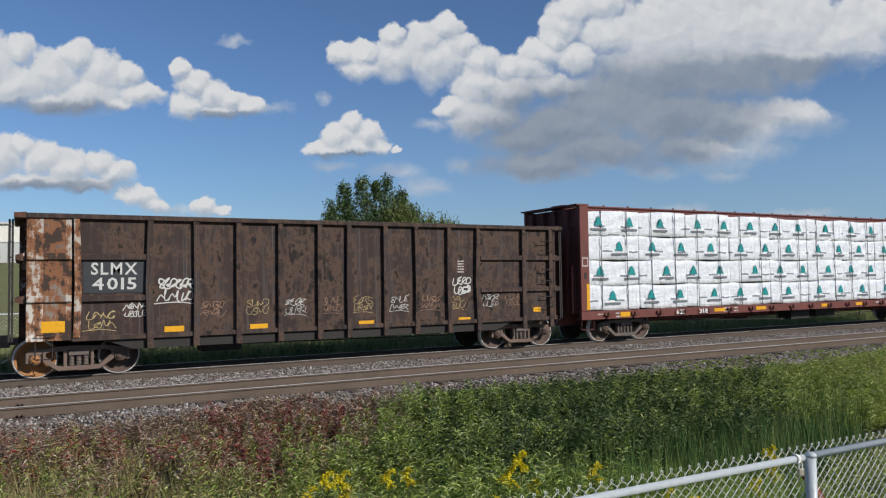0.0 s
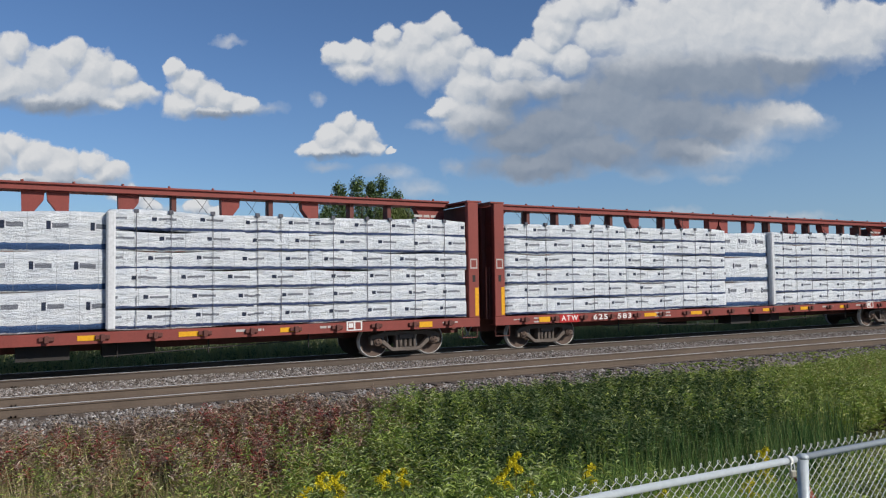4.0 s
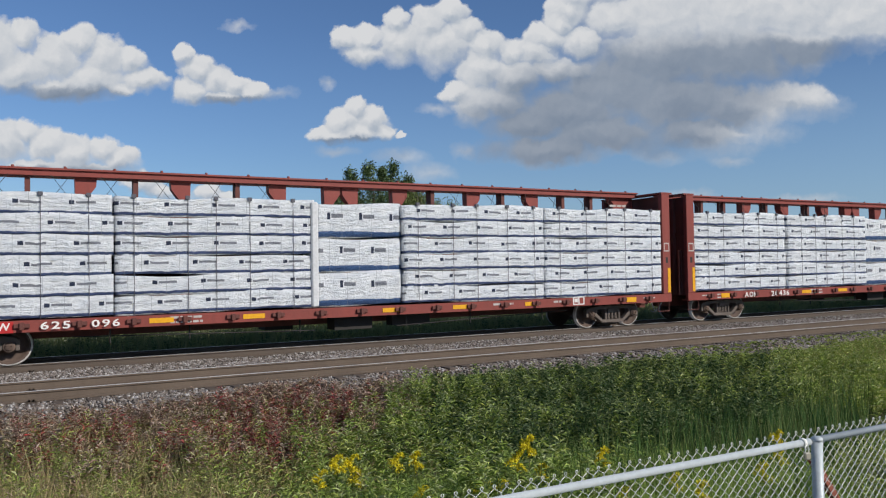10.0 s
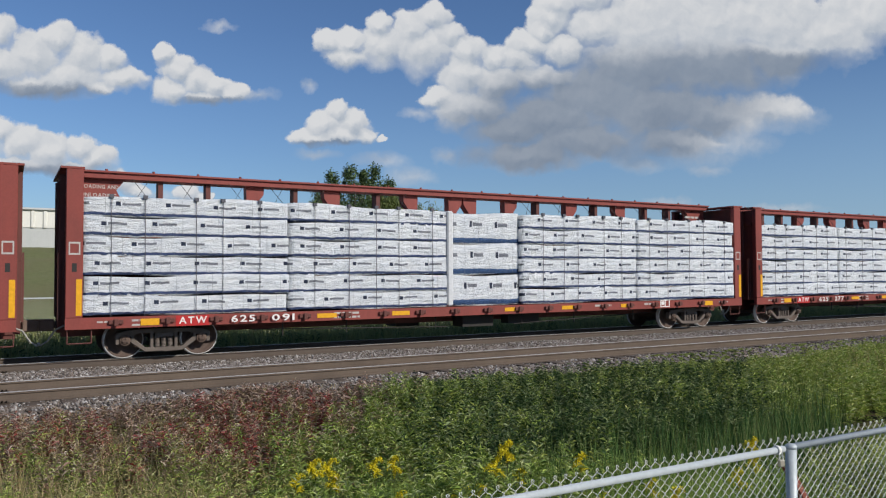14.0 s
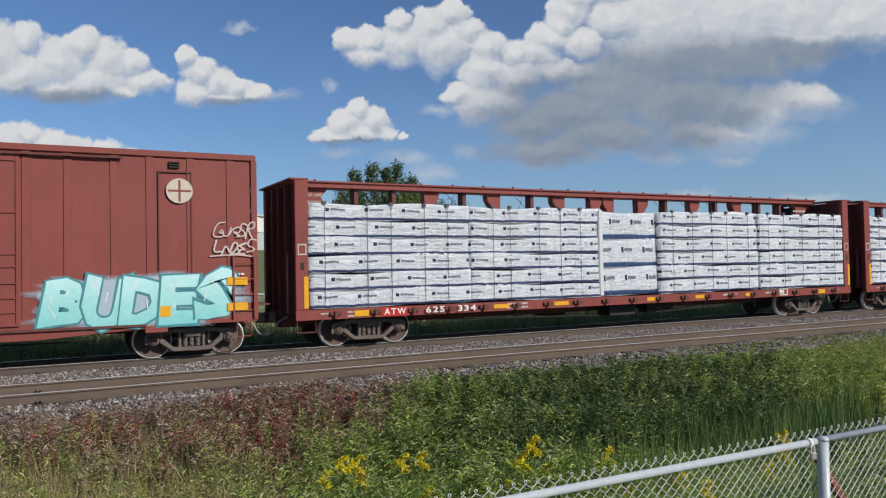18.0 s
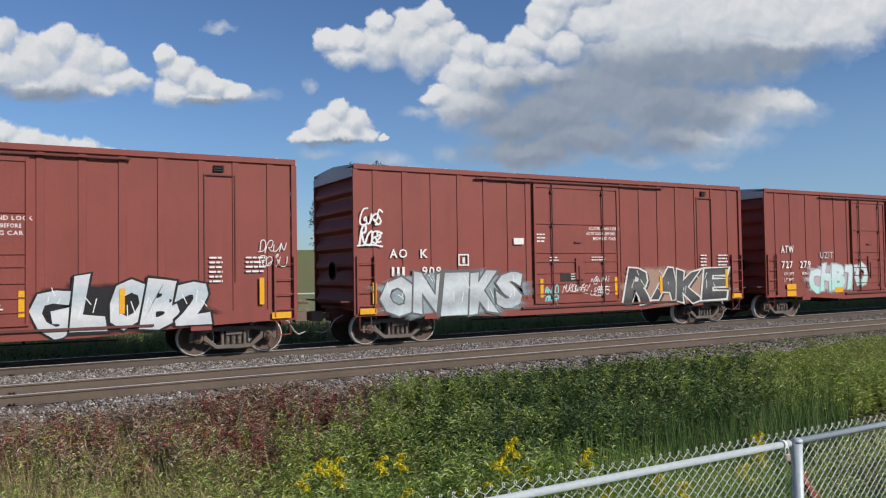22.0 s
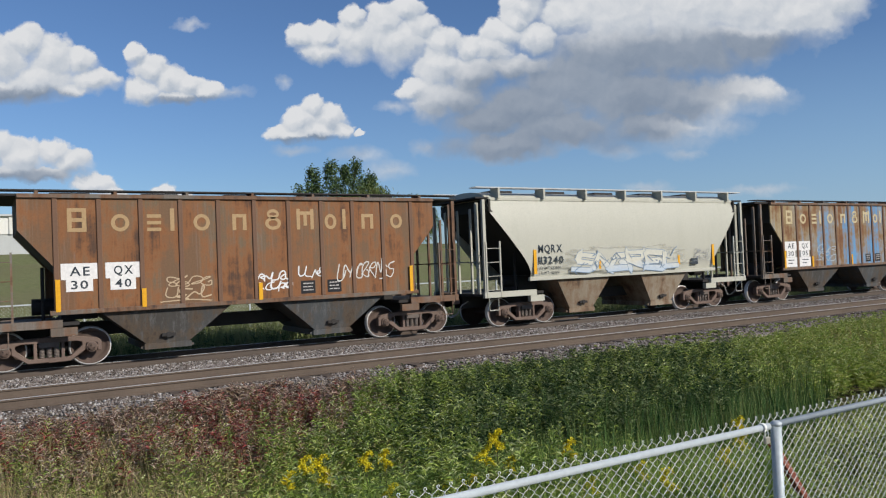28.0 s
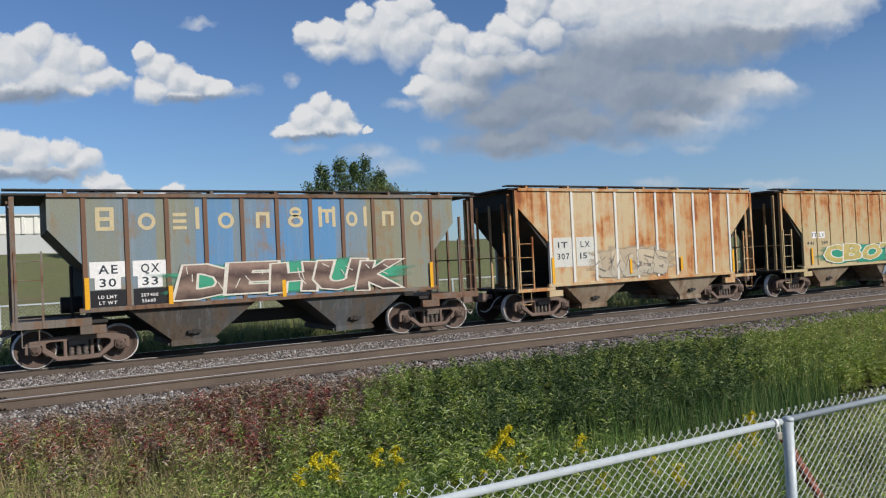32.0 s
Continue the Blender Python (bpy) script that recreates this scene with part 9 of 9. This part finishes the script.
# ---- fences ----
M_GALV = worn("galvanised_pipe", (0.43, 0.47, 0.49), (0.34, 0.37, 0.39), 0.45, 0.5, 0.15, metal=0.1)
M_WIRE = plain("galvanised_wire", (0.80, 0.80, 0.75), 0.5, 0.0)
M_STAKE = worn("rusty_stake", (0.28, 0.09, 0.06), (0.16, 0.06, 0.04), 0.8, 0.7, 0.3)


def tubes(paths, r):
    """Thin four-sided wires along many paths of equal length."""
    k, n = paths.shape[:2]
    ring = np.array([(1, 0, 0), (0, 1, 0), (-1, 0, 0), (0, -1, 0)]) * r
    v = (paths[:, :, None, :] + ring[None, None]).reshape(-1, 3)
    c, jj, q = np.meshgrid(np.arange(k), np.arange(n - 1), np.arange(4), indexing="ij")
    i0 = (c * n + jj) * 4
    return v, np.stack([i0 + q, i0 + (q + 1) % 4, i0 + 4 + (q + 1) % 4, i0 + 4 + q], -1).reshape(-1, 4)


def wire_mesh(x0, x1, y, z0, z1, pitch, r, rise=None, smooth_bends=1, loops=False):
    """Chain link: zigzag wires side by side, hooked into each other, knuckled in pairs along the top."""
    half = pitch / 2
    rise = rise or half
    nz = int(round((z1 - z0) / rise)) // 2 * 2
    cols = int((x1 - x0) / half) // 2 * 2
    j = np.arange(nz * smooth_bends + 1) / smooth_bends
    c = np.arange(cols)[:, None]
    swing = np.cos(np.pi * (j[None] + c))
    swing = np.sign(swing) * np.abs(swing) ** 0.8
    path = np.stack([x0 + c * half - swing * half * 0.53, y - swing * r, np.broadcast_to(z1 - (nz - j[None]) * rise, swing.shape)], -1)
    v, f = tubes(path, r)
    if loops:
        a = np.linspace(-0.6, 3.75, 7)
        cx = (x0 + (np.arange(cols // 2) * 2 + 0.5) * half)[:, None]
        sel = 1 if abs(path[0, -1, 0] - path[1, -1, 0]) < half else -1
        cx = cx if sel > 0 else cx + half
        ring = np.stack([cx + 0.0075 * np.cos(a)[None] * 1.0, np.full((cols // 2, 7), y), np.broadcast_to(z1 + 0.007 + 0.009 * np.sin(a)[None], (cols // 2, 7))], -1)
        v2, f2 = tubes(ring, r * 1.1)
        v, f = np.concatenate([v, v2]), np.concatenate([f, f2 + len(v)])
    return v, f


def chain_fence():
    y, zt = 3.15, 0.966
    fe = thing("chain_link_fence", "galvanised chain-link fence with a pipe top rail", "fence", "", pose(0, y, 0))
    for a, b, dz in ((-9, 4.30, 0), (4.36, 16, 0.004)):
        bm = bmesh.new()
        rod(bm, (a, 0, zt + dz), (b, 0, zt + dz), 0.0212, 14)
        part("top_rail", bm, M_GALV, fe, "pale galvanised pipe", 0, True)
    for x in (-7.9, -4.85, -1.8, 1.25, 4.345, 7.4, 10.4):
        bm = bmesh.new()
        rod(bm, (x, -0.02, -0.45), (x, -0.02, zt + 0.018), 0.034, 18)
        lathe(bm, [(0.0, zt + 0.034), (0.022, zt + 0.031), (0.036, zt + 0.02), (0.036, zt + 0.002)], 18, "z", (x, -0.02, 0))
        part("post", bm, M_GALV, fe, "thick pipe post with a low cap", 0, True)
    bm = bmesh.new()
    lathe(bm, [(0.0225, -0.012), (0.029, -0.012), (0.029, 0.012), (0.0225, 0.012)], 14, "x", (4.235, 0, zt))
    part("rail_clamp", bm, M_WIRE, fe, "steel clamp on the rail end", 0, True)
    v, f = wire_mesh(1.0, 8.2, 0.026, -0.30, zt + 0.055, 0.0718, 0.0027, 0.0325, 4, True)
    me = from_arrays("wire_mesh", v, f, M_WIRE, "diamond wire mesh", "stuff")
    me.parent = fe
    lock = thing("padlock", "small worn brass-grey padlock hanging on the fence rail", "padlock", "", pose(4.235, y - 0.03, zt - 0.075))
    solid("body", [(-0.025, 0.025, -0.012, 0.012, -0.022, 0.022)], M_LOCK, lock, "", 0.006)
    bm = bmesh.new()
    pts = [(-0.016, 0, 0.02), (-0.016, 0.0, 0.05), (-0.008, 0.005, 0.062), (0.008, 0.005, 0.062), (0.016, 0, 0.05), (0.016, 0, 0.02)]
    for p, q in zip(pts, pts[1:]):
        rod(bm, p, q, 0.004, 8)
    part("shackle", bm, M_WIRE, lock)
    return fe


M_LOCK = plain("padlock_metal", (0.50, 0.46, 0.38), 0.4, 0.5)


def far_fence():
    fe = thing("line_fence", "low grey wire fence beyond the tracks", "fence", "", pose(0, 30, 0))
    solid("top_rail", [(-12, 70, -0.025, 0.025, 1.24, 1.29)], M_GALV, fe)
    for k in range(28):
        solid("post", [(-12 + k * 3.0 - 0.03, -12 + k * 3.0 + 0.03, -0.03, 0.03, -0.8, 1.32)], M_GALV, fe)
    v, f = wire_mesh(-12, 40, 0.03, -0.5, 1.25, 0.13, 0.003)
    me = from_arrays("wire_mesh", v, f, M_WIRE, "", "stuff")
    me.parent = fe
    return fe


chain_fence()
far_fence()
stake = thing("stake", "leaning rusty red steel stake behind the fence", "stake", "", pose(5.15, 3.75, 0.62))
bm = bmesh.new()
prism(bm, [(-0.025, -0.025), (0.025, -0.025), (0.025, -0.018), (-0.018, -0.018), (-0.018, 0.025), (-0.025, 0.025)], -1.2, 0.0, "z")
ob = part("angle_iron", bm, M_STAKE, stake)
ob.matrix_local = pose(0, 0, 0, 0, -37, 0)


def travel(t):
    """How far the train has come at t seconds: about 13 m/s."""
    return 13.3964 * t + 0.007833 * (t - 16) ** 2


def wheel_rows(u, x):
    """A wheel pair rolls while it passes the view and stands still before and after."""
    first = (-12 - u - x) / 13.4
    rows = [(0, 0.0)]
    if -3 < first < 32:
        t0 = max(0.0, first)
        n = int(min(32.0 - t0, 4.2) / 0.05)
        rows = [(0, 0.0)] if t0 > 0 else []
        rows += [(t0 + 0.05 * k, travel(t0 + 0.05 * k) - travel(t0)) for k in range(n + 1)]
    if rows[-1][0] < 32:
        rows.append((32, rows[-1][1]))
    return rows


def motions():
    for car in CARS + LOADS:
        walk(car, [(t, pose(car["u"] + travel(t), TRACK_FAR, 0)) for t in range(0, 33, 4)])
    for ws, s, x in WHEELS:
        car = ws.parent.parent
        walk(ws, [(t, pose(s, 0, 0.458, 0, math.degrees(d / 0.458), 0)) for t, d in wheel_rows(car["u"], x + s)])
    # the clouds hardly drift
    walk(clouds, [(0, backdrop_pose(28.92, 2.55, 0.92)), (32, backdrop_pose(28.92 - 0.45, 2.55, 0.92))])


motions()
